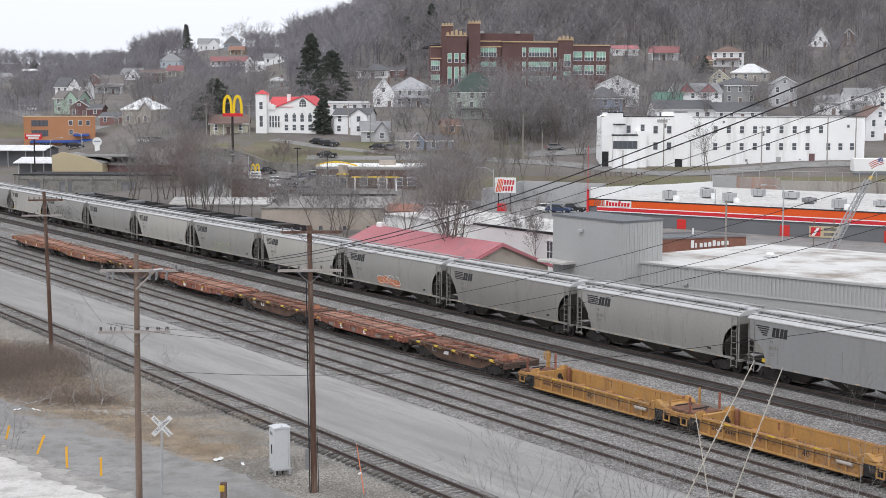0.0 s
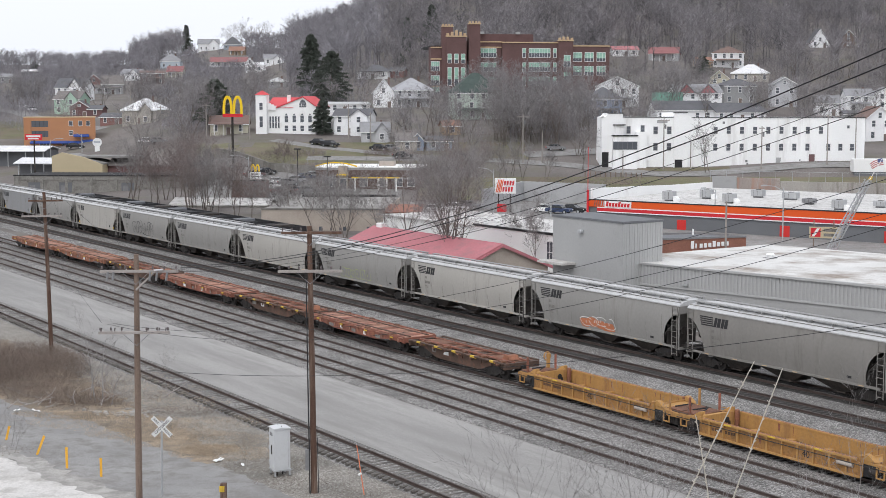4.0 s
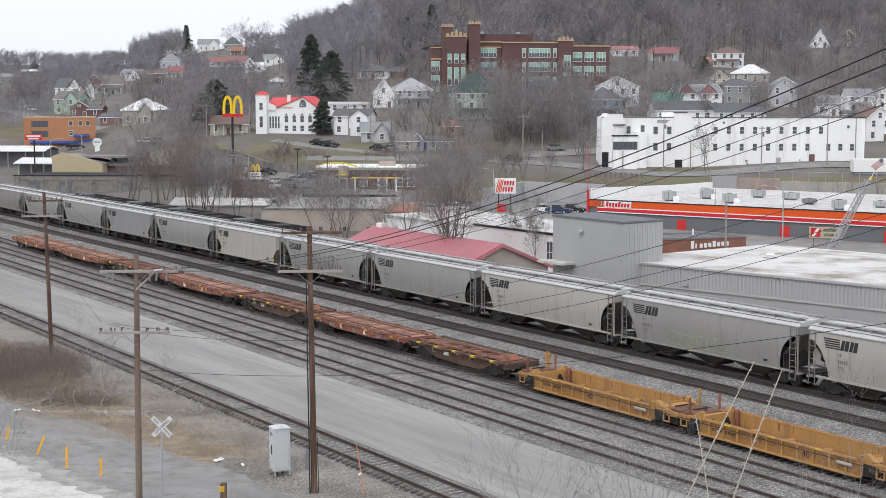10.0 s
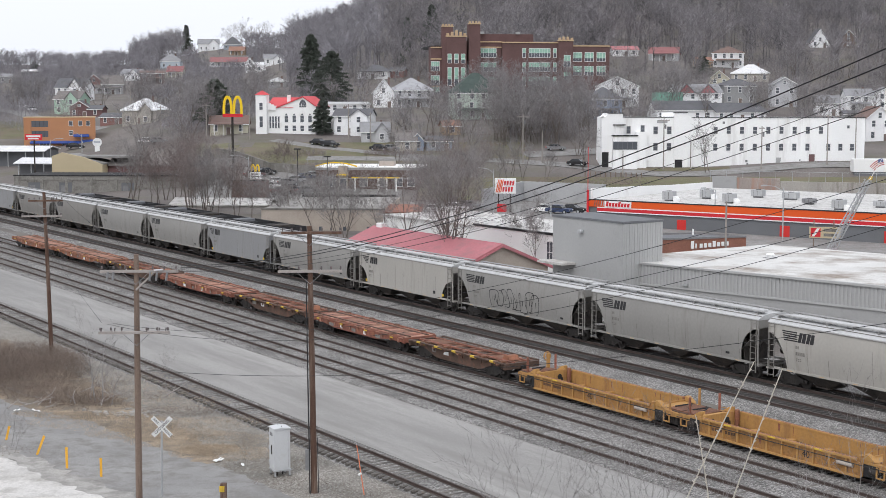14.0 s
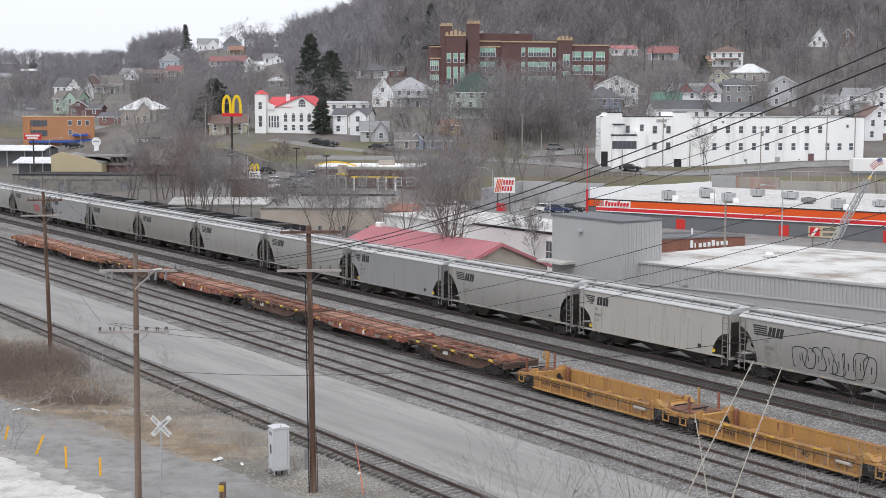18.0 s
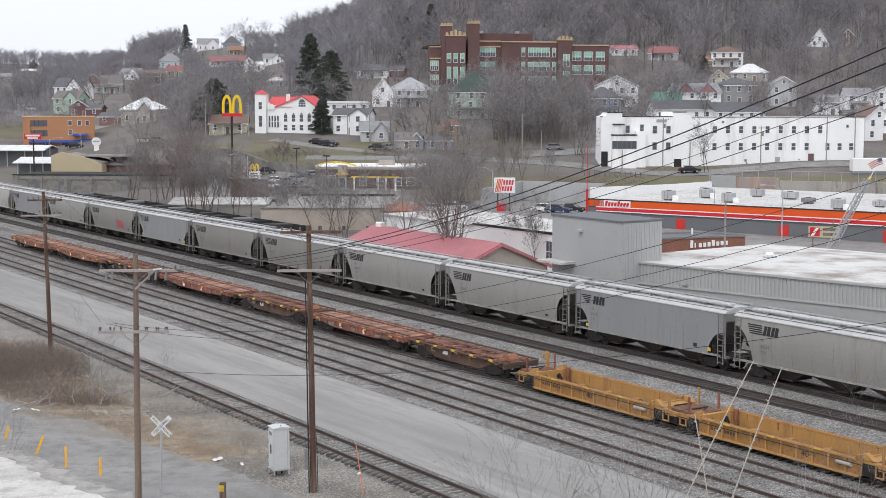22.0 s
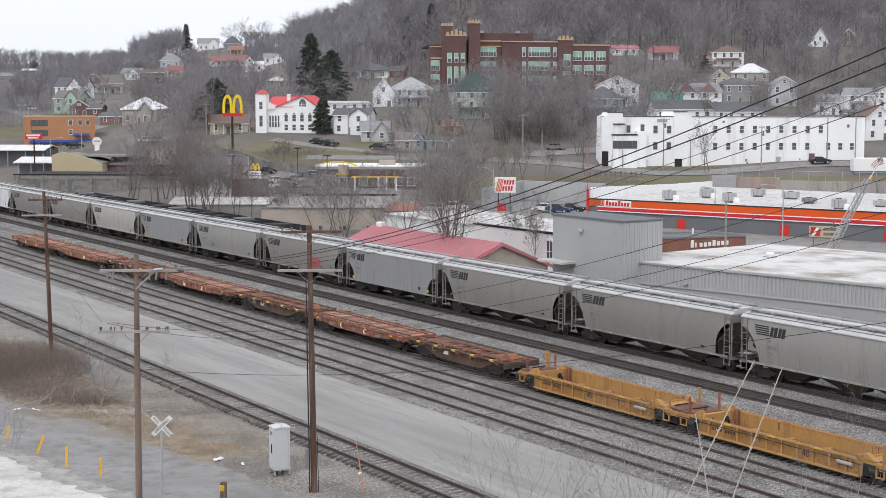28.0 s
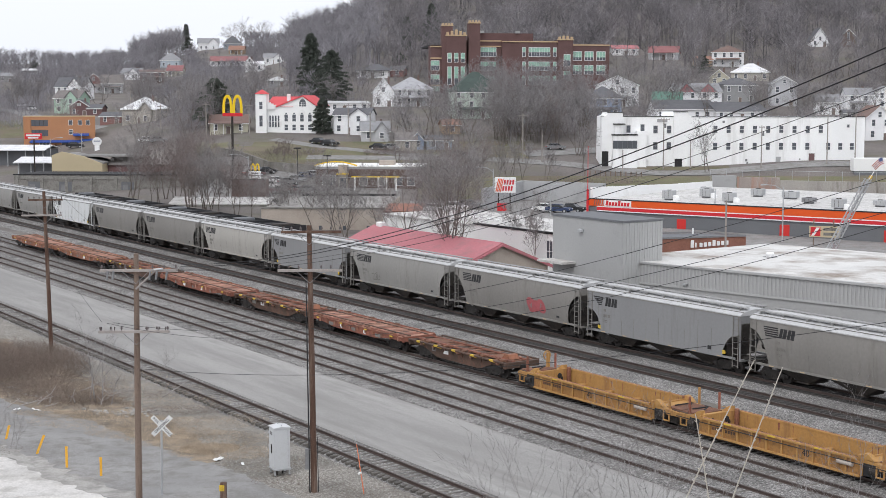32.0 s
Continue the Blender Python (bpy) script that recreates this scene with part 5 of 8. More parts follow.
def church():
    c = thing("white_church", pose(-45.3, 350, 10.2, 0, 0, -8), "white wooden church with bright red roof and corner tower", "church")
    block(c, "wall", 2.4, 1.2, -4, 14.6, 14, 6.2, "white_paint")
    part("gable", Build().prism([(5.4, 6.2), (14.6, 6.2), (11.4, 8.6)], "y", 1.2, 1.6), "white_paint", c)
    part("roof", Build().prism([(4.6, 5.9), (11.4, 8.6), (15.2, 6.0), (15.2, 6.25), (11.4, 8.9), (4.6, 6.15)], "y", 0.9, 14.4), "church_red", c)
    part("roof", Build().prism([(1.0, 6.1), (7.6, 8.6), (14.4, 6.1)], "x", 2.3, 9.0), "church_red", c)
    t = block(c, "tower", 0, 0, -4, 2.7, 2.7, 9.2, "white_paint")
    part("tower_roof", Build().add([(-0.2, -0.2, 9.2), (2.9, -0.2, 9.2), (2.9, 2.9, 9.2), (-0.2, 2.9, 9.2), (1.35, 1.35, 10.3)], [(0, 1, 4), (1, 2, 4), (2, 3, 4), (3, 0, 4), (0, 3, 2, 1)]), "church_red", t)
    window(t, 1.35, 5.6, 0.8, 1.7, 0)
    window(t, 1.35, 1.4, 0.8, 2.6, 0)
    for i in range(4):
        for z, h in ((2.6, 1.6), (0.5, 1.3)):
            window(c, 7.3 + i * 1.95, z, 0.85, h, 1.2)
        part("arch_head", Build().prism([(6.87 + i * 1.95, 4.2), (7.73 + i * 1.95, 4.2), (7.3 + i * 1.95, 4.75)], "y", 1.14, 1.2), "window_glass", c)
    for i in range(4):
        window(c, 3.3 + i * 0.7, 1.2, 0.42, 2.8, 1.2)
    big = window(c, 11.4, 6.2, 1.7, 1.0, 1.2, lights=3)
    part("arch_head", Build().prism([(10.55, 7.2), (12.25, 7.2), (11.9, 7.8), (11.4, 8.1), (10.9, 7.8)], "y", 1.13, 1.2), "window_glass", big)
    for i, z in enumerate((7.2, 6.9, 6.6)):
        block(c, "stepped_parapet", 2.7 + i * 0.7, 0.9, 5.5, 3.4 + i * 0.7, 1.5, z, "white_paint")
    block(c, "chimney", 6.9, 3.6, 6.2, 7.7, 4.4, 9.2, "white_paint")
    block(c, "hall", 14.6, 5, -3, 24, 13, 3.6, "white_paint")
    part("hall_roof", Build().prism([(4.8, 3.5), (9, 4.9), (13.2, 3.5), (13.2, 3.7), (9, 5.1), (4.8, 3.7)], "x", 14.5, 24.4), "roof_pale", c)
    for x in (17, 20, 22.5):
        window(c, x, 1.2, 1.0, 1.2, 5)
    block(c, "basement", 3.2, 0.8, -4, 7.6, 1.2, -0.2, "old_concrete")


def office():
    o = thing("orange_office", pose(-109.8, 378.5, 4.9, 0, 0, 13), "orange-brick three-storey office with blue awnings", "office building")
    block(o, "wall", 0, 0, -3, 18.2, 12, 8.6, "office_orange")
    block(o, "coping", -0.1, -0.1, 8.6, 18.3, 12.1, 8.8, "stone_trim")
    for z in (3.6, 6.2):
        rec = block(o, "recess", 2.0, -0.05, z, 6.2, 0.02, z + 1.6, "window_glass")
        for i in range(3):
            block(rec, "mullion", 2.9 + i * 1.1, -0.09, z, 3.0 + i * 1.1, 0.0, z + 1.6, "underframe")
    block(o, "pier", 1.0, -0.35, 0, 1.8, 0, 8.2, "office_orange")
    for x, z in ((12, 6.5), (14.4, 6.5), (16.4, 6.5), (12, 4.0)):
        window(o, x, z, 0.9, 1.2, 0, bars=0)
    for x0, x1, z in ((12.6, 16.6, 3.7), (1.5, 18.0, 2.0), (14.5, 28.5, 2.3)):
        part("awning", Build().prism([(-1.3, z + 0.1), (0, z + 0.55), (0, z + 0.25), (-1.3, z - 0.12)], "x", x0, x1), "awning_blue", o, "blue canvas awning")
    window(o, 5.2, 0.2, 2.4, 1.7, 0, lights=3)
    for i in range(4):
        window(o, 10.5 + i * 2.0, 0.2, 1.6, 1.7, 0)
    for i in range(4):
        block(o, "post", 14.8 + i * 3.3, -1.4, -0.5, 14.95 + i * 3.3, -1.25, 2.3, "white_paint")


def arch_shape(w, h, y0, y1, cx, z0, t):
    """One tall rounded arch."""
    n, vs, fs = 16, [], []
    for i in range(n + 1):
        a = math.pi * (1 - i / n)
        c, s = math.cos(a), math.sin(a) ** 0.62
        for yy in (y0, y1):
            vs += [(cx + c * w, yy, z0 + s * h), (cx + c * (w - t), yy, z0 + s * (h - t * 1.2))]
    for i in range(n):
        a = 4 * i
        fs += [(a, a + 4, a + 5, a + 1), (a + 2, a + 3, a + 7, a + 6), (a, a + 2, a + 6, a + 4), (a + 1, a + 5, a + 7, a + 3)]
    return Build().add(vs, fs + [(0, 1, 3, 2), (4 * n, 4 * n + 2, 4 * n + 3, 4 * n + 1)])


def diner():
    m = thing("restaurant", pose(-25.2, 287.0, 0.6, 0, 0, -6), "brown-brick drive-in restaurant with yellow roof arch", "restaurant")
    block(m, "wall", 0, 0, -2, 20.5, 13, 2.9, "diner_brown")
    block(m, "fascia", -0.1, -0.12, 2.9, 20.6, 13.1, 4.2, "diner_brown")
    block(m, "grey_band", -0.14, -0.16, 3.75, 20.64, 13.14, 4.2, "wall_grey")
    block(m, "sill_band", -0.12, -0.14, 2.0, 20.6, 0, 2.15, "wall_grey")
    block(m, "parapet_cap", -0.15, -0.18, 4.2, 20.7, 13.2, 4.42, "white_paint")
    block(m, "roof", 0.3, 0.3, 3.9, 20.2, 12.8, 4.05, "flat_roof_white")
    block(m, "entrance_panel", 4.5, -0.3, -0.2, 6.3, 0.1, 4.6, "beige_block")
    window(m, 2.6, 0.5, 2.6, 2.0, 0, lights=4)
    arch = Build()
    pts = [(x, 4.35 + 0.75 * math.sin(math.pi * (x + 0.3) / 8.5)) for x in [(-0.3 + i * 8.5 / 12) for i in range(13)]]
    for (xa, za), (xb, zb) in zip(pts, pts[1:]):
        arch.prism([(xa, za), (xb, zb), (xb, zb + 0.25), (xa, za + 0.25)], "y", -0.25, 0.2)
    part("roof_arch", arch, "arch_yellow", m, "yellow curved roof arch")
    part("canopy", Build().box(4.2, -1.0, 2.7, 6.6, -0.1, 2.95), "arch_yellow", m)
    for x0, x1 in ((7.6, 13.5), (13.9, 17.0)):
        can = part("canopy", Build().box(x0, -3.2, 2.3, x1, -2.4, 2.5), "arch_yellow", m)
        for x in (x0 + 0.6, x1 - 0.6):
            part("canopy_post", Build().box(x - 0.15, -2.9, -1.2, x + 0.15, -2.6, 2.3), "white_paint", can)
    for x in (9.5, 13.0, 16.5, 19):
        window(m, x, 0.6, 1.4, 1.6, 0)
    block(m, "roof_unit", 12, 4, 4.05, 15, 7, 5.3, "beige_block")
    door(m, 5.4, -0.2, 1.2, 2.2, -0.3, "window_glass")
    # tall pole sign
    p = thing("arch_sign", pose(-44.2, 303.6, 2.9), "tall pole sign with twin yellow arches over a red board", "pole sign")
    part("pole", Build().tube((0, 0, -1), (0, 0, 12.0), 0.28, 0.24, 12), "underframe", p)
    part("board", Build().box(-2.0, -0.35, 11.7, 2.2, 0.35, 12.4, 0.08), "stripe_red", p)
    for cx in (-0.95, 1.15):
        part("arch", arch_shape(1.05, 3.9, -0.3, 0.3, cx, 12.3, 0.5), "arch_yellow", p)
    q = thing("menu_sign", pose(-36.4, 279.5, -0.2), "white notice board under small yellow arches", "sign board")
    part("post", Build().box(-0.9, -0.2, -0.5, 0.9, 0.2, 2.2), "chipped_brick", q)
    part("board", Build().box(-1.1, -0.25, 2.2, 1.1, 0.25, 4.5, 0.05), "sign_white", q)
    bars = Build()
    for i in range(4):
        bars.box(-0.8, -0.262, 2.5 + i * 0.5, 0.8 - 0.2 * (i % 2), -0.252, 2.72 + i * 0.5)
    part("writing_bars", bars, "seam_dirt_and_shade", q)
    for cx in (-0.43, 0.43):
        part("arch", arch_shape(0.43, 1.4, -0.15, 0.15, cx, 4.6, 0.24), "arch_yellow", q)


def parts_store():
    """The long flat-roofed store with an orange and red striped fascia, its roof units and its pole sign."""
    a = thing("parts_store", pose(22.95, 225.78, -2.1, 0, 0, -36.96), "long charcoal store with orange and red striped fascia", "store")
    L = 62
    block(a, "wall", 0, 0, -1, L, 42, 3.66, "wall_charcoal")
    block(a, "fascia", -0.1, -0.25, 3.72, L, 0.2, 4.72, "stripe_orange")
    block(a, "stripe", 1.6, -0.29, 3.58, L, 0.1, 3.71, "white_paint")
    block(a, "stripe", 1.6, -0.31, 3.08, L, 0.1, 3.57, "stripe_red")
    block(a, "stripe", 1.6, -0.29, 2.93, L, 0.1, 3.07, "white_paint")
    block(a, "coping", -0.12, -0.3, 4.72, L, 0.25, 4.86, "tar_black")
    block(a, "roof", 0.2, 0.25, 4.3, L, 41.8, 4.6, "flat_roof_white")
    part("parapet", Build().prism([(0.3, 3.8), (41.8, 3.8), (41.8, 5.6), (27, 5.8), (0.3, 6.55)], "x", 0.05, 0.5), "white_paint", a)
    logo = block(a, "logo_panel", 3.0, -0.36, 3.74, 7.7, -0.26, 4.7, "white_paint")
    for i in range(5):
        x = 1.0 + i * 0.4
        part("logo_bar", Build().prism([(x, 3.8), (x + 0.16, 3.8), (x + 0.36, 4.66), (x + 0.2, 4.66)], "y", -0.3, -0.26), "panel_grey" if i > 2 else "chipped_brick", logo)
    for i in range(8):
        x, h = 3.2 + i * 0.54, (0.78 if i in (0, 4) else 0.56)
        part("logo_shape", Build().prism([(x, 3.86), (x + 0.4, 3.86), (x + 0.4 + h * 0.2, 3.86 + h), (x + h * 0.2, 3.86 + h)], "y", -0.41, -0.36), "stripe_red", logo)
    for s in (16.2, 32.7, 48.0):
        door(a, s, 0.02, 1.35, 2.25, 0, "door_red", "door_red")
    for x, y, w, h in ((9.6, 6.0, 2.2, 1.35), (11.9, 14.2, 2.3, 1.3), (19.3, 7.1, 2.2, 1.3), (17.3, 21.6, 2.4, 1.1), (23.5, 19.6, 3.0, 1.0), (30.0, 12.1, 2.3, 0.7), (37.9, 4.1, 2.2, 1.3), (41.1, 11.9, 2.2, 0.8)):
        u_ = block(a, "roof_unit", x, y, 4.85, x + w * 0.8, y + 1.5, 4.8 + h, "unit_pale" if h > 0.75 else "unit_grey", 0.05)
        block(u_, "curb", x + 0.3, y + 0.3, 4.58, x + w * 0.8 - 0.3, y + 1.2, 4.86, "unit_grey")
        if h > 1.2:
            part("cowl", Build().prism([(x + w * 0.8, 4.6), (x + w * 0.8 + 0.75, 4.6), (x + w * 0.8 + 0.7, 5.0), (x + w * 0.8 + 0.4, 5.35), (x + w * 0.8, 5.4)], "y", y + 0.3, y + 1.2), "white_paint", u_)
        part("fan_guard", Build().tube((x + w * 0.4, y + 0.75, 4.8 + h), (x + w * 0.4, y + 0.75, 4.86 + h), 0.45, 0.42, 14), "underframe", u_)
        for k in range(2):
            block(u_, "panel_joint", x + 0.5 + k * 0.6, y - 0.02, 4.95, x + 0.54 + k * 0.6, y, 4.7 + h, "underframe")
    pole = thing("end_pole", pose(22.7, 225.5, -1.6), "slim red flag pole on a red base", "pole")
    part("pole", Build().tube((0, 0, -0.5), (0, 0, 5.8), 0.2, 0.18, 8).tube((0, 0, 5.8), (0, 0, 12.5), 0.06, 0.04, 8), "stripe_red", pole)
    part("base", Build().box(-0.9, -0.5, -0.6, 0.9, 0.5, 0.6), "stripe_red", pole)
    # pole sign
    x, y = 10.6, 246.0
    s = thing("store_sign", pose(x, y, terrain(x, y), 0, 0, -6), "white store sign with orange bars and red shapes on two posts", "pole sign")
    for dx in (-1.1, 0.9):
        part("post", Build().box(dx - 0.1, -0.1, -0.6, dx + 0.1, 0.1, 3.4), "underframe", s)
    part("cabinet", Build().box(-1.75, -0.35, 3.2, 1.85, 0.35, 5.8, 0.05), "sign_white", s)
    b = Build()
    for i in range(4):
        b.add([(-1.6 + i * 0.26, -0.36, 3.4), (-1.42 + i * 0.26, -0.36, 3.4), (-0.95 + i * 0.26, -0.36, 5.6), (-1.13 + i * 0.26, -0.36, 5.6)], [(0, 1, 2, 3)])
    part("sign_bars", b, "stripe_orange", s)
    b = Build()
    for k, z in enumerate((4.6, 3.55)):
        for i in range(4):
            x0 = -0.2 + i * 0.47 - 0.25 * k
            b.add([(x0, -0.362, z), (x0 + 0.32, -0.362, z), (x0 + 0.42, -0.362, z + 0.8), (x0 + 0.1, -0.362, z + 0.8)], [(0, 1, 2, 3)])
    part("sign_shapes", b, "stripe_red", s)
    part("lower_board", Build().box(-1.3, -0.2, -0.3, 0.3, 0.2, 1.4, 0.03), "stripe_red", s)


def tyre_shop():
    f = thing("brick_shop", pose(26.69, 176.43, -2.0, 0, 0, 14.8), "low red-brick shop with flat roof and white sign shapes", "shop")
    base = [(-9, -1.2), (11.6, 0), (7.5, 5.75), (-9, 5.2)]
    inner = [(-8.6, -0.8), (10.9, 0.35), (7.3, 5.4), (-8.6, 4.9)]
    def slab(pts, z0, z1):
        n = len(pts)
        return Build().add([(x, y, z0) for x, y in pts] + [(x, y, z1) for x, y in pts],
                           [tuple(range(n))[::-1], tuple(range(n, 2 * n))] + [(k, (k + 1) % n, n + (k + 1) % n, n + k) for k in range(n)])
    part("wall", slab(base, -1, 3.1), "chipped_brick", f)
    part("roof", slab(inner, 3.1, 3.14), "wall_charcoal", f)
    edge = Build()
    for k in range(4):
        (x0, y0), (x1, y1) = base[k], base[(k + 1) % 4]
        edge.tube((x0, y0, 3.25), (x1, y1, 3.25), 0.16, 0.16, 4)
    part("coping", edge, "unit_grey", f)
    sg = Build()
    for i, h in enumerate((1.0, 0.62, 0.55, 0.55, 0.55, 0.75, 0.55, 0.55, 0.55)):
        x = 3.9 + i * 0.6
        y = -1.2 + (x + 9) * 1.2 / 20.6
        sg.box(x, y - 0.14, 1.95 + i * 0.03, x + (0.4 if i != 1 else 0.18), y - 0.02, 1.95 + i * 0.03 + h * 0.95, 0.03)
    part("sign_shapes", sg, "white_paint", f, "row of white raised sign shapes")
    for x in (-4, 1):
        block(f, "opening", x, -1.1, -0.2, x + 2, -0.5, 1.0, "tar_black")
    part("roof_pipe", Build().tube((6.5, 4.6, 3.1), (6.5, 4.6, 3.9), 0.12, 0.12, 8), "white_paint", f)


def metal_shed():
    """The grey corrugated shed, its roof falling to the back, with a taller block at its end, right behind the main line."""
    g = thing("metal_shed", pose(14.1, 129.2, -1.6, 0, 0, -44.6), "grey corrugated metal building with white gravel-stained flat roof", "industrial building")
    L, D, top, back = 48, 27.6, 5.5, 4.8
    part("wall", Build().prism([(0.1, -1), (D, -1), (D, back), (0.1, top)], "x", 0, L), "panel_grey", g)
    for i in range(int(L / 0.36)):
        part("wall_rib", Build().box(i * 0.36, 0.06, top - 1.7, i * 0.36 + 0.16, 0.1, top - 0.05), "corrugated_grey", g)
    block(g, "girt", 0, -0.02, top - 1.86, L, 0.1, top - 1.7, "corrugated_grey")
    block(g, "eave_trim", -0.1, -0.06, top - 0.05, 12.5, 0.2, top + 0.1, "panel_grey")
    block(g, "eave_trim", 12.52, -0.08, top - 0.06, L, 0.2, top + 0.14, "corrugated_grey")
    part("roof", Build().prism([(0.2, top), (D + 0.2, back), (D + 0.2, back + 0.1), (0.2, top + 0.1)], "x", 0.1, L), "gravel_roof", g)
    x, y = 9.06, 13.92
    z = top + 0.1 - (top - back) * y / D
    v = block(g, "roof_vent", x - 0.28, y - 0.28, z - 0.1, x + 0.28, y + 0.28, z + 0.3, "white_paint", 0.04)
    part("vent_cap", Build().tube((x, y, z + 0.3), (x, y, z + 0.45), 0.42, 0.34, 12), "white_paint", v)
    part("vent_curb", Build().box(x - 0.5, y - 0.5, z - 0.1, x + 0.5, y + 0.5, z + 0.06), "unit_grey", v)
    part("wall_lamp", Build().box(9.2, -0.25, top - 1.5, 9.7, -0.02, top - 1.38), "unit_pale", g)
    t = thing("metal_tower", along(-105.6, 82.0, -1.6), "tall windowless grey metal block beside the shed", "industrial building")
    block(t, "wall", 0, 0, -1, 9.9, 4.6, 9.1, "panel_grey")
    block(t, "coping", -0.08, -0.08, 9.1, 9.98, 4.68, 9.28, "wall_charcoal")
    ribs = Build()
    for i in range(15):
        ribs.box(9.9, 0.1 + i * 0.3, 0, 9.98, 0.24 + i * 0.3, 9.05)
    part("corrugation", ribs, "corrugated_grey", t)
    block(t, "end_sheet", 9.9, 0.02, 0, 9.94, 4.58, 9.05, "corrugated_grey")
    block(t, "canopy", -0.3, -1.6, 4.9, 3.4, 0, 5.1, "concrete")
    lamp = block(t, "flood_lamp", 4.0, -0.35, 7.9, 4.5, 0, 8.15, "galvanised", 0.03)


def low_buildings():
    # gabled building with a pink roof behind the main line
    p = thing("pink_roofed_building", along(-124, 83.0, -1.8), "tan block building with faded pink-red metal roof", "building")
    part("wall", Build().box(-26, 0, -1, 0, 12.6, 2.0).prism([(0, 2.0), (12.6, 2.0), (6.3, 4.55)], "x", -26, 0), "beige_block", p)
    part("roof", Build().prism([(-0.5, 1.85), (6.3, 4.6), (13.1, 1.85), (13.1, 2.05), (6.3, 4.85), (-0.5, 2.05)], "x", -26.5, 0.3), "pink_roof", p)
    part("barge_trim", Build().prism([(-0.5, 1.7), (6.3, 4.45), (13.1, 1.7), (13.1, 1.88), (6.3, 4.65), (-0.5, 1.88)], "x", 0.3, 0.42), "pink_roof", p)
    block(p, "roof_vent", -25.5, 6, 4.5, -24.2, 6.8, 5.25, "white_paint", 0.1)
    w = thing("white_building", along(-146, 101, -1.6), "white flat-roofed building with small windows", "building")
    block(w, "wall", 0, 0, -1, 19, 12, 4.4, "white_paint")
    block(w, "roof", 0.2, 0.2, 4.4, 18.8, 11.8, 4.55, "flat_roof_white")
    block(w, "coping", -0.1, -0.1, 4.4, 19.1, 0.2, 4.65, "tar_black")
    window(w, 15.4, 1.2, 1.1, 2.4, 0, lights=2)
    window(w, 17.9, 1.0, 1.0, 1.5, 0, lights=2)
    v = thing("white_building", along(-176, 106, -1.6), "low white shed with flat roof", "building")
    block(v, "wall", 0, 0, -1, 28, 14, 3.4, "white_paint")
    block(v, "roof", -0.2, -0.2, 3.4, 28.2, 14.2, 3.6, "flat_roof_white")
    block(v, "parapet", 19, 0.2, 3.6, 28, 0.6, 4.6, "white_paint")
    b = thing("beige_building", pose(-27.3, 216, -1.6, 0, 0, -3), "long beige block building with grey flat roof", "building")
    block(b, "wall", 0, 0, -1, 18.6, 29, 3.4, "beige_block")
    block(b, "coping", -0.1, -0.1, 3.4, 18.7, 0.3, 3.62, "old_concrete")
    block(b, "roof", 0.2, 0.3, 3.3, 18.4, 28.8, 3.5, "lot_edge")
    block(b, "roof_curb", 2, 27.6, 3.5, 18, 28, 3.9, "tar_black")
    for i in range(5):
        block(b, "opening", 1.5 + i * 3.6, -0.03, 0.3, 2.0 + i * 3.6, 0.02, 0.9, "window_glass")
    lean = thing("brown_lean_to", pose(-8.6, 215, -1.6, 0, 0, -3), "dark brown lean-to with sloping roof", "building")
    block(lean, "wall", 0, 0, -1, 5, 8, 3.0, "diner_brown")
    part("roof", Build().prism([(-0.4, 3.0), (8.4, 3.5), (8.4, 3.7), (-0.4, 3.2)], "x", -0.2, 5.4), "chipped_brick", lean)
    # dark stone warehouse and neighbours at the far end
    s = thing("stone_warehouse", pose(-87, 292, -2.0, 0, 0, -4), "old dark stone warehouse with boarded windows", "warehouse")
    block(s, "wall", 0, 0, -1, 40, 14, 4.9, "warehouse_stone")
    for k in range(8):
        block(s, "pilaster", 0.4 + k * 5.1, -0.14, -1, 1.0 + k * 5.1, 0, 4.6, "warehouse_stone")
    block(s, "string_course", 0, -0.1, 3.95, 40, 0, 4.15, "old_concrete")
    block(s, "coping", -0.1, -0.1, 4.9, 40.1, 0.4, 5.1, "tar_black")
    block(s, "roof", 0.2, 0.4, 4.7, 39.8, 13.8, 4.95, "tar_black")
    for i in (0, 1, 3, 5):
        wv = block(s, "boarded_window", 3 + i * 6.4, -0.06, 1.6, 5.6 + i * 6.4, 0.02, 3.6, "wall_charcoal")
        block(wv, "lintel", 2.7 + i * 6.4, -0.1, 3.6, 5.9 + i * 6.4, 0.02, 3.9, "old_concrete")
        block(wv, "board", 3.3 + i * 6.4, -0.1, 1.7, 4.4 + i * 6.4, -0.05, 3.0, "unit_grey")
    t = thing("tan_building", pose(-83.8, 309, 0.0, 0, 0, -4), "tan stucco building with low gable front", "building")
    part("wall", Build().box(0, 0, -2, 11, 10, 4.4).prism([(0, 4.4), (11, 4.4), (9.6, 5.0), (7, 6.0), (2.2, 7.0), (0, 6.2)], "y", 0, 0.5), "tan_stucco", t)
    part("roof", Build().prism([(-0.2, 4.4), (11.2, 4.4), (11.2, 4.7), (2.4, 6.6), (-0.2, 5.8)], "y", 0.5, 10), "asphalt", t)
    block(t, "roof_ledge", 5, 3, 5.8, 18, 12, 6.1, "asphalt")
    r = thing("red_shed", pose(-72.5, 312, 0.2, 0, 0, -6), "long dull red shed with dark roof", "shed")
    block(r, "wall", 0, 0, -3, 31, 9, 3.9, "wall_maroon")
    part("roof", Build().prism([(-0.5, 3.8), (4.5, 5.2), (9.5, 3.8), (9.5, 4.0), (4.5, 5.45), (-0.5, 4.0)], "x", -0.4, 31.4), "roof_greybrown", r)
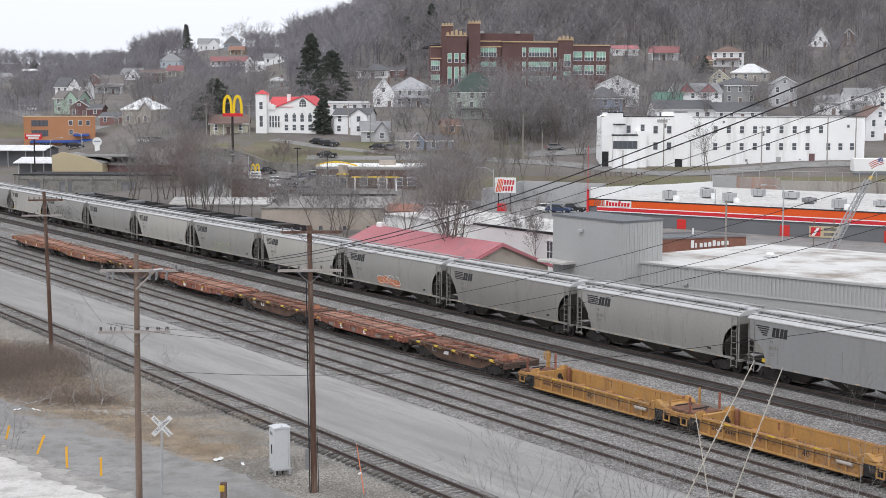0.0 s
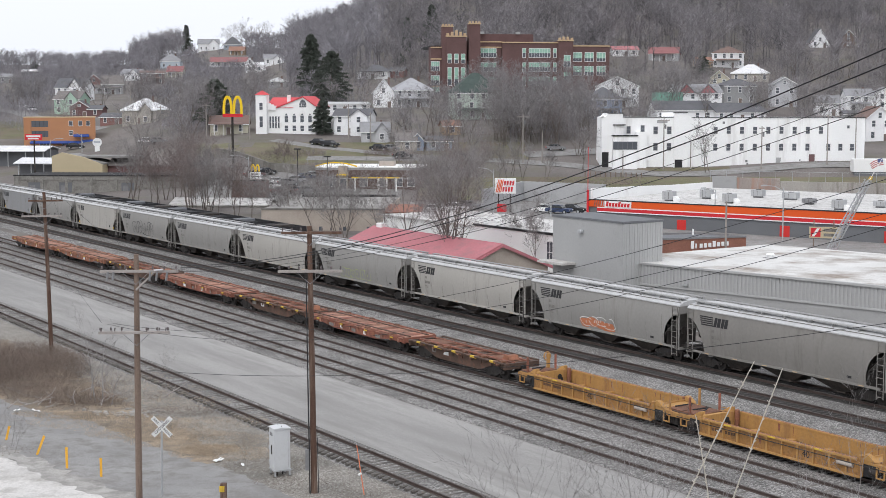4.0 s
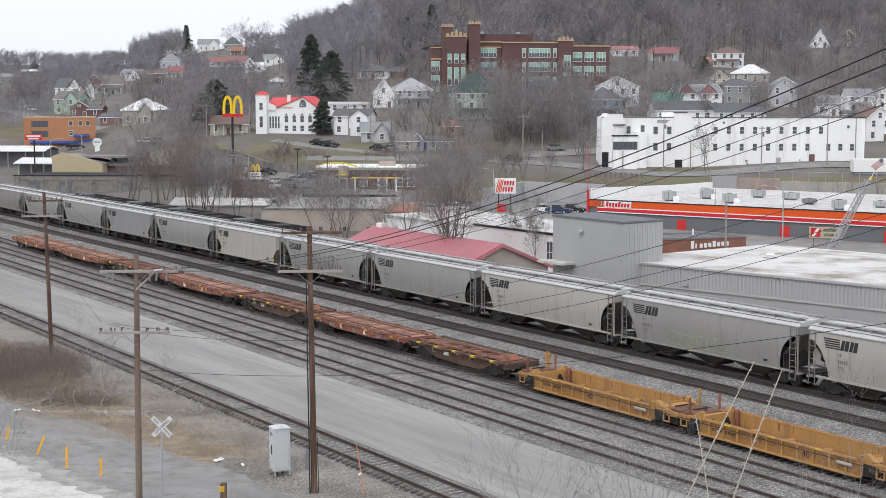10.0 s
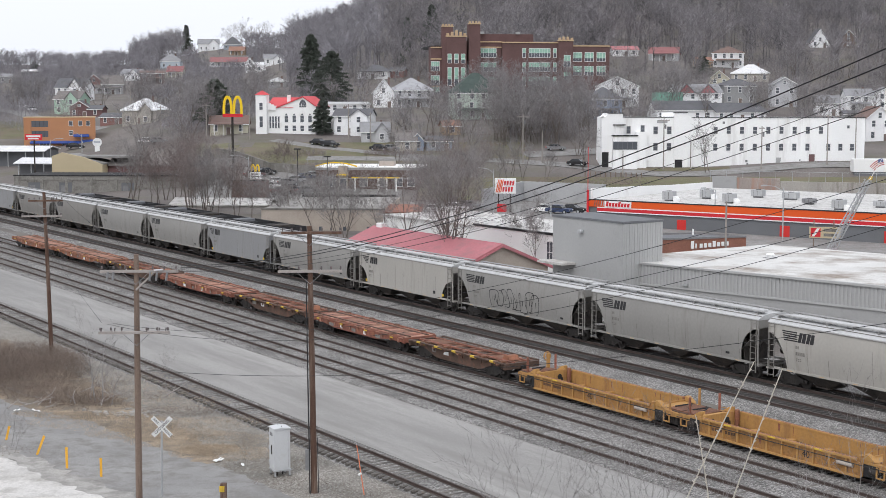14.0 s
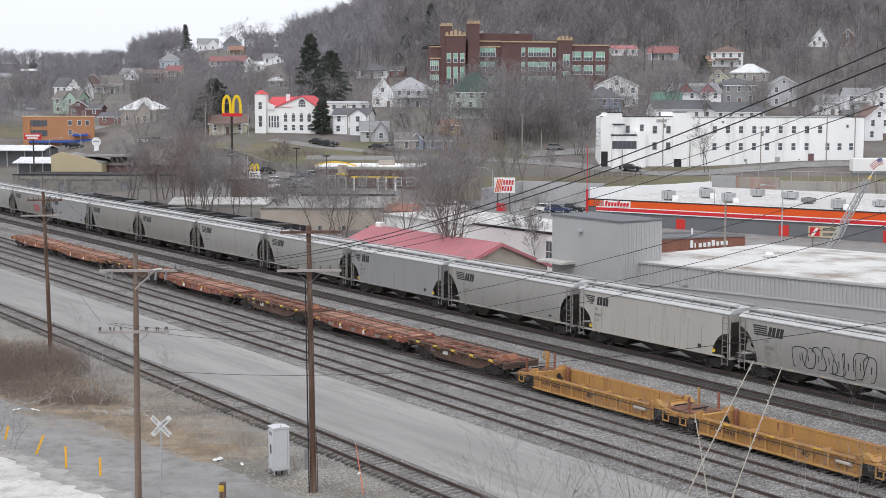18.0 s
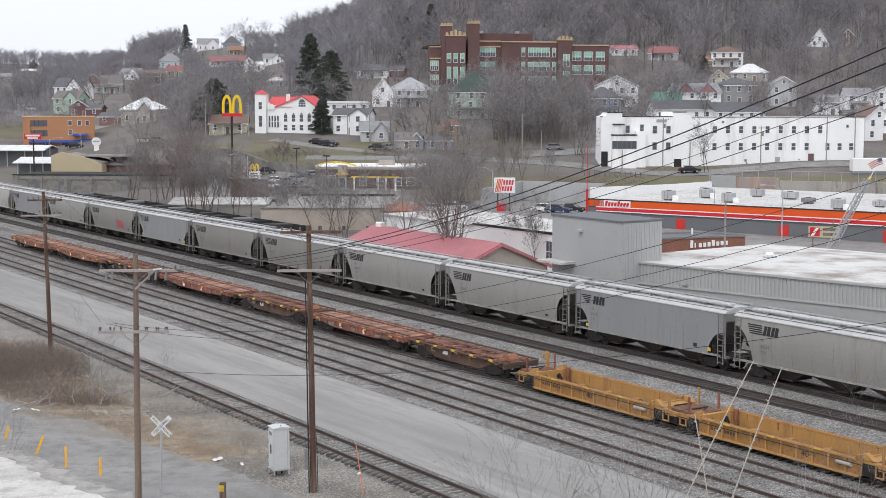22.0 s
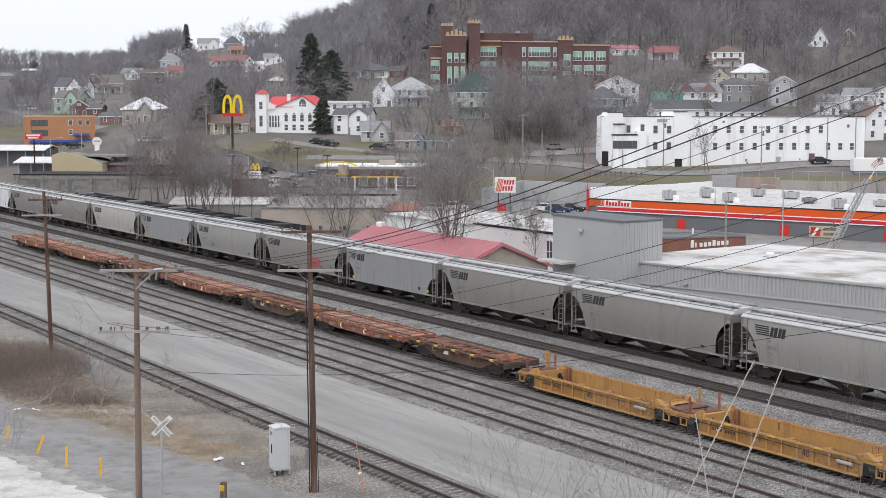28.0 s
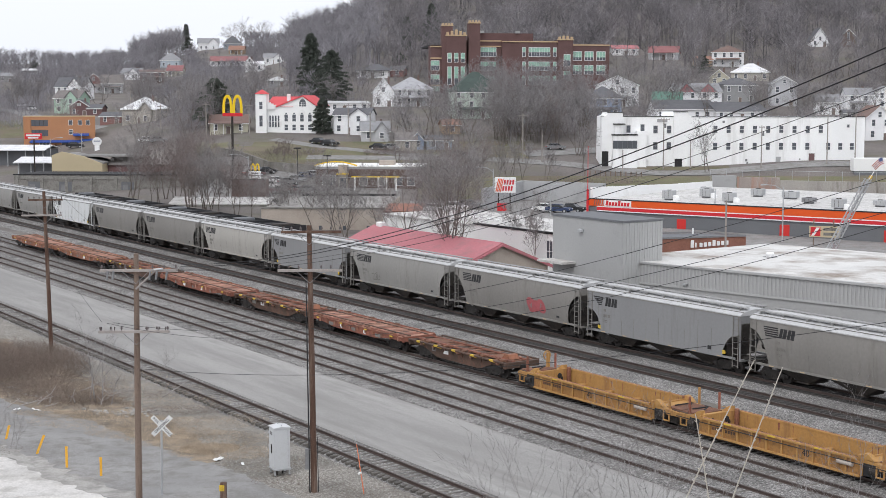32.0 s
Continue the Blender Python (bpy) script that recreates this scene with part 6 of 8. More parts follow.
    for x, y, w, d, h, lab in ((-112, 356, 14, 10, 4.6, "open steel shed with white metal roof"), (-97.5, 330, 9.5, 9, 4.4, "small shed with ribbed white roof")):
        q = thing("shed", pose(x, y, terrain(x, y), 0, 0, -5), lab, "shed")
        block(q, "wall", 0, 1.5, -2, w, d, h - 0.4, "wall_charcoal")
        part("roof", Build().prism([(-1.0, h - 0.6), (d / 2, h + 0.5), (d + 0.5, h - 0.4), (d + 0.5, h - 0.2), (d / 2, h + 0.7), (-1.0, h - 0.4)], "x", -0.5, w + 0.5), "roof_whitemetal", q)
        for i in range(4):
            block(q, "post", 0.2 + i * (w - 0.6) / 3, 0, -1.5, 0.4 + i * (w - 0.6) / 3, 0.2, h - 0.6, "galvanised")
    sg = thing("roadside_sign", pose(-91.0, 325, terrain(-91, 325)), "red roadside sign with white lettering bars on one post", "pole sign")
    part("post", Build().tube((-1.0, 0, -0.6), (-1.0, 0, 9.3), 0.18, 0.16, 8), "underframe", sg)
    part("board", Build().box(-3.0, -0.25, 9.3, 0.8, 0.25, 10.6, 0.05), "stripe_red", sg)
    part("writing_bar", Build().box(-2.7, -0.27, 9.95, 0.5, -0.252, 10.35), "sign_white", sg)
    part("writing_bar", Build().box(-2.3, -0.27, 9.45, 0.1, -0.252, 9.75), "sign_white", sg)
    ov = thing("oval_sign", pose(-86.2, 360, terrain(-86.2, 360)), "white oval roadside sign with pale lettering bars", "pole sign")
    part("post", Build().box(-0.6, -0.2, -0.5, 0.6, 0.2, 1.2), "white_paint", ov)
    part("board", Build().prism([(1.15 * math.cos(a * math.pi / 10), 2.2 + 1.1 * math.sin(a * math.pi / 10)) for a in range(20)], "y", -0.15, 0.15), "sign_white", ov)
    part("writing_bar", Build().box(-0.8, -0.17, 2.15, 0.8, -0.152, 2.45), "wall_bluegrey", ov)
    bs = thing("board_sign", pose(51.2, 193, terrain(51.2, 193), 0, 0, -20), "cream notice board with red and white panel on posts", "sign board")
    for x in (-1.3, 1.3):
        part("post", Build().box(x - 0.07, 0.05, -0.5, x + 0.07, 0.2, 3.6), "pole_grey", bs)
    part("board", Build().box(-1.9, -0.06, 1.2, 2.2, 0.06, 2.7, 0.02), "tan_stucco", bs)
    part("red_panel", Build().prism([(-1.7, 1.35), (-0.4, 1.35), (-0.4, 2.55), (-1.7, 2.55)], "y", -0.08, -0.06), "stripe_red", bs)
    part("white_flash", Build().prism([(-1.6, 1.4), (-1.2, 1.4), (-0.5, 2.5), (-0.9, 2.5)], "y", -0.1, -0.08), "sign_white", bs)
    for k in range(2):
        part("writing_bar", Build().box(0.0, -0.075, 1.45 + k * 0.65, 1.9, -0.06, 1.85 + k * 0.65), "old_concrete", bs)
    w = thing("white_building", pose(-48.5, 256, -2.3, 0, 0, -3), "low white building with patched pale roof", "building")
    block(w, "wall", 0, 0, -1, 17.5, 9, 1.9, "concrete")
    part("roof", Build().prism([(-0.3, 1.8), (4.5, 2.7), (9.3, 1.8), (9.3, 2.0), (4.5, 2.95), (-0.3, 2.0)], "x", -0.3, 17.8), "flat_roof_white", w)
    w = thing("brick_building", pose(-39.6, 270.2, -0.5, 0, 0, -3), "small dull red-brick building with flat roof", "building")
    block(w, "wall", 0, 0, -1, 6.2, 5, 3.6, "wall_darkbrick")
    block(w, "coping", -0.1, -0.1, 3.6, 6.3, 0.3, 3.75, "tar_black")
    block(w, "roof", 0.2, 0.3, 3.3, 6.0, 4.8, 3.5, "asphalt")
    # parked black low wagons on the far siding
    for i in range(8):
        c = thing("gondola_wagon", along(-221 + i * 9.2, 79.5, -0.75), "low black open wagon on the far siding", "wagon", "black wagons")
        block(c, "floor", -4.4, -1.4, 3.5, 4.4, 1.4, 3.7, "tar_black")
        for o in (-1, 1):
            block(c, "side", -4.4, o * 1.45 - 0.05, 3.3, 4.4, o * 1.45 + 0.05, 3.95, "tar_black")
            block(c, "end", o * 4.4 - 0.05, -1.4, 3.3, o * 4.4 + 0.05, 1.4, 4.0, "tar_black")
        block(c, "load", -3.9 + (i * 5 % 4) * 1.3, -1.2, 3.7, -2.6 + (i * 5 % 4) * 1.5, 1.2, 4.02, "underframe" if i % 2 else "wall_charcoal", 0.1)
        block(c, "underframe", -4.2, -1.2, -0.6, 4.2, 1.2, 3.5, "tar_black")


def walls_and_roads():
    # retaining walls
    def wall(name, pts, h, material, label, t=0.5):
        b = Build()
        for (xa, ya), (xb, yb) in zip(pts, pts[1:]):
            ln = math.hypot(xb - xa, yb - ya)
            n = max(1, int(ln / 3))
            for i in range(n):
                x0, y0 = xa + (xb - xa) * i / n, ya + (yb - ya) * i / n
                x1, y1 = xa + (xb - xa) * (i + 1) / n, ya + (yb - ya) * (i + 1) / n
                nx, ny = -(y1 - y0) / (ln / n) * t, (x1 - x0) / (ln / n) * t
                za, zb = terrain(x0, y0) - 1, terrain(x1, y1) - 1
                b.add([(x0, y0, za), (x1, y1, zb), (x1 + nx, y1 + ny, zb), (x0 + nx, y0 + ny, za), (x0, y0, za + 1 + h), (x1, y1, zb + 1 + h), (x1 + nx, y1 + ny, zb + 1 + h), (x0 + nx, y0 + ny, za + 1 + h)],
                      [(0, 1, 5, 4), (1, 2, 6, 5), (2, 3, 7, 6), (3, 0, 4, 7), (4, 5, 6, 7)])
        return solid(name, b, material, label, "wall", kind="structure")
    wall("wall_retaining", [(-50.5, 321), (-45.1, 316), (-40.5, 309.5), (-36.9, 304.5), (-32.6, 303), (-27.4, 301), (-20, 299.5)], 1.9, "old_concrete", "stained grey concrete retaining wall")
    wall("wall_yard", [(7.1, 250), (15, 268), (29.5, 262)], 3.6, "pale_panel", "plain pale grey wall behind the store's car park")
    wall("wall_slope", [(50, 268), (54.4, 266.9)], 4.6, "panel_grey", "grey concrete end of the retaining wall")
    wall("wall_slope", [(54.5, 266.9), (62, 265)], 4.4, "rust_concrete", "rust-stained concrete retaining wall")
    wall("wall_slope", [(62.1, 265), (70, 263), (92, 257.5)], 3.9, "streaked_concrete", "streaked pale concrete retaining wall below the grass bank")
    # roads
    def road(name, pts, w, material, label, lift=0.09):
        b, prev = Build(), None
        for i in range(len(pts) - 1):
            (xa, ya), (xb, yb) = pts[i], pts[i + 1]
            ln = math.hypot(xb - xa, yb - ya)
            n = max(1, int(ln / 2))
            for k in range(n + (i == len(pts) - 2)):
                x, y = xa + (xb - xa) * k / n, ya + (yb - ya) * k / n
                nx, ny = -(yb - ya) / ln * w / 2, (xb - xa) / ln * w / 2
                j = len(b.v)
                for e in (-1, -0.5, 0, 0.5, 1):
                    b.v.append((x + nx * e, y + ny * e, terrain(x + nx * e, y + ny * e) + lift))
                if prev is not None:
                    b.f += [(prev + e, j + e, j + e + 1, prev + e + 1) for e in range(4)]
                prev = j
        return solid(name, b, material, label, "road", kind="structure")
    road("road_street", [(-30, 318), (8, 316.5), (13, 315), (26, 311), (36, 305.5), (45, 301.7), (52, 301.7), (60, 303.3), (75, 305.2), (95, 305.6), (130, 305.6)], 4.6, "asphalt", "grey street below the white factory")
    road("road_hill", [(-40, 341), (-29, 332), (-18, 326), (-10, 322), (2, 318)], 3.4, "asphalt", "hillside lane")
    road("road_far", [(-150, 470), (-133, 450), (-122, 432), (-108, 415), (-95, 402)], 6.0, "asphalt", "road climbing past the houses")
    road("road_lot", [(18, 322), (33, 326), (45, 330)], 7, "asphalt", "grey parking area beside the factory")
    sheet("car_park", "asphalt", lambda x, y: -48 < x < -8 and 270 < y < 299 + max(0, (-27 - x) * 0.7), 2.0, 0.06, "worn grey asphalt car park", "car park", box=(-60, 260, 0, 312))
    sheet("car_park", "asphalt", lambda x, y: COSE * x + SINE * y > 128 and y < 266 and -6 < x < (33 - (y - 240) * 0.1 if y > 225 else 75) and COSE * x + SINE * y < 165, 2.0, 0.06, "worn grey asphalt car park", "car park", box=(-20, 160, 80, 275))
    sheet("grass", "grass_dull", lambda x, y: (-44 < x < 20 and 317 < y < 337) or (-60 < x < -5 and 302 + max(0, (-27 - x) * 0.75) < y < 318 + max(0, (-20 - x) * 0.6)) or (-4 < x < 110 and 270 < y < 300) or (37 < x < 62 and 303.5 < y < 308) or (-135 < x < -112 and 395 < y < 425),
          3.0, 0.04, "dull winter grass bank", "grass", box=(-140, 266, 115, 430))
    # foreground: access road, concrete lot, dry verge, all with ragged edges
    def strip(name, rows, material, label, category, lift, seed, ragged=0.22):
        b, rnd = Build(), random.Random(seed)
        s, n = rows[0][0], 7
        while s <= rows[-1][0]:
            a = ramp(s, [(r[0], r[1]) for r in rows]) + rnd.uniform(-ragged, ragged)
            c = ramp(s, [(r[0], r[2]) for r in rows]) + rnd.uniform(-ragged, ragged)
            k = len(b.v)
            for i in range(n):
                x, y = spot(s, a + (c - a) * i / (n - 1))
                b.v.append((x, y, terrain(x, y) + lift - (0.02 if i in (0, n - 1) else 0)))
            if k:
                b.f += [(k - n + i, k + i, k + i + 1, k - n + i + 1) for i in range(n - 1)]
            s += 0.5
        return solid(name, b, material, label, category, kind="structure")
    strip("gravel_verge", [(-170, 22.0, 35.35), (-100, 23.0, 35.35), (-80, 27.0, 35.35), (-70, 28.6, 35.35), (-62, 29.4, 35.35), (-30, 30, 35.35)], "gravel_verge", "loose grey-brown gravel beside the near track", "gravel", 0.012, 1, 0.05)
    strip("verge", [(-150, 22, 33.6), (-100, 23.5, 33.4), (-90, 24.2, 33.2), (-80, 26.2, 32.6), (-74, 28.0, 32.2), (-67, 29.4, 30.6)], "dry_grass", "flattened straw-coloured dry grass", "grass", 0.02, 2, 0.45)
    strip("road_access", [(-96, 17, 23.8), (-88, 18, 25.6), (-80, 19.0, 28.6), (-74, 20, 29.4), (-68, 21, 30.2), (-62, 22, 30.6), (-56, 22.5, 31.0), (-40, 23, 31.5)], "asphalt",
          "cracked grey access road beside the track", "road", 0.03, 3)
    strip("pavement_edge", [(-92, 19.6, 21.0), (-80, 20, 21.4), (-75, 20.8, 22.3), (-68, 21.8, 23.5), (-63, 22.8, 24.4), (-52, 23.4, 25.0)], "lot_edge", "sandy crumbled edge of the concrete lot", "pavement", 0.038, 6, 0.4)
    strip("pavement_lot", [(-92, 5, 20.3), (-80, 5, 20.6), (-75, 5, 21.4), (-68, 5, 22.4), (-63, 5, 23.4), (-52, 5, 24.0)], "concrete", "pale worn concrete lot", "pavement", 0.045, 4, 0.15)


# ---- trees ----
def twig_tree(rnd, height, spread=0.7, counts=(10, 7, 5, 3), r0=None, min_r=0.012, clear=0.25):
    """A bare tree: trunk and limbs as tapered bars, the finer twigs as thin triangles."""
    b, fine = Build(), []
    r0 = r0 or height * 0.011

    def grow(p, w, length, r, level):
        n = (6, 4, 3, 2, 1)[level]
        pts, q, v = [p], p, w
        for i in range(n):
            v = (v + Vector((rnd.gauss(0, 1), rnd.gauss(0, 1), 0.35 if level else 0.2)) * (0.07 + 0.04 * level)).normalized()
            q = q + v * length / n
            pts.append(q)
        for i in range(n):
            ra, rb = r * (1 - 0.85 * i / n), r * (1 - 0.85 * (i + 1) / n)
            if level < 2:
                b.tube(pts[i], pts[i + 1], ra, rb, 6 if level == 0 else 4)
            else:
                d = (pts[i + 1] - pts[i])
                side = d.cross(Vector((rnd.gauss(0, 1), rnd.gauss(0, 1), rnd.gauss(0, 1)))).normalized() * max(ra, min_r)
                fine.append((pts[i] - side, pts[i] + side, pts[i + 1] + d * 0.25))
        if level < len(counts):
            for k in range(counts[level]):
                t = (clear + (1 - clear) * (k + rnd.random()) / counts[level]) if level == 0 else rnd.uniform(0.2, 1.0)
                f = min(n - 1e-6, t * n)
                a, c = pts[int(f)], pts[int(f) + 1]
                at, d = a.lerp(c, f - int(f)), (c - a).normalized()
                side = d.cross(Vector((rnd.gauss(0, 1), rnd.gauss(0, 1), rnd.gauss(0, 1)))).normalized()
                v = (d + side * spread * rnd.uniform(0.7, 1.4) + Vector((0, 0, 0.15))).normalized()
                ln = length * (0.62 - 0.3 * t) * rnd.uniform(0.75, 1.25) if level == 0 else length * rnd.uniform(0.35, 0.6)
                grow(at, v, ln, r * (1 - 0.8 * t) * 0.55, level + 1)

    grow(Vector((0, 0, -0.4)), Vector((0, 0, 1)), height, r0, 0)
    return b, [tuple(map(tuple, t)) for t in fine]


def bare_tree(name, x, y, seed, height, spread, mat="twigs", label="bare grey-brown winter tree", group="bare trees", trunks=1, r0=None, counts=(10, 7, 5, 3), min_r=0.014, z=None, clear=0.25):
    rnd = random.Random(seed)
    t = thing(name, pose(x, y, terrain(x, y) if z is None else z, 0, 0, rnd.uniform(0, 360)), label, "tree", group)
    fine = []
    for k in range(trunks):
        bb, ff = twig_tree(rnd, height * rnd.uniform(0.8, 1.0), spread, counts, r0, min_r, clear)
        dx, dy = (rnd.uniform(-0.9, 0.9), rnd.uniform(-0.9, 0.9)) if trunks > 1 else (0, 0)
        lean = 16 if trunks > 1 else 2
        tilt = pose(dx, dy, 0, rnd.uniform(-lean, lean), rnd.uniform(-lean, lean), 0)
        bb.v = [tuple(tilt @ Vector(v)) for v in bb.v]
        part("trunk", bb, "bark", t)
        fine += [tuple(tuple(tilt @ Vector(p)) for p in f) for f in ff]
    part("crown", triangles("crown", np.array(fine), mat), mat, t)
    return t


def forest():
    """The bare woods that cover the hill, with a few dark conifers among them."""
    rnd = random.Random(5)
    protos = []
    for k in range(9):
        tr_ = []

        def blade(p, v, width):
            side = np.cross(v, [rnd.gauss(0, 1), rnd.gauss(0, 1), 0.2])
            side = side / (np.linalg.norm(side) + 1e-9) * width
            tr_.append((p - side, p + side, p + v))

        fork = rnd.uniform(0.3, 0.45)
        lean = np.array([rnd.gauss(0, 0.02), rnd.gauss(0, 0.02), 1.0])
        for turn in (0.0, 1.57):
            side = np.array([math.cos(turn), math.sin(turn), 0]) * 0.016
            tr_.append((-side, side, lean * 0.82))
        for i in range(9):
            a = rnd.uniform(0, 6.28)
            p = lean * rnd.uniform(fork - 0.1, 0.75)
            out_ = rnd.uniform(0.1, 0.36) * (1.2 - 0.6 * p[2])
            v = np.array([math.cos(a) * out_, math.sin(a) * out_, rnd.uniform(0.16, 0.36) * (1.3 - 0.8 * p[2])])
            blade(p, v, 0.008)
            for _ in range(6):
                q = p + v * rnd.uniform(0.25, 0.95)
                w = v * 0.25 + np.array([rnd.gauss(0, 0.07), rnd.gauss(0, 0.07), rnd.uniform(0.0, 0.1)])
                blade(q, w, 0.0042)
                for _ in range(5):
                    blade(q + w * rnd.uniform(0.25, 0.9), w * 0.4 + np.array([rnd.gauss(0, 0.034), rnd.gauss(0, 0.034), rnd.uniform(-0.02, 0.055)]), 0.0024)
        protos.append(np.array(tr_))
    out = []

    def clear(x, y):
        for hx, hy, w, d in HOUSES:
            if abs(x - hx) < w * 0.6 + 1.5 and -6 < y - hy < d + 2:
                return False
            if (-170 if hx < -50 or hx > 120 else -60) < y - hy <= -6 and abs(x * hy / y - hx) < w * 0.6 and rnd.random() < 0.95:
                return False
        if -10 < x < 60 and 395 < y < 455 and not (y < 418 and rnd.random() < 0.12):
            return False
        if -50 < x < -15 and 335 < y < 368:
            return False
        if 28 < x < 95 and 300 < y < 330:
            return False
        return not (-115 < x < -82 and 355 < y < 398)

    n = 0
    while n < 4380:
        y = 335 + 620 * rnd.random() ** 1.25
        x = rnd.uniform(-0.36, 0.36) * y
        q = y - 62 * (1 - smooth(-112, -45, x))
        if q < 318 or not clear(x, y):
            continue
        if q < 455 and rnd.random() < 0.72:
            continue
        if n > 4000 and x > -55:
            continue
        h = (rnd.uniform(10.5, 18) if x > -0.106 * y else rnd.uniform(7.5, 11.5)) if q > 455 else rnd.uniform(6, 10)
        if -0.212 < x / y < -0.18 and y > 700:
            h *= 1.6
        elif -0.18 < x / y < -0.138 and y > 700:
            h *= 0.6
        a = rnd.uniform(0, 6.28)
        c, s = math.cos(a), math.sin(a)
        wide = h * rnd.uniform(0.75, 1.1)
        m = np.array([[c * wide, -s * wide, 0], [s * wide, c * wide, 0], [0, 0, h]])
        out.append(protos[rnd.randrange(9)] @ m.T + np.array([x, y, terrain(x, y) - 0.3]))
        n += 1
    # saplings and brush between the trunks
    clumps, brush = [], []
    for k in range(8):
        dice = np.random.default_rng(90 + k)
        p = np.stack([dice.normal(0, 1.2, 24), dice.normal(0, 1.2, 24), dice.uniform(-0.2, 1.6, 24)], 1)
        v = np.stack([dice.normal(0, 0.6, 24), dice.normal(0, 0.6, 24), dice.uniform(0.8, 2.6, 24)], 1)
        side = np.cross(v, dice.normal(0, 1, (24, 3)))
        side = side / np.linalg.norm(side, axis=1, keepdims=True) * dice.uniform(0.02, 0.05, (24, 1))
        clumps.append(np.stack([p - side, p + side, p + v], 1))
    while len(brush) < 10500:
        y = 345 + 505 * rnd.random() ** 1.2
        x = rnd.uniform(-0.34, 0.34) * y
        if y - 62 * (1 - smooth(-112, -45, x)) < 345 or not clear(x, y):
            continue
        brush.append(clumps[rnd.randrange(8)] + np.array([x, y, terrain(x, y)]))
    out += brush
    # Split at x = -22: the western woods carry haze in their colour.
    for name, mat, keep, label in (("hill_woods", "wood_hill", lambda x: x > -22, "bare grey-brown winter woods covering the hill"), ("far_woods", "wood_far_hazed", lambda x: x <= -22, "distant woods along the ridge, coloured paler for haze")):
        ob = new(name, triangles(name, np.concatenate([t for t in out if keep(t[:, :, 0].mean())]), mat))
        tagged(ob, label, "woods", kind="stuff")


def conifer(x, y, h, w, seed, label="broad dark green conifer on the hillside"):
    """An evergreen: a trunk and tiers of drooping boughs, each a spray of needles, with gaps between them."""
    t = thing("conifer", pose(x, y, terrain(x, y)), label, "tree", "conifers")
    part("trunk", Build().tube((0, 0, -0.5), (0, 0, h * 0.97), h * 0.016, 0.03, 7), "bark", t)
    dice = np.random.default_rng(seed)
    full, boughs, each = 0.62 if w / h > 0.45 else 0.7, int(70 + 5 * h), 85
    i = np.arange(boughs)
    u_ = 0.06 + 0.94 * ((i + dice.random(boughs)) / boughs) ** 0.9
    a = i * 2.4 + dice.normal(0, 0.4, boughs)
    reach = w / 2 * np.minimum(1.0, (1.02 - u_) ** full * 1.35) * dice.uniform(0.6, 1.22, boughs) + 0.15
    reach = np.where(u_ < 0.2, reach * (0.7 + 1.5 * u_), reach)
    ax = np.stack([np.cos(a), np.sin(a), dice.uniform(-0.35, 0.12, boughs)], 1)
    sd_ = np.stack([-np.sin(a), np.cos(a), 0 * a], 1)
    base = np.stack([0 * a, 0 * a, h * u_], 1)
    ax, sd_, base, reach = (np.repeat(q, each, 0) for q in (ax, sd_, base, reach))
    n = boughs * each
    col = lambda q: q.reshape(-1, 1)
    f = dice.random(n) ** 0.6
    p = base + ax * col(reach * f) + sd_ * col(dice.normal(0, 0.14, n) * reach * (1.15 - f))
    p[:, 2] += dice.normal(0, 0.0105 * h, n)
    v = ax * col(dice.uniform(0.2, 0.6, n)) + sd_ * col(dice.normal(0, 0.3, n))
    v[:, 2] += dice.uniform(-0.35, 0.3, n)
    v *= 0.35 + 0.03 * h
    s = np.cross(v, dice.normal(0, 1, (n, 3)))
    s = s / (np.linalg.norm(s, axis=1, keepdims=True) + 1e-6) * dice.uniform(0.09, 0.2, (n, 1))
    tri = np.stack([p - s, p + s, p + v], 1)
    part("crown", triangles("crown", tri, "needles"), "needles", t)


def scrub(name, places, material, label, seed, blades, h, thick=1.0):
    rnd = random.Random(seed)
    tri = []
    for x0, y0, rx, ry in places:
        for _ in range(blades):
            a, r = rnd.uniform(0, 6.28), math.sqrt(rnd.random())
            x, y = x0 + rx * r * math.cos(a), y0 + ry * r * math.sin(a)
            z = terrain(x, y) + rnd.random() ** 1.5 * h * 0.7 * (1 - 0.5 * r)
            v = np.array([rnd.gauss(0, 0.45), rnd.gauss(0, 0.45), rnd.uniform(0.1, 1)]) * h * rnd.uniform(0.25, 0.6)
            s = np.cross(v, [rnd.gauss(0, 1), rnd.gauss(0, 1), 0.1])
            s = s / (np.linalg.norm(s) + 1e-6) * rnd.uniform(0.004, 0.011) * thick
            p = np.array([x, y, z])
            tri.append((p - s, p + s, p + v))
    ob = new(name, triangles(name, np.array(tri), material))
    return tagged(ob, label, "undergrowth", kind="stuff")


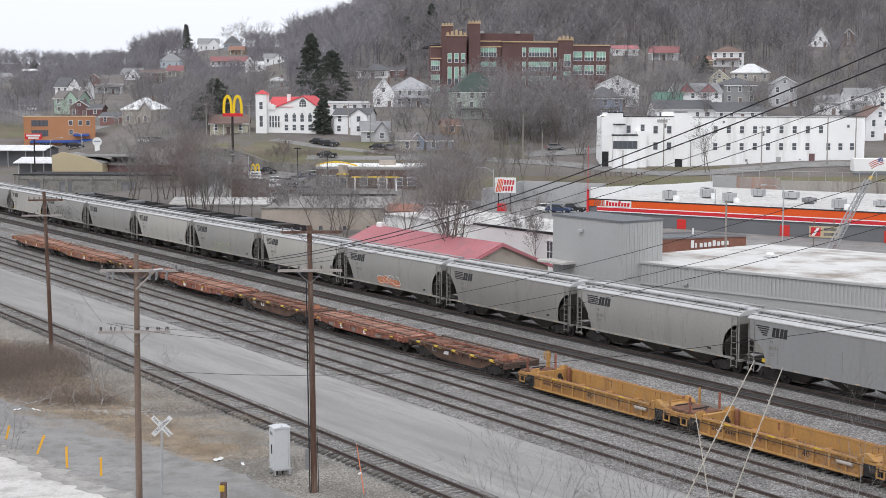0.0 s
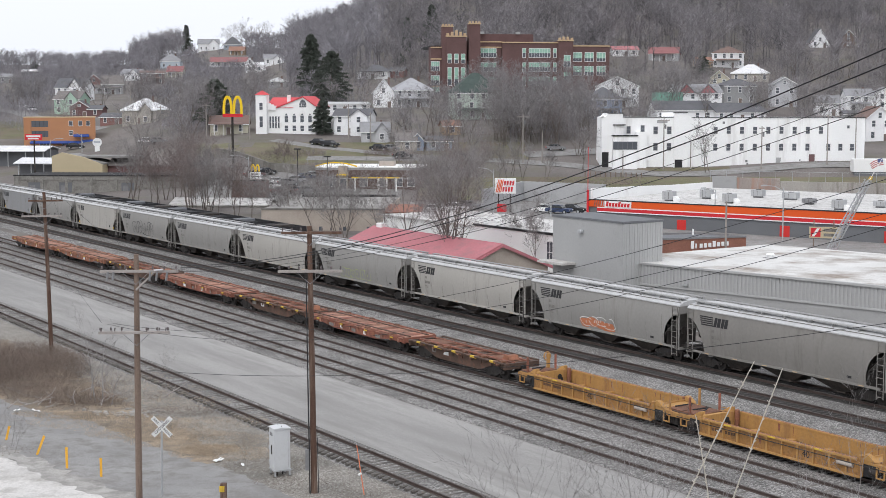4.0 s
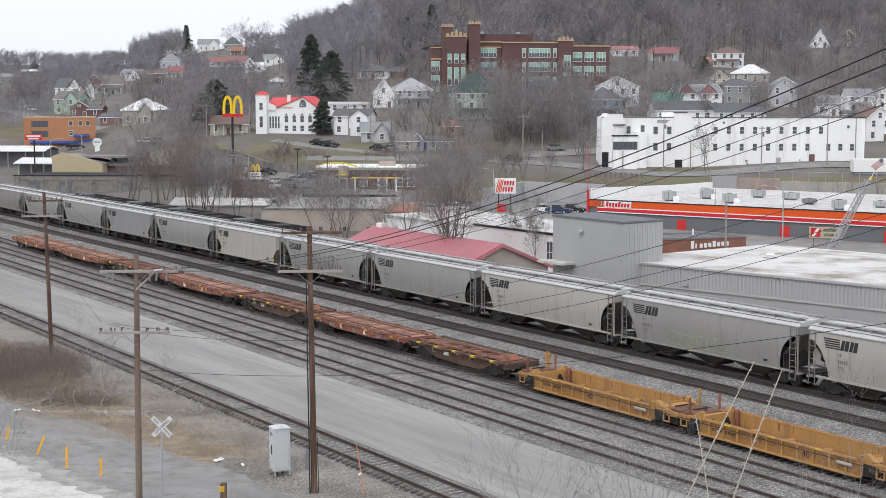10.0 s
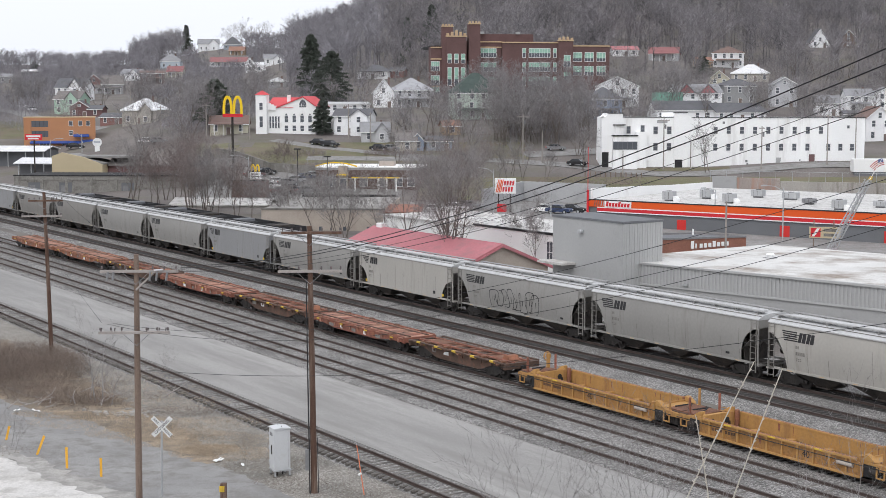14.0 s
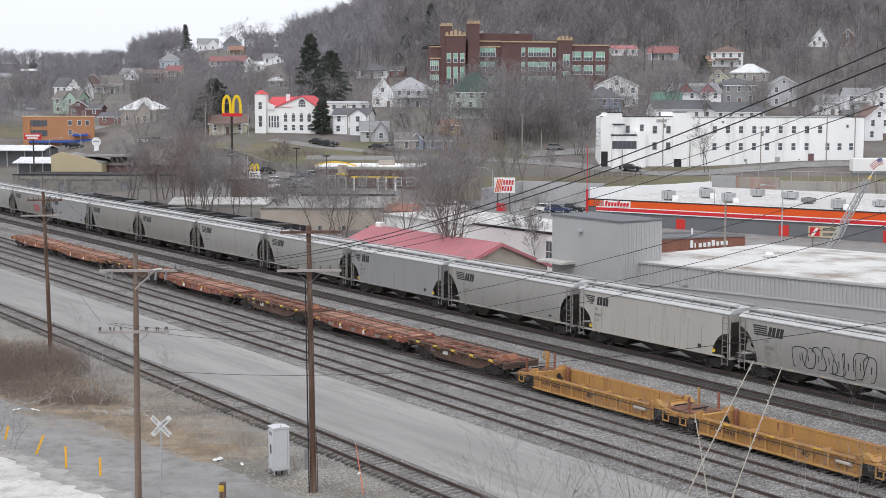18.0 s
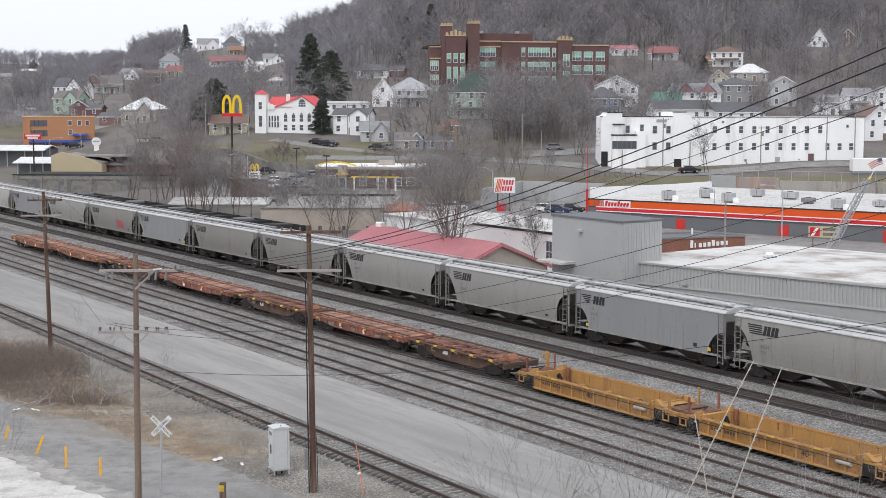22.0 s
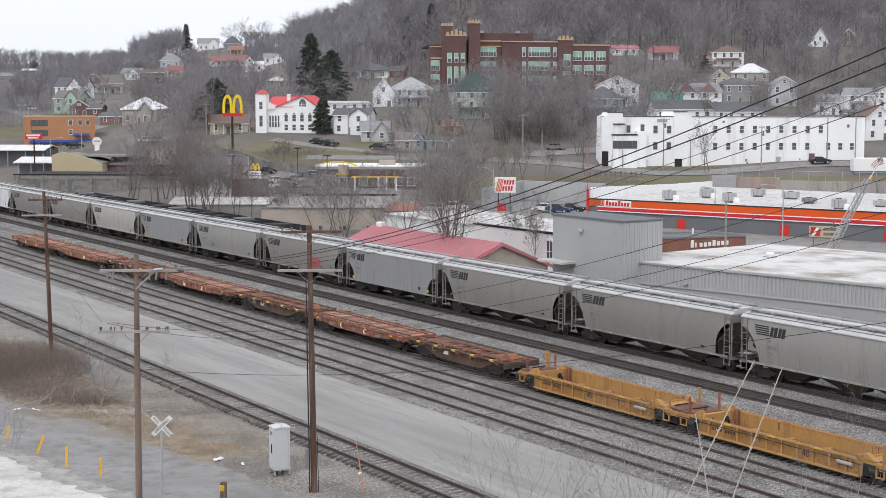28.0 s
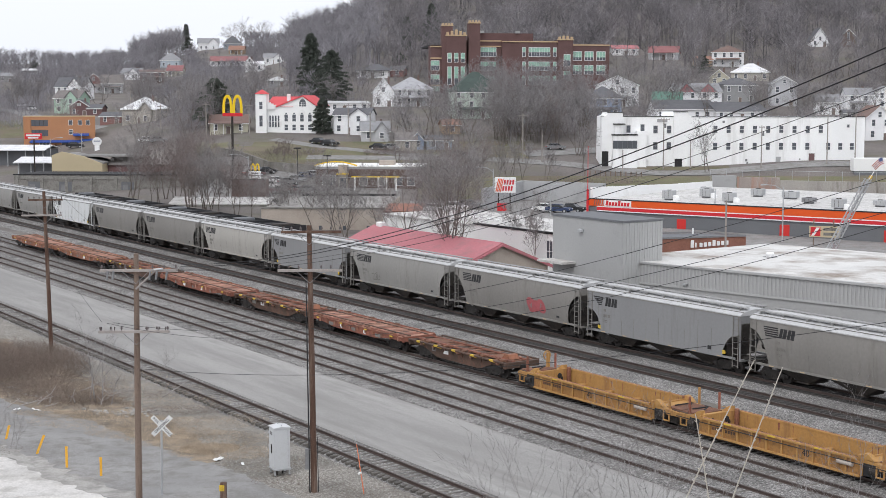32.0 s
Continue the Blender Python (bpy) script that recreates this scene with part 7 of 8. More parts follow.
# ---- street furniture, vehicles ----
def lamp_post(x, y, h, reach, material="galvanised", rz=0.0):
    z = terrain(x, y)
    l = thing("street_lamp", pose(x, y, z, 0, 0, rz), "tall street lamp with a curved arm on a metal post", "street lamp", "street lamps")
    part("post", Build().tube((0, 0, -0.6), (0, 0, h), 0.11, 0.075, 8), material, l)
    if reach:
        arm = part("arm", Build().tube((0, 0, h - 0.5), (reach * 0.5, 0, h + 0.2), 0.05, 0.05, 6).tube((reach * 0.5, 0, h + 0.2), (reach, 0, h + 0.3), 0.05, 0.045, 6), material, l)
        part("lamp_head", Build().prism([(reach - 0.1, h + 0.22), (reach + (0.8 if reach > 0 else -0.8), h + 0.2), (reach + (0.7 if reach > 0 else -0.7), h + 0.38), (reach, h + 0.4)], "y", -0.17, 0.17), material, arm)
    else:
        part("lamp_head", Build().box(-0.7, -0.25, h - 0.1, 0.7, 0.25, h + 0.15, 0.04), material, l)


def town_pole(x, y, h, arm=1.2, lamp=False):
    z = terrain(x, y)
    p = thing("utility_pole", pose(x, y, z), "thin grey timber utility pole in the town", "utility pole", "town poles")
    part("pole", Build().tube((0, 0, -1), (0, 0, h), 0.15, 0.1, 8), "pole_pale", p)
    if arm:
        a = part("crossarm", Build().box(-arm, -0.16, h - 0.55, arm, -0.06, h - 0.43), "arm_wood", p)
        for k in (-0.9, -0.45, 0.45, 0.9):
            part("insulator", Build().tube((arm * k, -0.11, h - 0.43), (arm * k, -0.11, h - 0.2), 0.04, 0.03, 6), "insulator", a)
        part("transformer", Build().tube((0.3, -0.1, h - 2.2), (0.3, -0.1, h - 1.3), 0.2, 0.2, 10), "unit_grey", p)


def car(x, y, rz, paint, word, z=None):
    """A parked car: body, glazed cabin, wheels, lights."""
    c = thing("car", pose(x, y, terrain(x, y) + 0.1 if z is None else z, 0, 0, rz), f"{word} car parked on asphalt" if z is None else f"{word} car driving along the street", "car", "cars")
    side = [(-2.2, 0.35), (2.2, 0.35), (2.25, 0.7), (2.1, 0.85), (1.1, 0.95), (-1.5, 0.98), (-2.15, 0.9), (-2.25, 0.6)]
    part("body", Build().prism(side, "y", -0.86, 0.86), paint, c)
    cab = part("cabin", Build().add([(-1.6, -0.8, 0.96), (1.15, -0.8, 0.94), (1.15, 0.8, 0.94), (-1.6, 0.8, 0.96), (-1.05, -0.66, 1.42), (0.4, -0.66, 1.42), (0.4, 0.66, 1.42), (-1.05, 0.66, 1.42)],
                                    [(0, 1, 5, 4), (1, 2, 6, 5), (2, 3, 7, 6), (3, 0, 4, 7), (4, 5, 6, 7)]), "car_glass", c)
    part("roof", Build().box(-1.1, -0.68, 1.4, 0.45, 0.68, 1.46, 0.02), paint, cab)
    for dx in (-1.35, 1.35):
        for dy in (-0.8, 0.8):
            o = 1 if dy > 0 else -1
            w = part("wheel", Build().tube((dx, dy - o * 0.1, 0.32), (dx, dy + o * 0.09, 0.32), 0.32, 0.32, 14), "tyre", c)
            part("rim", Build().tube((dx, dy + o * 0.09, 0.32), (dx, dy + o * 0.1, 0.32), 0.2, 0.19, 10), "galvanised", w)
    for dy in (-0.6, 0.6):
        part("headlight", Build().box(2.15, dy - 0.16, 0.62, 2.27, dy + 0.16, 0.76), "sign_white", c)
        part("tail_light", Build().box(-2.27, dy - 0.15, 0.68, -2.17, dy + 0.15, 0.85), "door_red", c)
    return c


FLAGS = []


def ladder_truck():
    """A raised silver ladder of two lattice sides over the sheds, with a flag on its tip."""
    a, b_ = Vector((48.3, 178.0, -1.6)), Vector((52.72, 178.0, 8.37))
    l = thing("aerial_ladder", pose(48.5, 178, terrain(48.5, 178)), "raised silver-grey lattice fire ladder with a flag at its tip", "ladder")
    org = Vector((48.5, 178, terrain(48.5, 178)))
    part("turntable", Build().tube((0, 0.4, -0.3), (0, 0.4, 1.0), 1.0, 0.9, 14), "stripe_red", l)
    p0, p1 = a - org + Vector((0, 0, 1.0)), b_ - org
    d = (p1 - p0)
    w = d.normalized()
    up = Vector((-w.z, 0, w.x))
    for side in (-0.55, 0.55):
        s = Vector((side * 0.8, side * 0.5, 0))
        for k, off in (("lower_rail", 0.0), ("upper_rail", 0.42)):
            part(k, Build().tube(p0 + s + up * off, p1 + s * 0.7 + up * off * 0.7, 0.085, 0.07, 6), "unit_pale", l)
        n = 30
        for i in range(n):
            q0, q1 = p0 + d * (i / n) + s, p0 + d * ((i + 1) / n) + s
            part("lattice_bar", Build().tube(q0 if i % 2 else q0 + up * 0.4, q1 + up * 0.4 if i % 2 else q1, 0.042, 0.042, 5), "unit_pale", l)
    for i in range(20):
        q = p0 + d * (i / 20)
        part("rung", Build().tube(q + Vector((-0.52, -0.28, 0)), q + Vector((0.52, 0.28, 0)), 0.025, 0.03, 5), "galvanised", l)
    for side in (-0.4, 0.4):
        part("tip_bracket", Build().tube(p1 + Vector((0, side, 0)), p1 + w * 0.5 + Vector((0, side, 0)), 0.09, 0.07, 6), "safety_yellow", l)
    tip = p1 + Vector((1.5, 0, 2.7))
    part("flag_staff", Build().tube(p1, tip, 0.04, 0.03, 6), "white_paint", l)
    f = thing("flag", pose(*(org + tip)), "red and white striped flag with blue corner", "flag")
    for k in range(3):
        panel = part("flag_panel", Build().box(-0.62, -0.012, -0.85, 0, 0.012, 0.0), "white_paint", f, at=pose(-0.62 * k, 0, 0))
        for i in range(4):
            part("flag_stripe", Build().box(-0.62, -0.016, -0.16 - i * 0.22, 0, 0.016, -0.05 - i * 0.22), "flag_red", panel)
        if k == 0:
            part("flag_corner", Build().box(-0.62, -0.02, -0.44, 0, 0.02, 0.0), "flag_blue", panel)
        FLAGS.append(panel)


def cable(points, r=0.02, label="black overhead cable"):
    """One overhead cable: ends and sag."""
    p, q, drop = points
    return solid("overhead_cable", sag(Build(), p, q, drop, r, 22), "cable_black", label + " strung between timber poles", "cable", group="overhead cables")


def sapling(x, y, seed, h, label, mat="twigs", r=0.02, z=None, counts=(7, 4, 2), spread=0.5, lean=0.0):
    rnd = random.Random(seed)
    s = thing("sapling", pose(x, y, terrain(x, y) if z is None else z, 0, lean, 0), label, "sapling", "bank saplings")
    b, fine = twig_tree(rnd, h, spread, counts, r, 0.004, 0.35)
    tagged(part("stem", b, mat, s), kind="stuff")
    if fine:
        tagged(part("twig_spray", triangles("twig_spray", np.array(fine), mat), mat, s), kind="stuff")
    return s


def budded_whip(x, y, z0, top, bend, seed):
    """A long pale whip of a shrub with small buds along it."""
    rnd = random.Random(seed)
    s = thing("shrub_whip", pose(x, y, z0), "pale bare shrub whip with small buds", "shrub", "pale whips")
    b = Build()
    n, h = 14, top - z0
    pts = [Vector((bend * (i / n) ** 1.3, 0, h * i / n)) for i in range(n + 1)]
    for i in range(n):
        b.tube(pts[i], pts[i + 1], 0.018 * (1 - 0.6 * i / n), 0.018 * (1 - 0.6 * (i + 1) / n), 6)
    part("stem", b, "pale_twigs", s)
    for i in range(26):
        f = rnd.uniform(0.4, 0.98) * n
        p = pts[int(f)].lerp(pts[min(n, int(f) + 1)], f - int(f))
        o = rnd.choice((-1, 1))
        part("bud", Build().tube(p, p + Vector((o * 0.035, rnd.uniform(-0.02, 0.02), 0.03)), 0.012, 0.004, 5), "pale_twigs", s)

# ---- placing ----
for s, ln, st, pt in ((-172.3, 16.2, "plank", "flat_orange"), (-155.8, 16.6, "plank", "flat_orange"), (-139.9, 14.6, "hitch", "flat_dark"), (-124.1, 16.6, "plank", "flat_red"),
                      (-108.6, 13.8, "skeleton", "flat_dark"), (-94.2, 14.8, "plank", "flat_red"), (-80.5, 12.2, "skeleton", "flat_dark")):
    deck_car(s, ln, st, pt)
well_car(-65.9)
well_car(-51.0)
utility_pole(-14.0, 64.8, -0.2, 11.5, 0.6, ((10.75, 1.75, 0.15, "arm_wood"), (7.95, 1.6, -0.1, "arm_wood")), "pole_grey", "weathered grey timber pole with two cross-arms", 2)
utility_pole(-6.1, 66.9, -0.2, 12.6, -0.6, ((10.5, 1.5, 0.0, "arm_wood"), (12.3, 1.4, 0.1, "pole_wood")), "pole_wood", "dark brown timber pole with cross-arms and cable conduit", 3)
utility_pole(-28.2, 102.6, -0.2, 11.9, -1.2, ((11.3, 1.2, 0.1, "pole_wood"), (10.2, 1.4, -0.2, "arm_wood")), "pole_wood", "reddish-brown timber pole with two cross-arms", 8)
pole_kit()
crossbuck()
signal_cabinet()
small_posts()
walls_and_roads()
house(-130.8, 507.5, 10.6, 4.8, 8.0, 'cross', 'white', 'slate')
house(-114.5, 440.5, 8.1, 4.7, 6.9, 'cross', 'mint', 'greybrown')
house(-108.9, 433.5, 5.6, 3.1, 4.9, 'gable', 'maroon', 'slate')
house(-104.2, 433.0, 4.3, 2.3, 3.3, 'side', 'maroon', 'slate')
house(-93.7, 408.0, 6.4, 2.3, 3.1, 'side', 'brick', 'slate')
house(-83.8, 399.0, 10.2, 3.9, 7.1, 'hipped', 'beige', 'whitemetal')
house(-136.1, 565.5, 7.3, 3.6, 6.5, 'gable', 'brick', 'brown')
house(-124.7, 547.0, 8.0, 3.7, 6.9, 'side', 'pale', 'greybrown')
house(-130.6, 551.0, 3.5, 2.3, 3.3, 'side', 'pale', 'greybrown')
house(-135.4, 627.5, 8.9, 2.8, 4.9, 'cross', 'white', 'grey')
house(-121.0, 604.0, 10.0, 4.5, 5.5, 'side', 'darkbrick', 'brown')
house(-133.1, 708.0, 9.5, 3.4, 6.9, 'hip', 'paleblue', 'grey')
house(-119.6, 646.5, 7.1, 2.4, 4.8, 'side', 'cream', 'redbrown')
house(-206.3, 686.0, 6.5, 3.0, 4.3, 'side', 'grey', 'grey')
house(-214.7, 756.5, 10.1, 2.4, 3.4, 'side', 'grey', 'white')
house(-143.2, 890.0, 12.7, 3.9, 7.1, 'cross', 'white', 'grey')
house(-127.1, 880.0, 10.5, 3.1, 8.0, 'hip', 'bluegrey', 'slate')
house(-115.5, 813.0, 8.6, 2.6, 4.8, 'side', 'tan', 'rust')
house(-105.4, 712.5, 17.9, 2.4, 4.8, 'side', 'white', 'redbrown')
house(-83.7, 629.0, 4.0, 3.7, 6.2, 'gable', 'white', 'grey')
house(-76.9, 609.5, 4.8, 2.9, 4.1, 'side', 'white', 'white')
house(-74.9, 644.5, 8.9, 2.8, 4.6, 'cross', 'white', 'grey')
house(-56.6, 494.5, 6.0, 2.3, 3.6, 'hip', 'grey', 'pale')
house(-52.0, 351.0, 9.1, 2.5, 4.4, 'side', 'cream', 'brown')
house(-22.6, 467.5, 10.2, 2.4, 4.6, 'hip', 'white', 'slate')
house(-14.9, 469.0, 4.6, 1.8, 3.3, 'side', 'brick', 'slate')
house(-16.4, 399.0, 5.9, 3.9, 7.8, 'gable', 'white', 'grey')
house(-7.9, 399.0, 10.9, 4.7, 8.1, 'hip', 'pale', 'palegrey')
house(-26.3, 387.0, 13.6, 1.8, 2.4, 'side', 'white', 'pale')
house(-22.0, 348.0, 8.8, 4.7, 6.2, 'cross', 'white', 'slate')
house(-15.8, 338.5, 6.6, 2.5, 4.6, 'cross', 'pale', 'grey')
house(-8.2, 325.5, 4.6, 2.6, 4.2, 'side', 'beige', 'greybrown')
house(-5.8, 327.0, 2.8, 2.3, 4.0, 'gable', 'blue', 'slate')
house(-0.8, 327.0, 5.8, 1.7, 3.2, 'side', 'bluegrey', 'slate')
house(9.0, 373.5, 12.8, 6.9, 12.0, 'hip', 'palegreen', 'darkgreen')
house(2.2, 348.0, 4.1, 1.6, 3.5, 'side', 'tan', 'rust')
house(48.0, 398.5, 11.7, 5.8, 8.4, 'gable', 'white', 'grey')
house(41.7, 373.5, 8.8, 5.4, 8.3, 'hip', 'blue', 'slate')
house(64.5, 513.0, 9.0, 1.4, 3.6, 'side', 'white', 'pink')
house(76.3, 503.0, 10.2, 2.5, 4.7, 'side', 'pale', 'redbrown')
house(95.5, 487.0, 10.6, 4.9, 7.2, 'hip', 'white', 'brown')
house(96.2, 454.5, 11.5, 2.7, 5.5, 'hip', 'beige', 'whitemetal')
house(69.3, 392.5, 12.7, 4.6, 6.9, 'side', 'white', 'grey')
house(61.9, 370.0, 15.2, 2.9, 5.1, 'side', 'white', 'slate')
house(76.4, 370.0, 13.7, 2.2, 4.5, 'side', 'white', 'slate')
house(59.8, 386.5, 7.5, 3.0, 5.3, 'side', 'white', 'green')
house(82.0, 430.5, 5.9, 4.2, 6.7, 'gable', 'cream', 'brown')
house(83.1, 405.0, 9.5, 5.2, 7.1, 'hip', 'grey', 'slate')
house(93.9, 398.5, 7.0, 6.2, 8.2, 'gable', 'pale', 'grey')
house(138.1, 532.5, 6.8, 1.9, 6.8, 'gable', 'white', 'slate')
house(148.4, 532.5, 4.6, 4.1, 6.4, 'gable', 'brown', 'slate')
house(101.3, 381.0, 6.0, 3.4, 5.2, 'side', 'white', 'grey')
house(111.2, 386.5, 7.2, 4.5, 6.3, 'side', 'white', 'grey')
house(120.4, 392.5, 6.1, 4.6, 6.1, 'gable', 'white', 'grey')
house(105.9, 367.0, 7.9, 1.9, 3.0, 'side', 'grey', 'slate')
house(102.7, 340.0, 6.9, 5.3, 8.0, 'gable', 'white', 'brown')
house(88.0, 487.0, 5.1, 1.9, 3.4, 'side', 'tan', 'rust')
factory()
school()
church()
office()
diner()
parts_store()
tyre_shop()
metal_shed()
low_buildings()
forest()
for i, (x, y, h, w) in enumerate(((-31.6, 411, 14.6, 10.5), (-39.3, 433, 18.8, 8.5), (-57.5, 366, 11.8, 9.5), (-28.9, 348.5, 8.6, 5.0), (-13.2, 532, 12.2, 5.6), (-4.1, 531, 16.4, 7.0), (-15, 500, 4, 4.5),
                                  (-157, 890, 18.5, 7.5), (-41.9, 638, 8, 4), (-228, 810, 6, 5), (-216, 850, 7, 5), (24.5, 388, 6, 11), (84, 470, 6, 6), (-36, 420, 9, 7), (-64, 640, 6, 5))):
    conifer(x, y, h, w, 30 + i)
for i, (x, y, h, n, mat) in enumerate(((1.2, 166, 13.4, 4, "twigs"), (-4.3, 172, 11, 2, "twigs"), (-12.6, 195, 9.0, 3, "twigs"), (-19.8, 215, 9.5, 2, "twigs"), (-23.9, 222, 8.5, 2, "twigs"),
                                       (-7.8, 190, 9.5, 2, "twigs"), (-60.1, 276, 12.5, 2, "twigs"), (-52.4, 270, 11.7, 2, "twigs"), (-45.7, 262, 11.5, 3, "red_twigs"),
                                       (-44.5, 255, 11.0, 4, "red_twigs"), (-40.8, 250, 9.8, 3, "twigs"), (8.9, 172, 7.5, 2, "twigs"), (10.5, 165, 6.4, 1, "twigs"), (24, 336, 9, 2, "red_twigs"),
                                       (55.9, 302.5, 10, 2, "twigs"), (48.4, 392, 11, 3, "twigs"), (13.4, 356, 13, 4, "twigs"), (24.5, 352, 12, 4, "twigs"), (20, 340, 10, 3, "twigs"), (6, 335, 10, 3, "twigs"),
                                       (-3, 345, 11, 3, "twigs"), (-12, 352, 9, 2, "twigs"), (64, 392, 12, 3, "twigs"), (84, 380, 9, 3, "twigs"), (110, 372, 9, 2, "twigs"), (2, 255, 10, 3, "red_twigs"),
                                       (-2, 248, 9, 3, "twigs"), (-57, 352, 11, 3, "twigs"), (-64, 366, 11, 3, "twigs"), (-35, 312, 5, 3, "red_twigs"), (14, 300, 7, 2, "twigs"), (22, 296, 6, 2, "twigs"),
                                       (-49, 262, 10, 3, "red_twigs"), (-40, 262, 9, 3, "twigs"), (-36.5, 258, 8, 2, "red_twigs"), (-23.5, 236, 6.2, 2, "twigs"), (-20, 232, 6.6, 2, "twigs"), (-47, 280, 9, 2, "twigs"), (-41, 247, 8, 3, "twigs"), (5, 312, 9, 2, "twigs"), (-9, 300, 9, 2, "twigs"), (29.6, 320.5, 9.5, 3, "twigs"), (27, 334, 10, 2, "twigs"), (15, 334, 11, 3, "twigs"), (3, 328, 9, 3, "twigs"), (17, 345, 14, 5, "twigs"), (12, 341, 13, 4, "twigs"), (33, 345, 11, 3, "twigs"), (0, 320, 7, 3, "red_twigs"), (8, 303, 6, 3, "red_twigs"), (29.7, 306, 8.5, 2, "twigs"), (51, 371, 12, 3, "twigs"), (60, 379, 12, 3, "twigs"), (80, 374, 9.5, 3, "twigs"), (83, 331, 8, 2, "twigs"), (95, 339, 9, 2, "twigs"), (42, 350, 11, 3, "twigs"), (67, 368, 10, 3, "twigs"), (36, 362, 12, 3, "twigs"), (101, 352, 9, 2, "twigs"), (-42.5, 243, 8.5, 3, "red_twigs"), (-38.5, 241, 8, 3, "twigs"), (-34.5, 240, 7.5, 3, "red_twigs"), (-31.5, 236, 6, 2, "twigs"), (-15.5, 208, 8.5, 3, "twigs"), (-27, 226, 6, 2, "twigs"), (0.2, 161, 12, 3, "twigs"),
                                       (-51, 256, 9, 3, "red_twigs"), (-56, 262, 9.5, 3, "twigs"), (1, 262, 9, 3, "red_twigs"), (4, 268, 9, 3, "twigs"), (7, 286, 8, 2, "twigs"), (12, 290, 8, 2, "twigs"), (16.5, 296, 7.5, 2, "twigs"))):
    # Grey trees beyond 295 m take the twig colour with haze mixed in.
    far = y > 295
    bare_tree("bare_tree", x, y, 60 + i, h, 0.7, "hill_twigs_hazed" if far and mat == "twigs" else mat, trunks=n, counts=(9, 6, 4, 2) if far else (11, 7, 5, 3), min_r=0.022 if far else 0.014)
scrub("brambles", [(-27.5, 96, 3.5, 5), (-30, 100, 4, 4), (-31, 97, 3, 5)], "scrub", "tall tangled grey-brown brambles", 3, 6500, 2.3)
scrub("brambles", [(-24.5, 90, 3.5, 3), (-22.5, 87.3, 2.6, 1.2), (-26.5, 90, 3, 2)], "scrub", "low dead brambles and weeds", 4, 2300, 1.0)
scrub("brambles", [(-21.5, 86.3, 3, 1.2), (-15.5, 84.5, 2.5, 1.0), (-23.5, 93, 3, 3), (-20, 89, 3, 2)], "scrub", "flattened dead weeds", 5, 1000, 0.55)
scrub("dry_tufts", [(-19, 81.5, 5, 2.2), (-13.5, 77.5, 4, 2.2), (-11.5, 74.5, 3, 1.6), (-16, 78.8, 4, 1.6), (-12.4, 75.2, 1.6, 1.2), (-21.5, 83.6, 4, 1.1)], "straw", "tufts of straw-coloured dead grass", 9, 4200, 0.3)
scrub("dry_tufts", [(-22, 94, 4, 3), (-19, 90, 4, 2.5), (-16.5, 86.5, 3.5, 1.8), (-13, 81.5, 3, 1.6)], "straw", "pale dead grass between brambles", 13, 1500, 0.36)
scrub("dry_tufts", [(-9, 72, 2.5, 1.6), (-17, 82.5, 5, 2), (-14.5, 81, 4, 2), (-11, 77.5, 3, 2)], "dry_grass", "thin brown dead grass in gravel", 11, 1500, 0.24)
scrub("dry_tufts", [(-23.5, 74.5, 2, 1.3), (-5, 67.3, 3, 1.2), (-7.5, 68.8, 2, 0.9), (-2, 65.6, 3, 1.2)], "scrub", "thin dead weeds beside the road", 10, 420, 0.32)
scrub("slope_brush", [(-40, 316, 9, 4), (-33, 322, 7, 3), (-24, 307, 8, 2), (-8, 305, 10, 4), (30, 292, 12, 3), (-62, 345, 10, 5), (10, 324, 12, 4), (-5, 330, 9, 3), (20, 345, 14, 6), (75, 345, 25, 5), (-12, 322, 6, 2)],
      "red_twigs", "brown brush on the grass slopes", 12, 1300, 2.4, 3.0)
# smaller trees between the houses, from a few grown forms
FORMS = [bare_tree("bare_tree", x, y, 500 + i, h, 0.75, "hill_twigs_hazed", "bare grey tree on the hillside slope", "hillside trees", n, None, (9, 6, 4, 3), 0.024)
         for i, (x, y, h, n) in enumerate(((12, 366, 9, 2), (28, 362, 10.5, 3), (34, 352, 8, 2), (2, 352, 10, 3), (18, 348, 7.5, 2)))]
rnd = random.Random(21)
count = 0
while count < 115:
    y = rnd.uniform(326, 470)
    x = rnd.uniform(-0.3, 0.31) * y
    if 28 < x < 96 and y < 330 or -52 < x < -28 and y < 366 or -8 < x < 56 and 424 < y < 452 or y < 62 * (1 - smooth(-112, -45, x)) + 326:
        continue
    if any(abs(x - hx) < w * 0.6 + 1 and -4 < y - hy < d + 2 or -45 < y - hy < -3 and abs(x * hy / y - hx) < w * 0.45 for hx, hy, w, d in HOUSES) and rnd.random() < 0.94:
        continue
    if rnd.random() < 0.6 and not (4 < x < 45 and 335 < y < 410):
        continue
    copy_thing(FORMS[rnd.randrange(5)], pose(x, y, terrain(x, y) - 0.2, 0, 0, rnd.uniform(0, 360)))
    count += 1
# taller single trees along the skyline
rnd = random.Random(31)
for i in range(18):
    side = (-0.212 + 0.0042 * i if i < 8 else -0.142 + 0.0095 * (i - 8)) + rnd.uniform(-0.001, 0.001)
    y = max(range(520, 960, 10), key=lambda v: (terrain(side * v, v) - 18.3) / v)
    size = rnd.uniform(1.15, 1.5)
    copy_thing(FORMS[rnd.randrange(5)], pose(side * y, y, terrain(side * y, y) - 0.3, 0, 0, rnd.uniform(0, 360)) @ Matrix.Scale(size, 4))
rnd = random.Random(77)
rocks = Build()
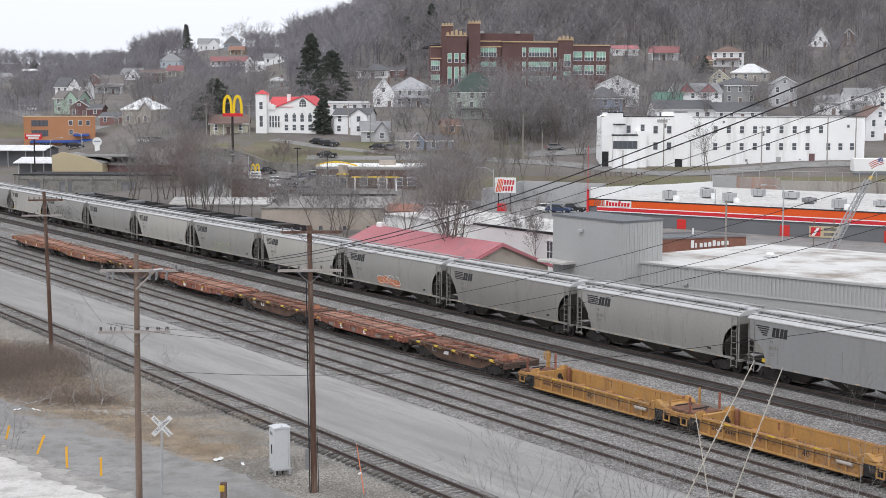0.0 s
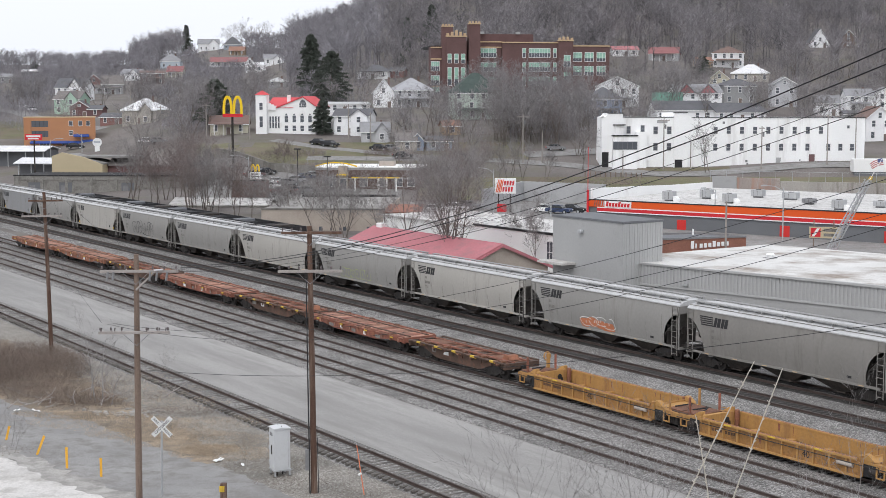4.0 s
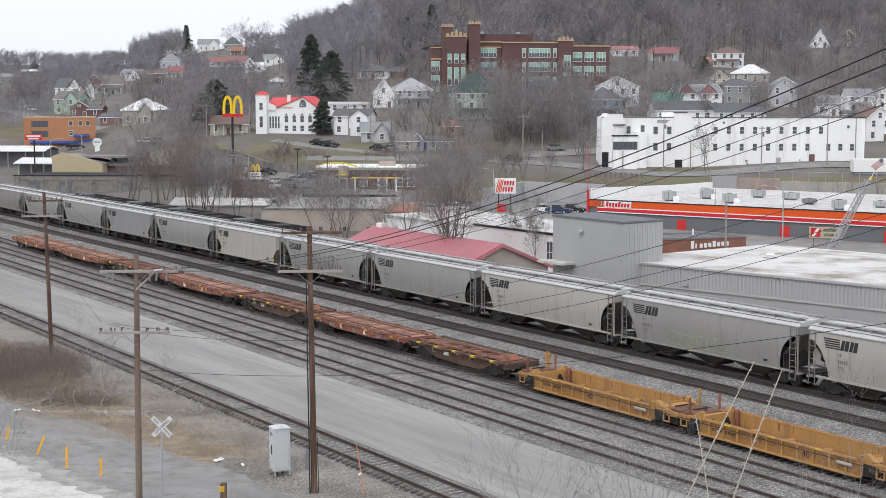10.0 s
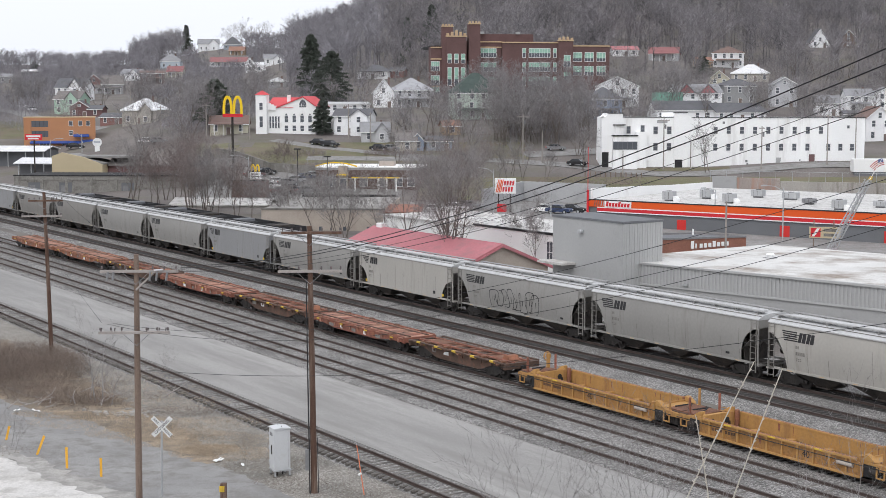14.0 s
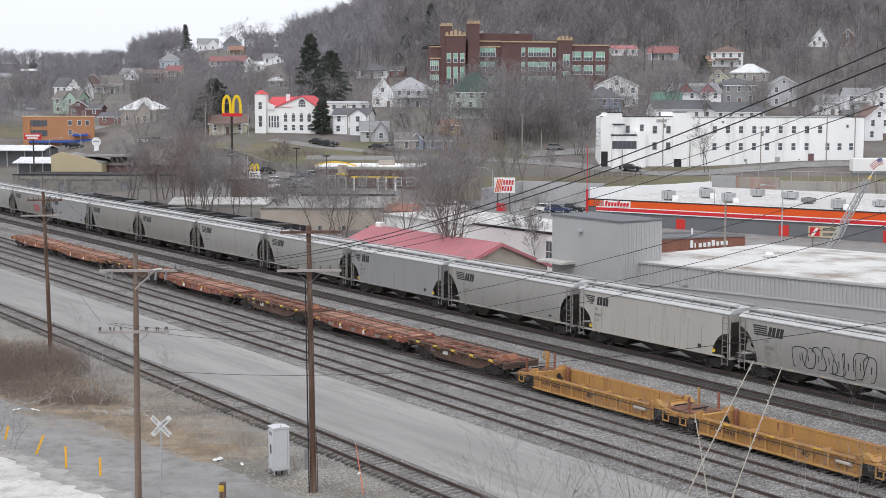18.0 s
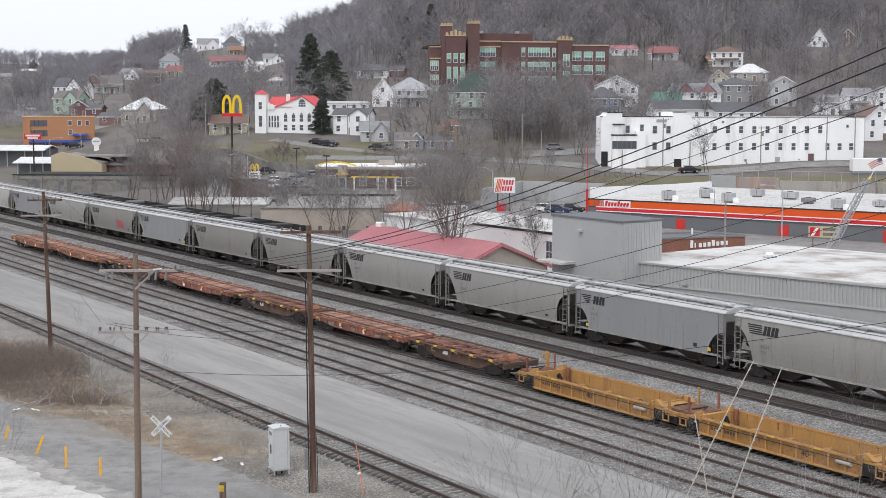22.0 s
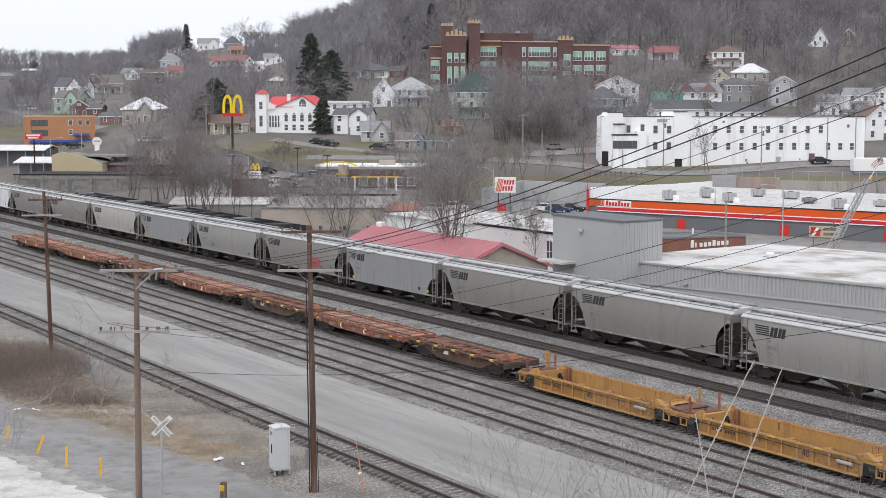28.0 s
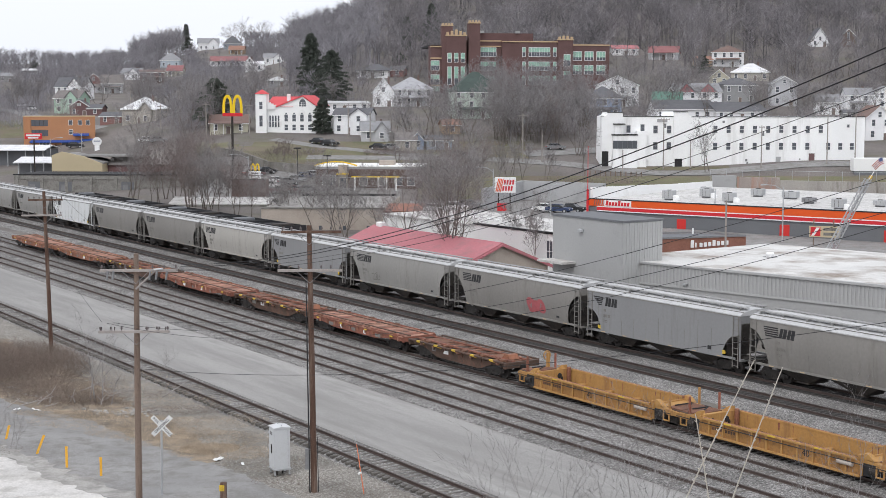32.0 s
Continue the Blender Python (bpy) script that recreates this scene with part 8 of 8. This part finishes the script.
for i in range(90):
    x, y, r = -19.0 + rnd.gauss(0, 1.1), 84.3 + rnd.gauss(0, 0.5), rnd.uniform(0.04, 0.13)
    rocks.box(x - r, y - r * 0.8, terrain(x, y) - 0.05, x + r, y + r * 0.8, terrain(x, y) + r * 1.1, r * 0.35)
tagged(solid("rubble", rocks, "lot_edge", "heap of pale broken stones", "rubble"), kind="stuff")
for i in range(14):
    x, y, a, ln = -22 + rnd.gauss(0, 2.5), 86.5 + rnd.gauss(0, 1.5), rnd.uniform(0, 180), rnd.uniform(0.8, 2.4)
    s_ = thing("fallen_branch", pose(x, y, terrain(x, y) + 0.12, 0, rnd.uniform(-22, -4), a), "bleached dead branch lying in weeds", "branch", "fallen branches")
    part("limb", Build().tube((0, 0, 0), (ln * 0.6, 0.1, 0), 0.045, 0.03, 6).tube((ln * 0.6, 0.1, 0), (ln, -0.05, 0.1), 0.03, 0.015, 5), "arm_wood", s_)
    part("side_limb", Build().tube((ln * 0.4, 0.06, 0), (ln * 0.7, 0.45, 0.1), 0.022, 0.01, 5), "arm_wood", s_)
for i, (x, y, w) in enumerate(((-11.6, 72.9, 0.3), (-25.4, 84.5, 0.2), (-24.3, 84.6, 0.25), (-10.2, 71.9, 0.16))):
    l_ = thing("litter", pose(x, y, terrain(x, y) + 0.05, rnd.uniform(-8, 8), rnd.uniform(-8, 8), rnd.uniform(0, 180)), "scrap of white litter on the ground", "litter", "litter")
    part("sheet", Build().prism([(-w, 0), (-w * 0.4, 0.05), (w * 0.2, 0.01), (w, 0.08), (w, 0.1), (w * 0.2, 0.03), (-w * 0.4, 0.07), (-w, 0.02)], "y", -w * 0.4, w * 0.45), "sign_white", l_)
for i, (x, y, h, r) in enumerate(((-21.4, 87.4, 5.0, 0.06), (-20.9, 87.2, 4.2, 0.045), (-20.3, 86.6, 2.8, 0.03), (-21.9, 87.9, 3.6, 0.035), (-23.6, 75.2, 2.3, 0.03), (-23.1, 75.6, 1.9, 0.025), (-22.6, 74.8, 1.7, 0.022), (-18.9, 89, 2.6, 0.025), (-17.8, 91, 2.4, 0.022))):
    sapling(x, y, 300 + i, h, "thin grey sapling among brambles", r=r, counts=(10, 6, 3), spread=0.75, lean=(-6, 8, 14, -12)[i % 4])
for i, (x, y, h, ln) in enumerate(((2.55, 36, 3.9, -2), (2.75, 36.3, 3.0, 9), (4.9, 36, 4.2, -6), (5.05, 36.2, 3.9, 6), (5.4, 36.4, 3.0, 14), (4.5, 36.1, 2.6, -14), (9.6, 36, 2.7, -12), (10.6, 36.5, 4.0, 1), (7.3, 36.2, 2.6, 3), (1.7, 36.4, 2.4, -12))):
    sapling(x, y, 320 + i, h * 0.78 + 1.2, "thin brown sapling on the near bank", r=0.024, lean=ln, z=6.9 - 1.2, counts=(10, 5, 3), spread=0.65)
budded_whip(2.45, 22, 8.0, 14.24, 2.37, 1)
budded_whip(3.5, 22, 8.0, 14.13, 1.76, 2)
budded_whip(4.7, 22.2, 8.0, 13.35, -0.74, 3)
sapling(6.2, 22, 340, 5.3, "single straight brown stem", r=0.014, counts=(2,), z=8.0)
for k, (pts, r) in enumerate(((((-11.87, 64.8, 10.8), (8.64, 26, 19.49), 1.1), 0.024), (((-11.87, 64.8, 10.7), (8.65, 26, 19.19), 1.02), 0.024), (((-12.13, 64.8, 10.59), (8.66, 26, 18.75), 1.0), 0.011),
                              (((-12.13, 64.8, 10.54), (8.67, 26, 18.45), 0.99), 0.014), (((-12.43, 64.8, 8.16), (10.06, 30, 16.88), 0.98), 0.013), (((-15.0, 64.8, 8.14), (10.09, 30, 16.15), 1.32), 0.013),
                              (((-15.26, 64.8, 8.11), (10.1, 30, 15.88), 1.57), 0.013), (((-13.56, 64.8, 6.0), (11.53, 34, 13.1), 0.74), 0.016), (((-16.2, 64.8, 10.85), (-27.8, 102.6, 11.2), 0.4), 0.014),
                              (((-15.5, 64.8, 8.16), (-29.2, 102.6, 9.94), 0.4), 0.014), (((-12.5, 64.8, 8.16), (-26.6, 102.6, 9.94), 0.5), 0.014), (((-29.2, 102.6, 9.94), (-54.3, 160, 8.7), 0.6), 0.014),
                              (((-12.2, 64.8, 10.8), (-27.0, 102.6, 11.2), 0.6), 0.014))):
    cable(pts, r * 0.6)
for x, y, h, rch in ((8.2, 234, 8.0, -2.2), (17.8, 237, 5.0, 0.9), (47.1, 199, 7.6, -2.4), (-40.1, 297, 4.6, -3.0), (-96.9, 356.5, 5.6, 2.4), (-90.9, 363.5, 4.6, -2.4), (40.5, 214, 6.2, -1.4)):
    lamp_post(x, y, h, rch)
for x, y, h in ((-29.2, 289.5, 7.4), (-22.1, 275.5, 7.6)):
    lamp_post(x, y, h, 0, "tar_black")
for x, y, h, a in ((17.3, 312.5, 10.6, 1.3), (46.7, 305.5, 11.0, 1.2), (67.1, 304, 9.0, 0.6), (81.2, 305, 10.5, 0), (88.0, 308, 10.2, 0), (52.1, 303.5, 6.4, 0), (37.3, 299, 5.5, 0), (21.5, 313, 7, 0),
                   (-22.5, 344, 8, 1.0), (-56.8, 347, 8.5, 1.0), (-45.9, 343, 8.2, 1.0), (-71.4, 366, 7.5, 0.8), (-65.5, 359.5, 7, 0), (-89.9, 417, 8, 0.8), (34.5, 175, 7.5, 0), (105, 330, 10, 1), (-17, 338, 7, 0)):
    town_pole(x, y, h, a)
PAINT = (("white_paint", "white"), ("unit_grey", "grey"), ("galvanised", "silver"), ("car_blue", "dark blue"), ("wall_maroon", "dark red"), ("tar_black", "black"))
for i, (x, y, rz, k) in enumerate(((-33.6, 291, 10, 0), (-31.0, 289.5, 20, 1), (-29.6, 292.5, 15, 2), (-28.2, 295.5, 40, 3), (-34.4, 285.5, 5, 0), (-31.1, 278.5, 8, 4), (-28.9, 279.5, 8, 4), (-26.1, 279.5, 12, 1),
                                   (-39.1, 298.5, 30, 4), (-36.9, 301, 30, 5), (-26.6, 297.5, 40, 2), (17.4, 244, -30, 0), (19.6, 242.5, -30, 3), (22.0, 243.5, -30, 5), (-1.3, 244, -20, 0), (2.0, 247, -20, 0), (4.5, 250.5, -25, 1),
                                   (-28.7, 334.5, -35, 5), (-25.9, 332, -35, 5), (-11.6, 326.5, -25, 1), (-14.4, 327, -20, 5), (-136.5, 470, -55, 0), (-128.4, 452.5, -55, 0), (-94.5, 371, 5, 5), (-72.9, 355.5, 10, 0), (-69.4, 352, 8, 1),
                                   (-36.5, 289, 10, 2), (-30, 283, 5, 1), (25.5, 327, 10, 1), (3.5, 318.8, -8, 5))):
    car(x, y, rz, *PAINT[k])
ladder_truck()
tr_ = thing("white_trailer", pose(86.8, 299.4, terrain(88.5, 299.4) + 0.1), "white box trailer parked on the grass bank", "trailer")
part("body", Build().box(-1.5, 0, 0.7, 12, 2.6, 3.4, 0.08), "white_paint", tr_)
part("skirt", Build().box(-1.3, 0.1, -0.6, 11.8, 2.5, 0.7), "wall_charcoal", tr_)
fence = thing("guard_fence", pose(0, 0, 0), "row of short wooden guard posts beside the street", "fence")
for i in range(12):
    x, y = 29.5 + i * 1.05, 299.2 - i * 0.1
    part("post", Build().box(x - 0.09, y - 0.09, terrain(x, y) - 0.4, x + 0.09, y + 0.09, terrain(x, y) + 1.1), "pole_grey", fence)
mesh_fence = thing("wire_fence", pose(0, 0, 0), "thin wire fence above the retaining wall", "fence")
for i in range(14):
    x, y = 50 + i * 2.9, 269.5 - i * 0.7
    part("post", Build().tube((x, y, terrain(x, y) + 2), (x, y, terrain(x, y) + 5.6), 0.04, 0.04, 6), "galvanised", mesh_fence)
part("top_wire", Build().tube((50, 269.5, terrain(50, 269.5) + 5.5), (87.7, 260.4, terrain(87.7, 260.4) + 5.5), 0.03, 0.03, 5), "galvanised", mesh_fence)
STREET_CAR = car(11.3, 318, -15, "tar_black", "black", 5.4)


def motions():
    """The train rolls towards the camera, gathering speed a little; its wheels turn."""
    def run(t):
        return 8.30237 * (t - 16) + 0.5 * 0.058591 * (t - 16) ** 2
    for car, place in CARS:
        walk(car, [(t, along(place + run(t), 69.65)) for t in range(0, 33, 2)])
    # a black car follows the street
    road = ((-3, -38, 318.0), (6, -0.5, 317.2), (9, 11.3, 315.5), (11, 19.3, 313), (13, 25.8, 311), (14, 29, 309.3), (17, 37, 305), (19, 42.3, 302.6), (20, 45, 301.8), (22, 51.5, 301.7), (25, 65, 303.9), (28, 80, 305.3), (32, 97, 305.6), (35, 110, 305.6))
    rows = []
    for k in range(33):
        at = [ramp(k + e, [(r[0], r[c]) for r in road]) for e in (-0.5, 0.5) for c in (1, 2)]
        x, y = (at[0] + at[2]) / 2, (at[1] + at[3]) / 2
        turn = math.degrees(math.atan2(at[3] - at[1], at[2] - at[0]))
        rows.append((k, pose(x, y, terrain(x, y) + 0.16, 0, 0, turn)))
    walk(STREET_CAR, rows)
    # the flag streams and flaps
    frames = [k * 0.5 for k in range(65)]
    swing = lambda t, j: 24 * math.sin(2.6 * t - 1.4 * j) + 9 * math.sin(5.1 * t + j)
    rows = [[], [], []]
    for t in frames:
        at = pose(0, 0, 0)
        for j in range(3):
            at = at @ pose(0 if j == 0 else -0.62, 0, 0, 0, -14 + 5 * math.sin(1.7 * t + j), swing(t, j) - (swing(t, j - 1) * 0.6 if j else 0))
            rows[j].append((t, at.copy()))
    for panel, r in zip(FLAGS, rows):
        walk(panel, r)
    lead = {}
    for car, place in CARS:
        for bogie in (o for o in car.children if o.name.startswith("truck")):
            for k, w in enumerate(bogie.children):
                if k not in lead:
                    x = w.matrix_basis.translation.x
                    walk(w, [(f / 15, pose(x, 0, 0.46, 0, math.degrees(run(f / 15) / 0.46), 0)) for f in range(0, 481)])
                    lead[k] = w
                else:
                    keys = w.animation_data_create()
                    w.rotation_mode = "QUATERNION"
                    keys.action = lead[k].animation_data.action
                    keys.action_slot = lead[k].animation_data.action_slot


motions()
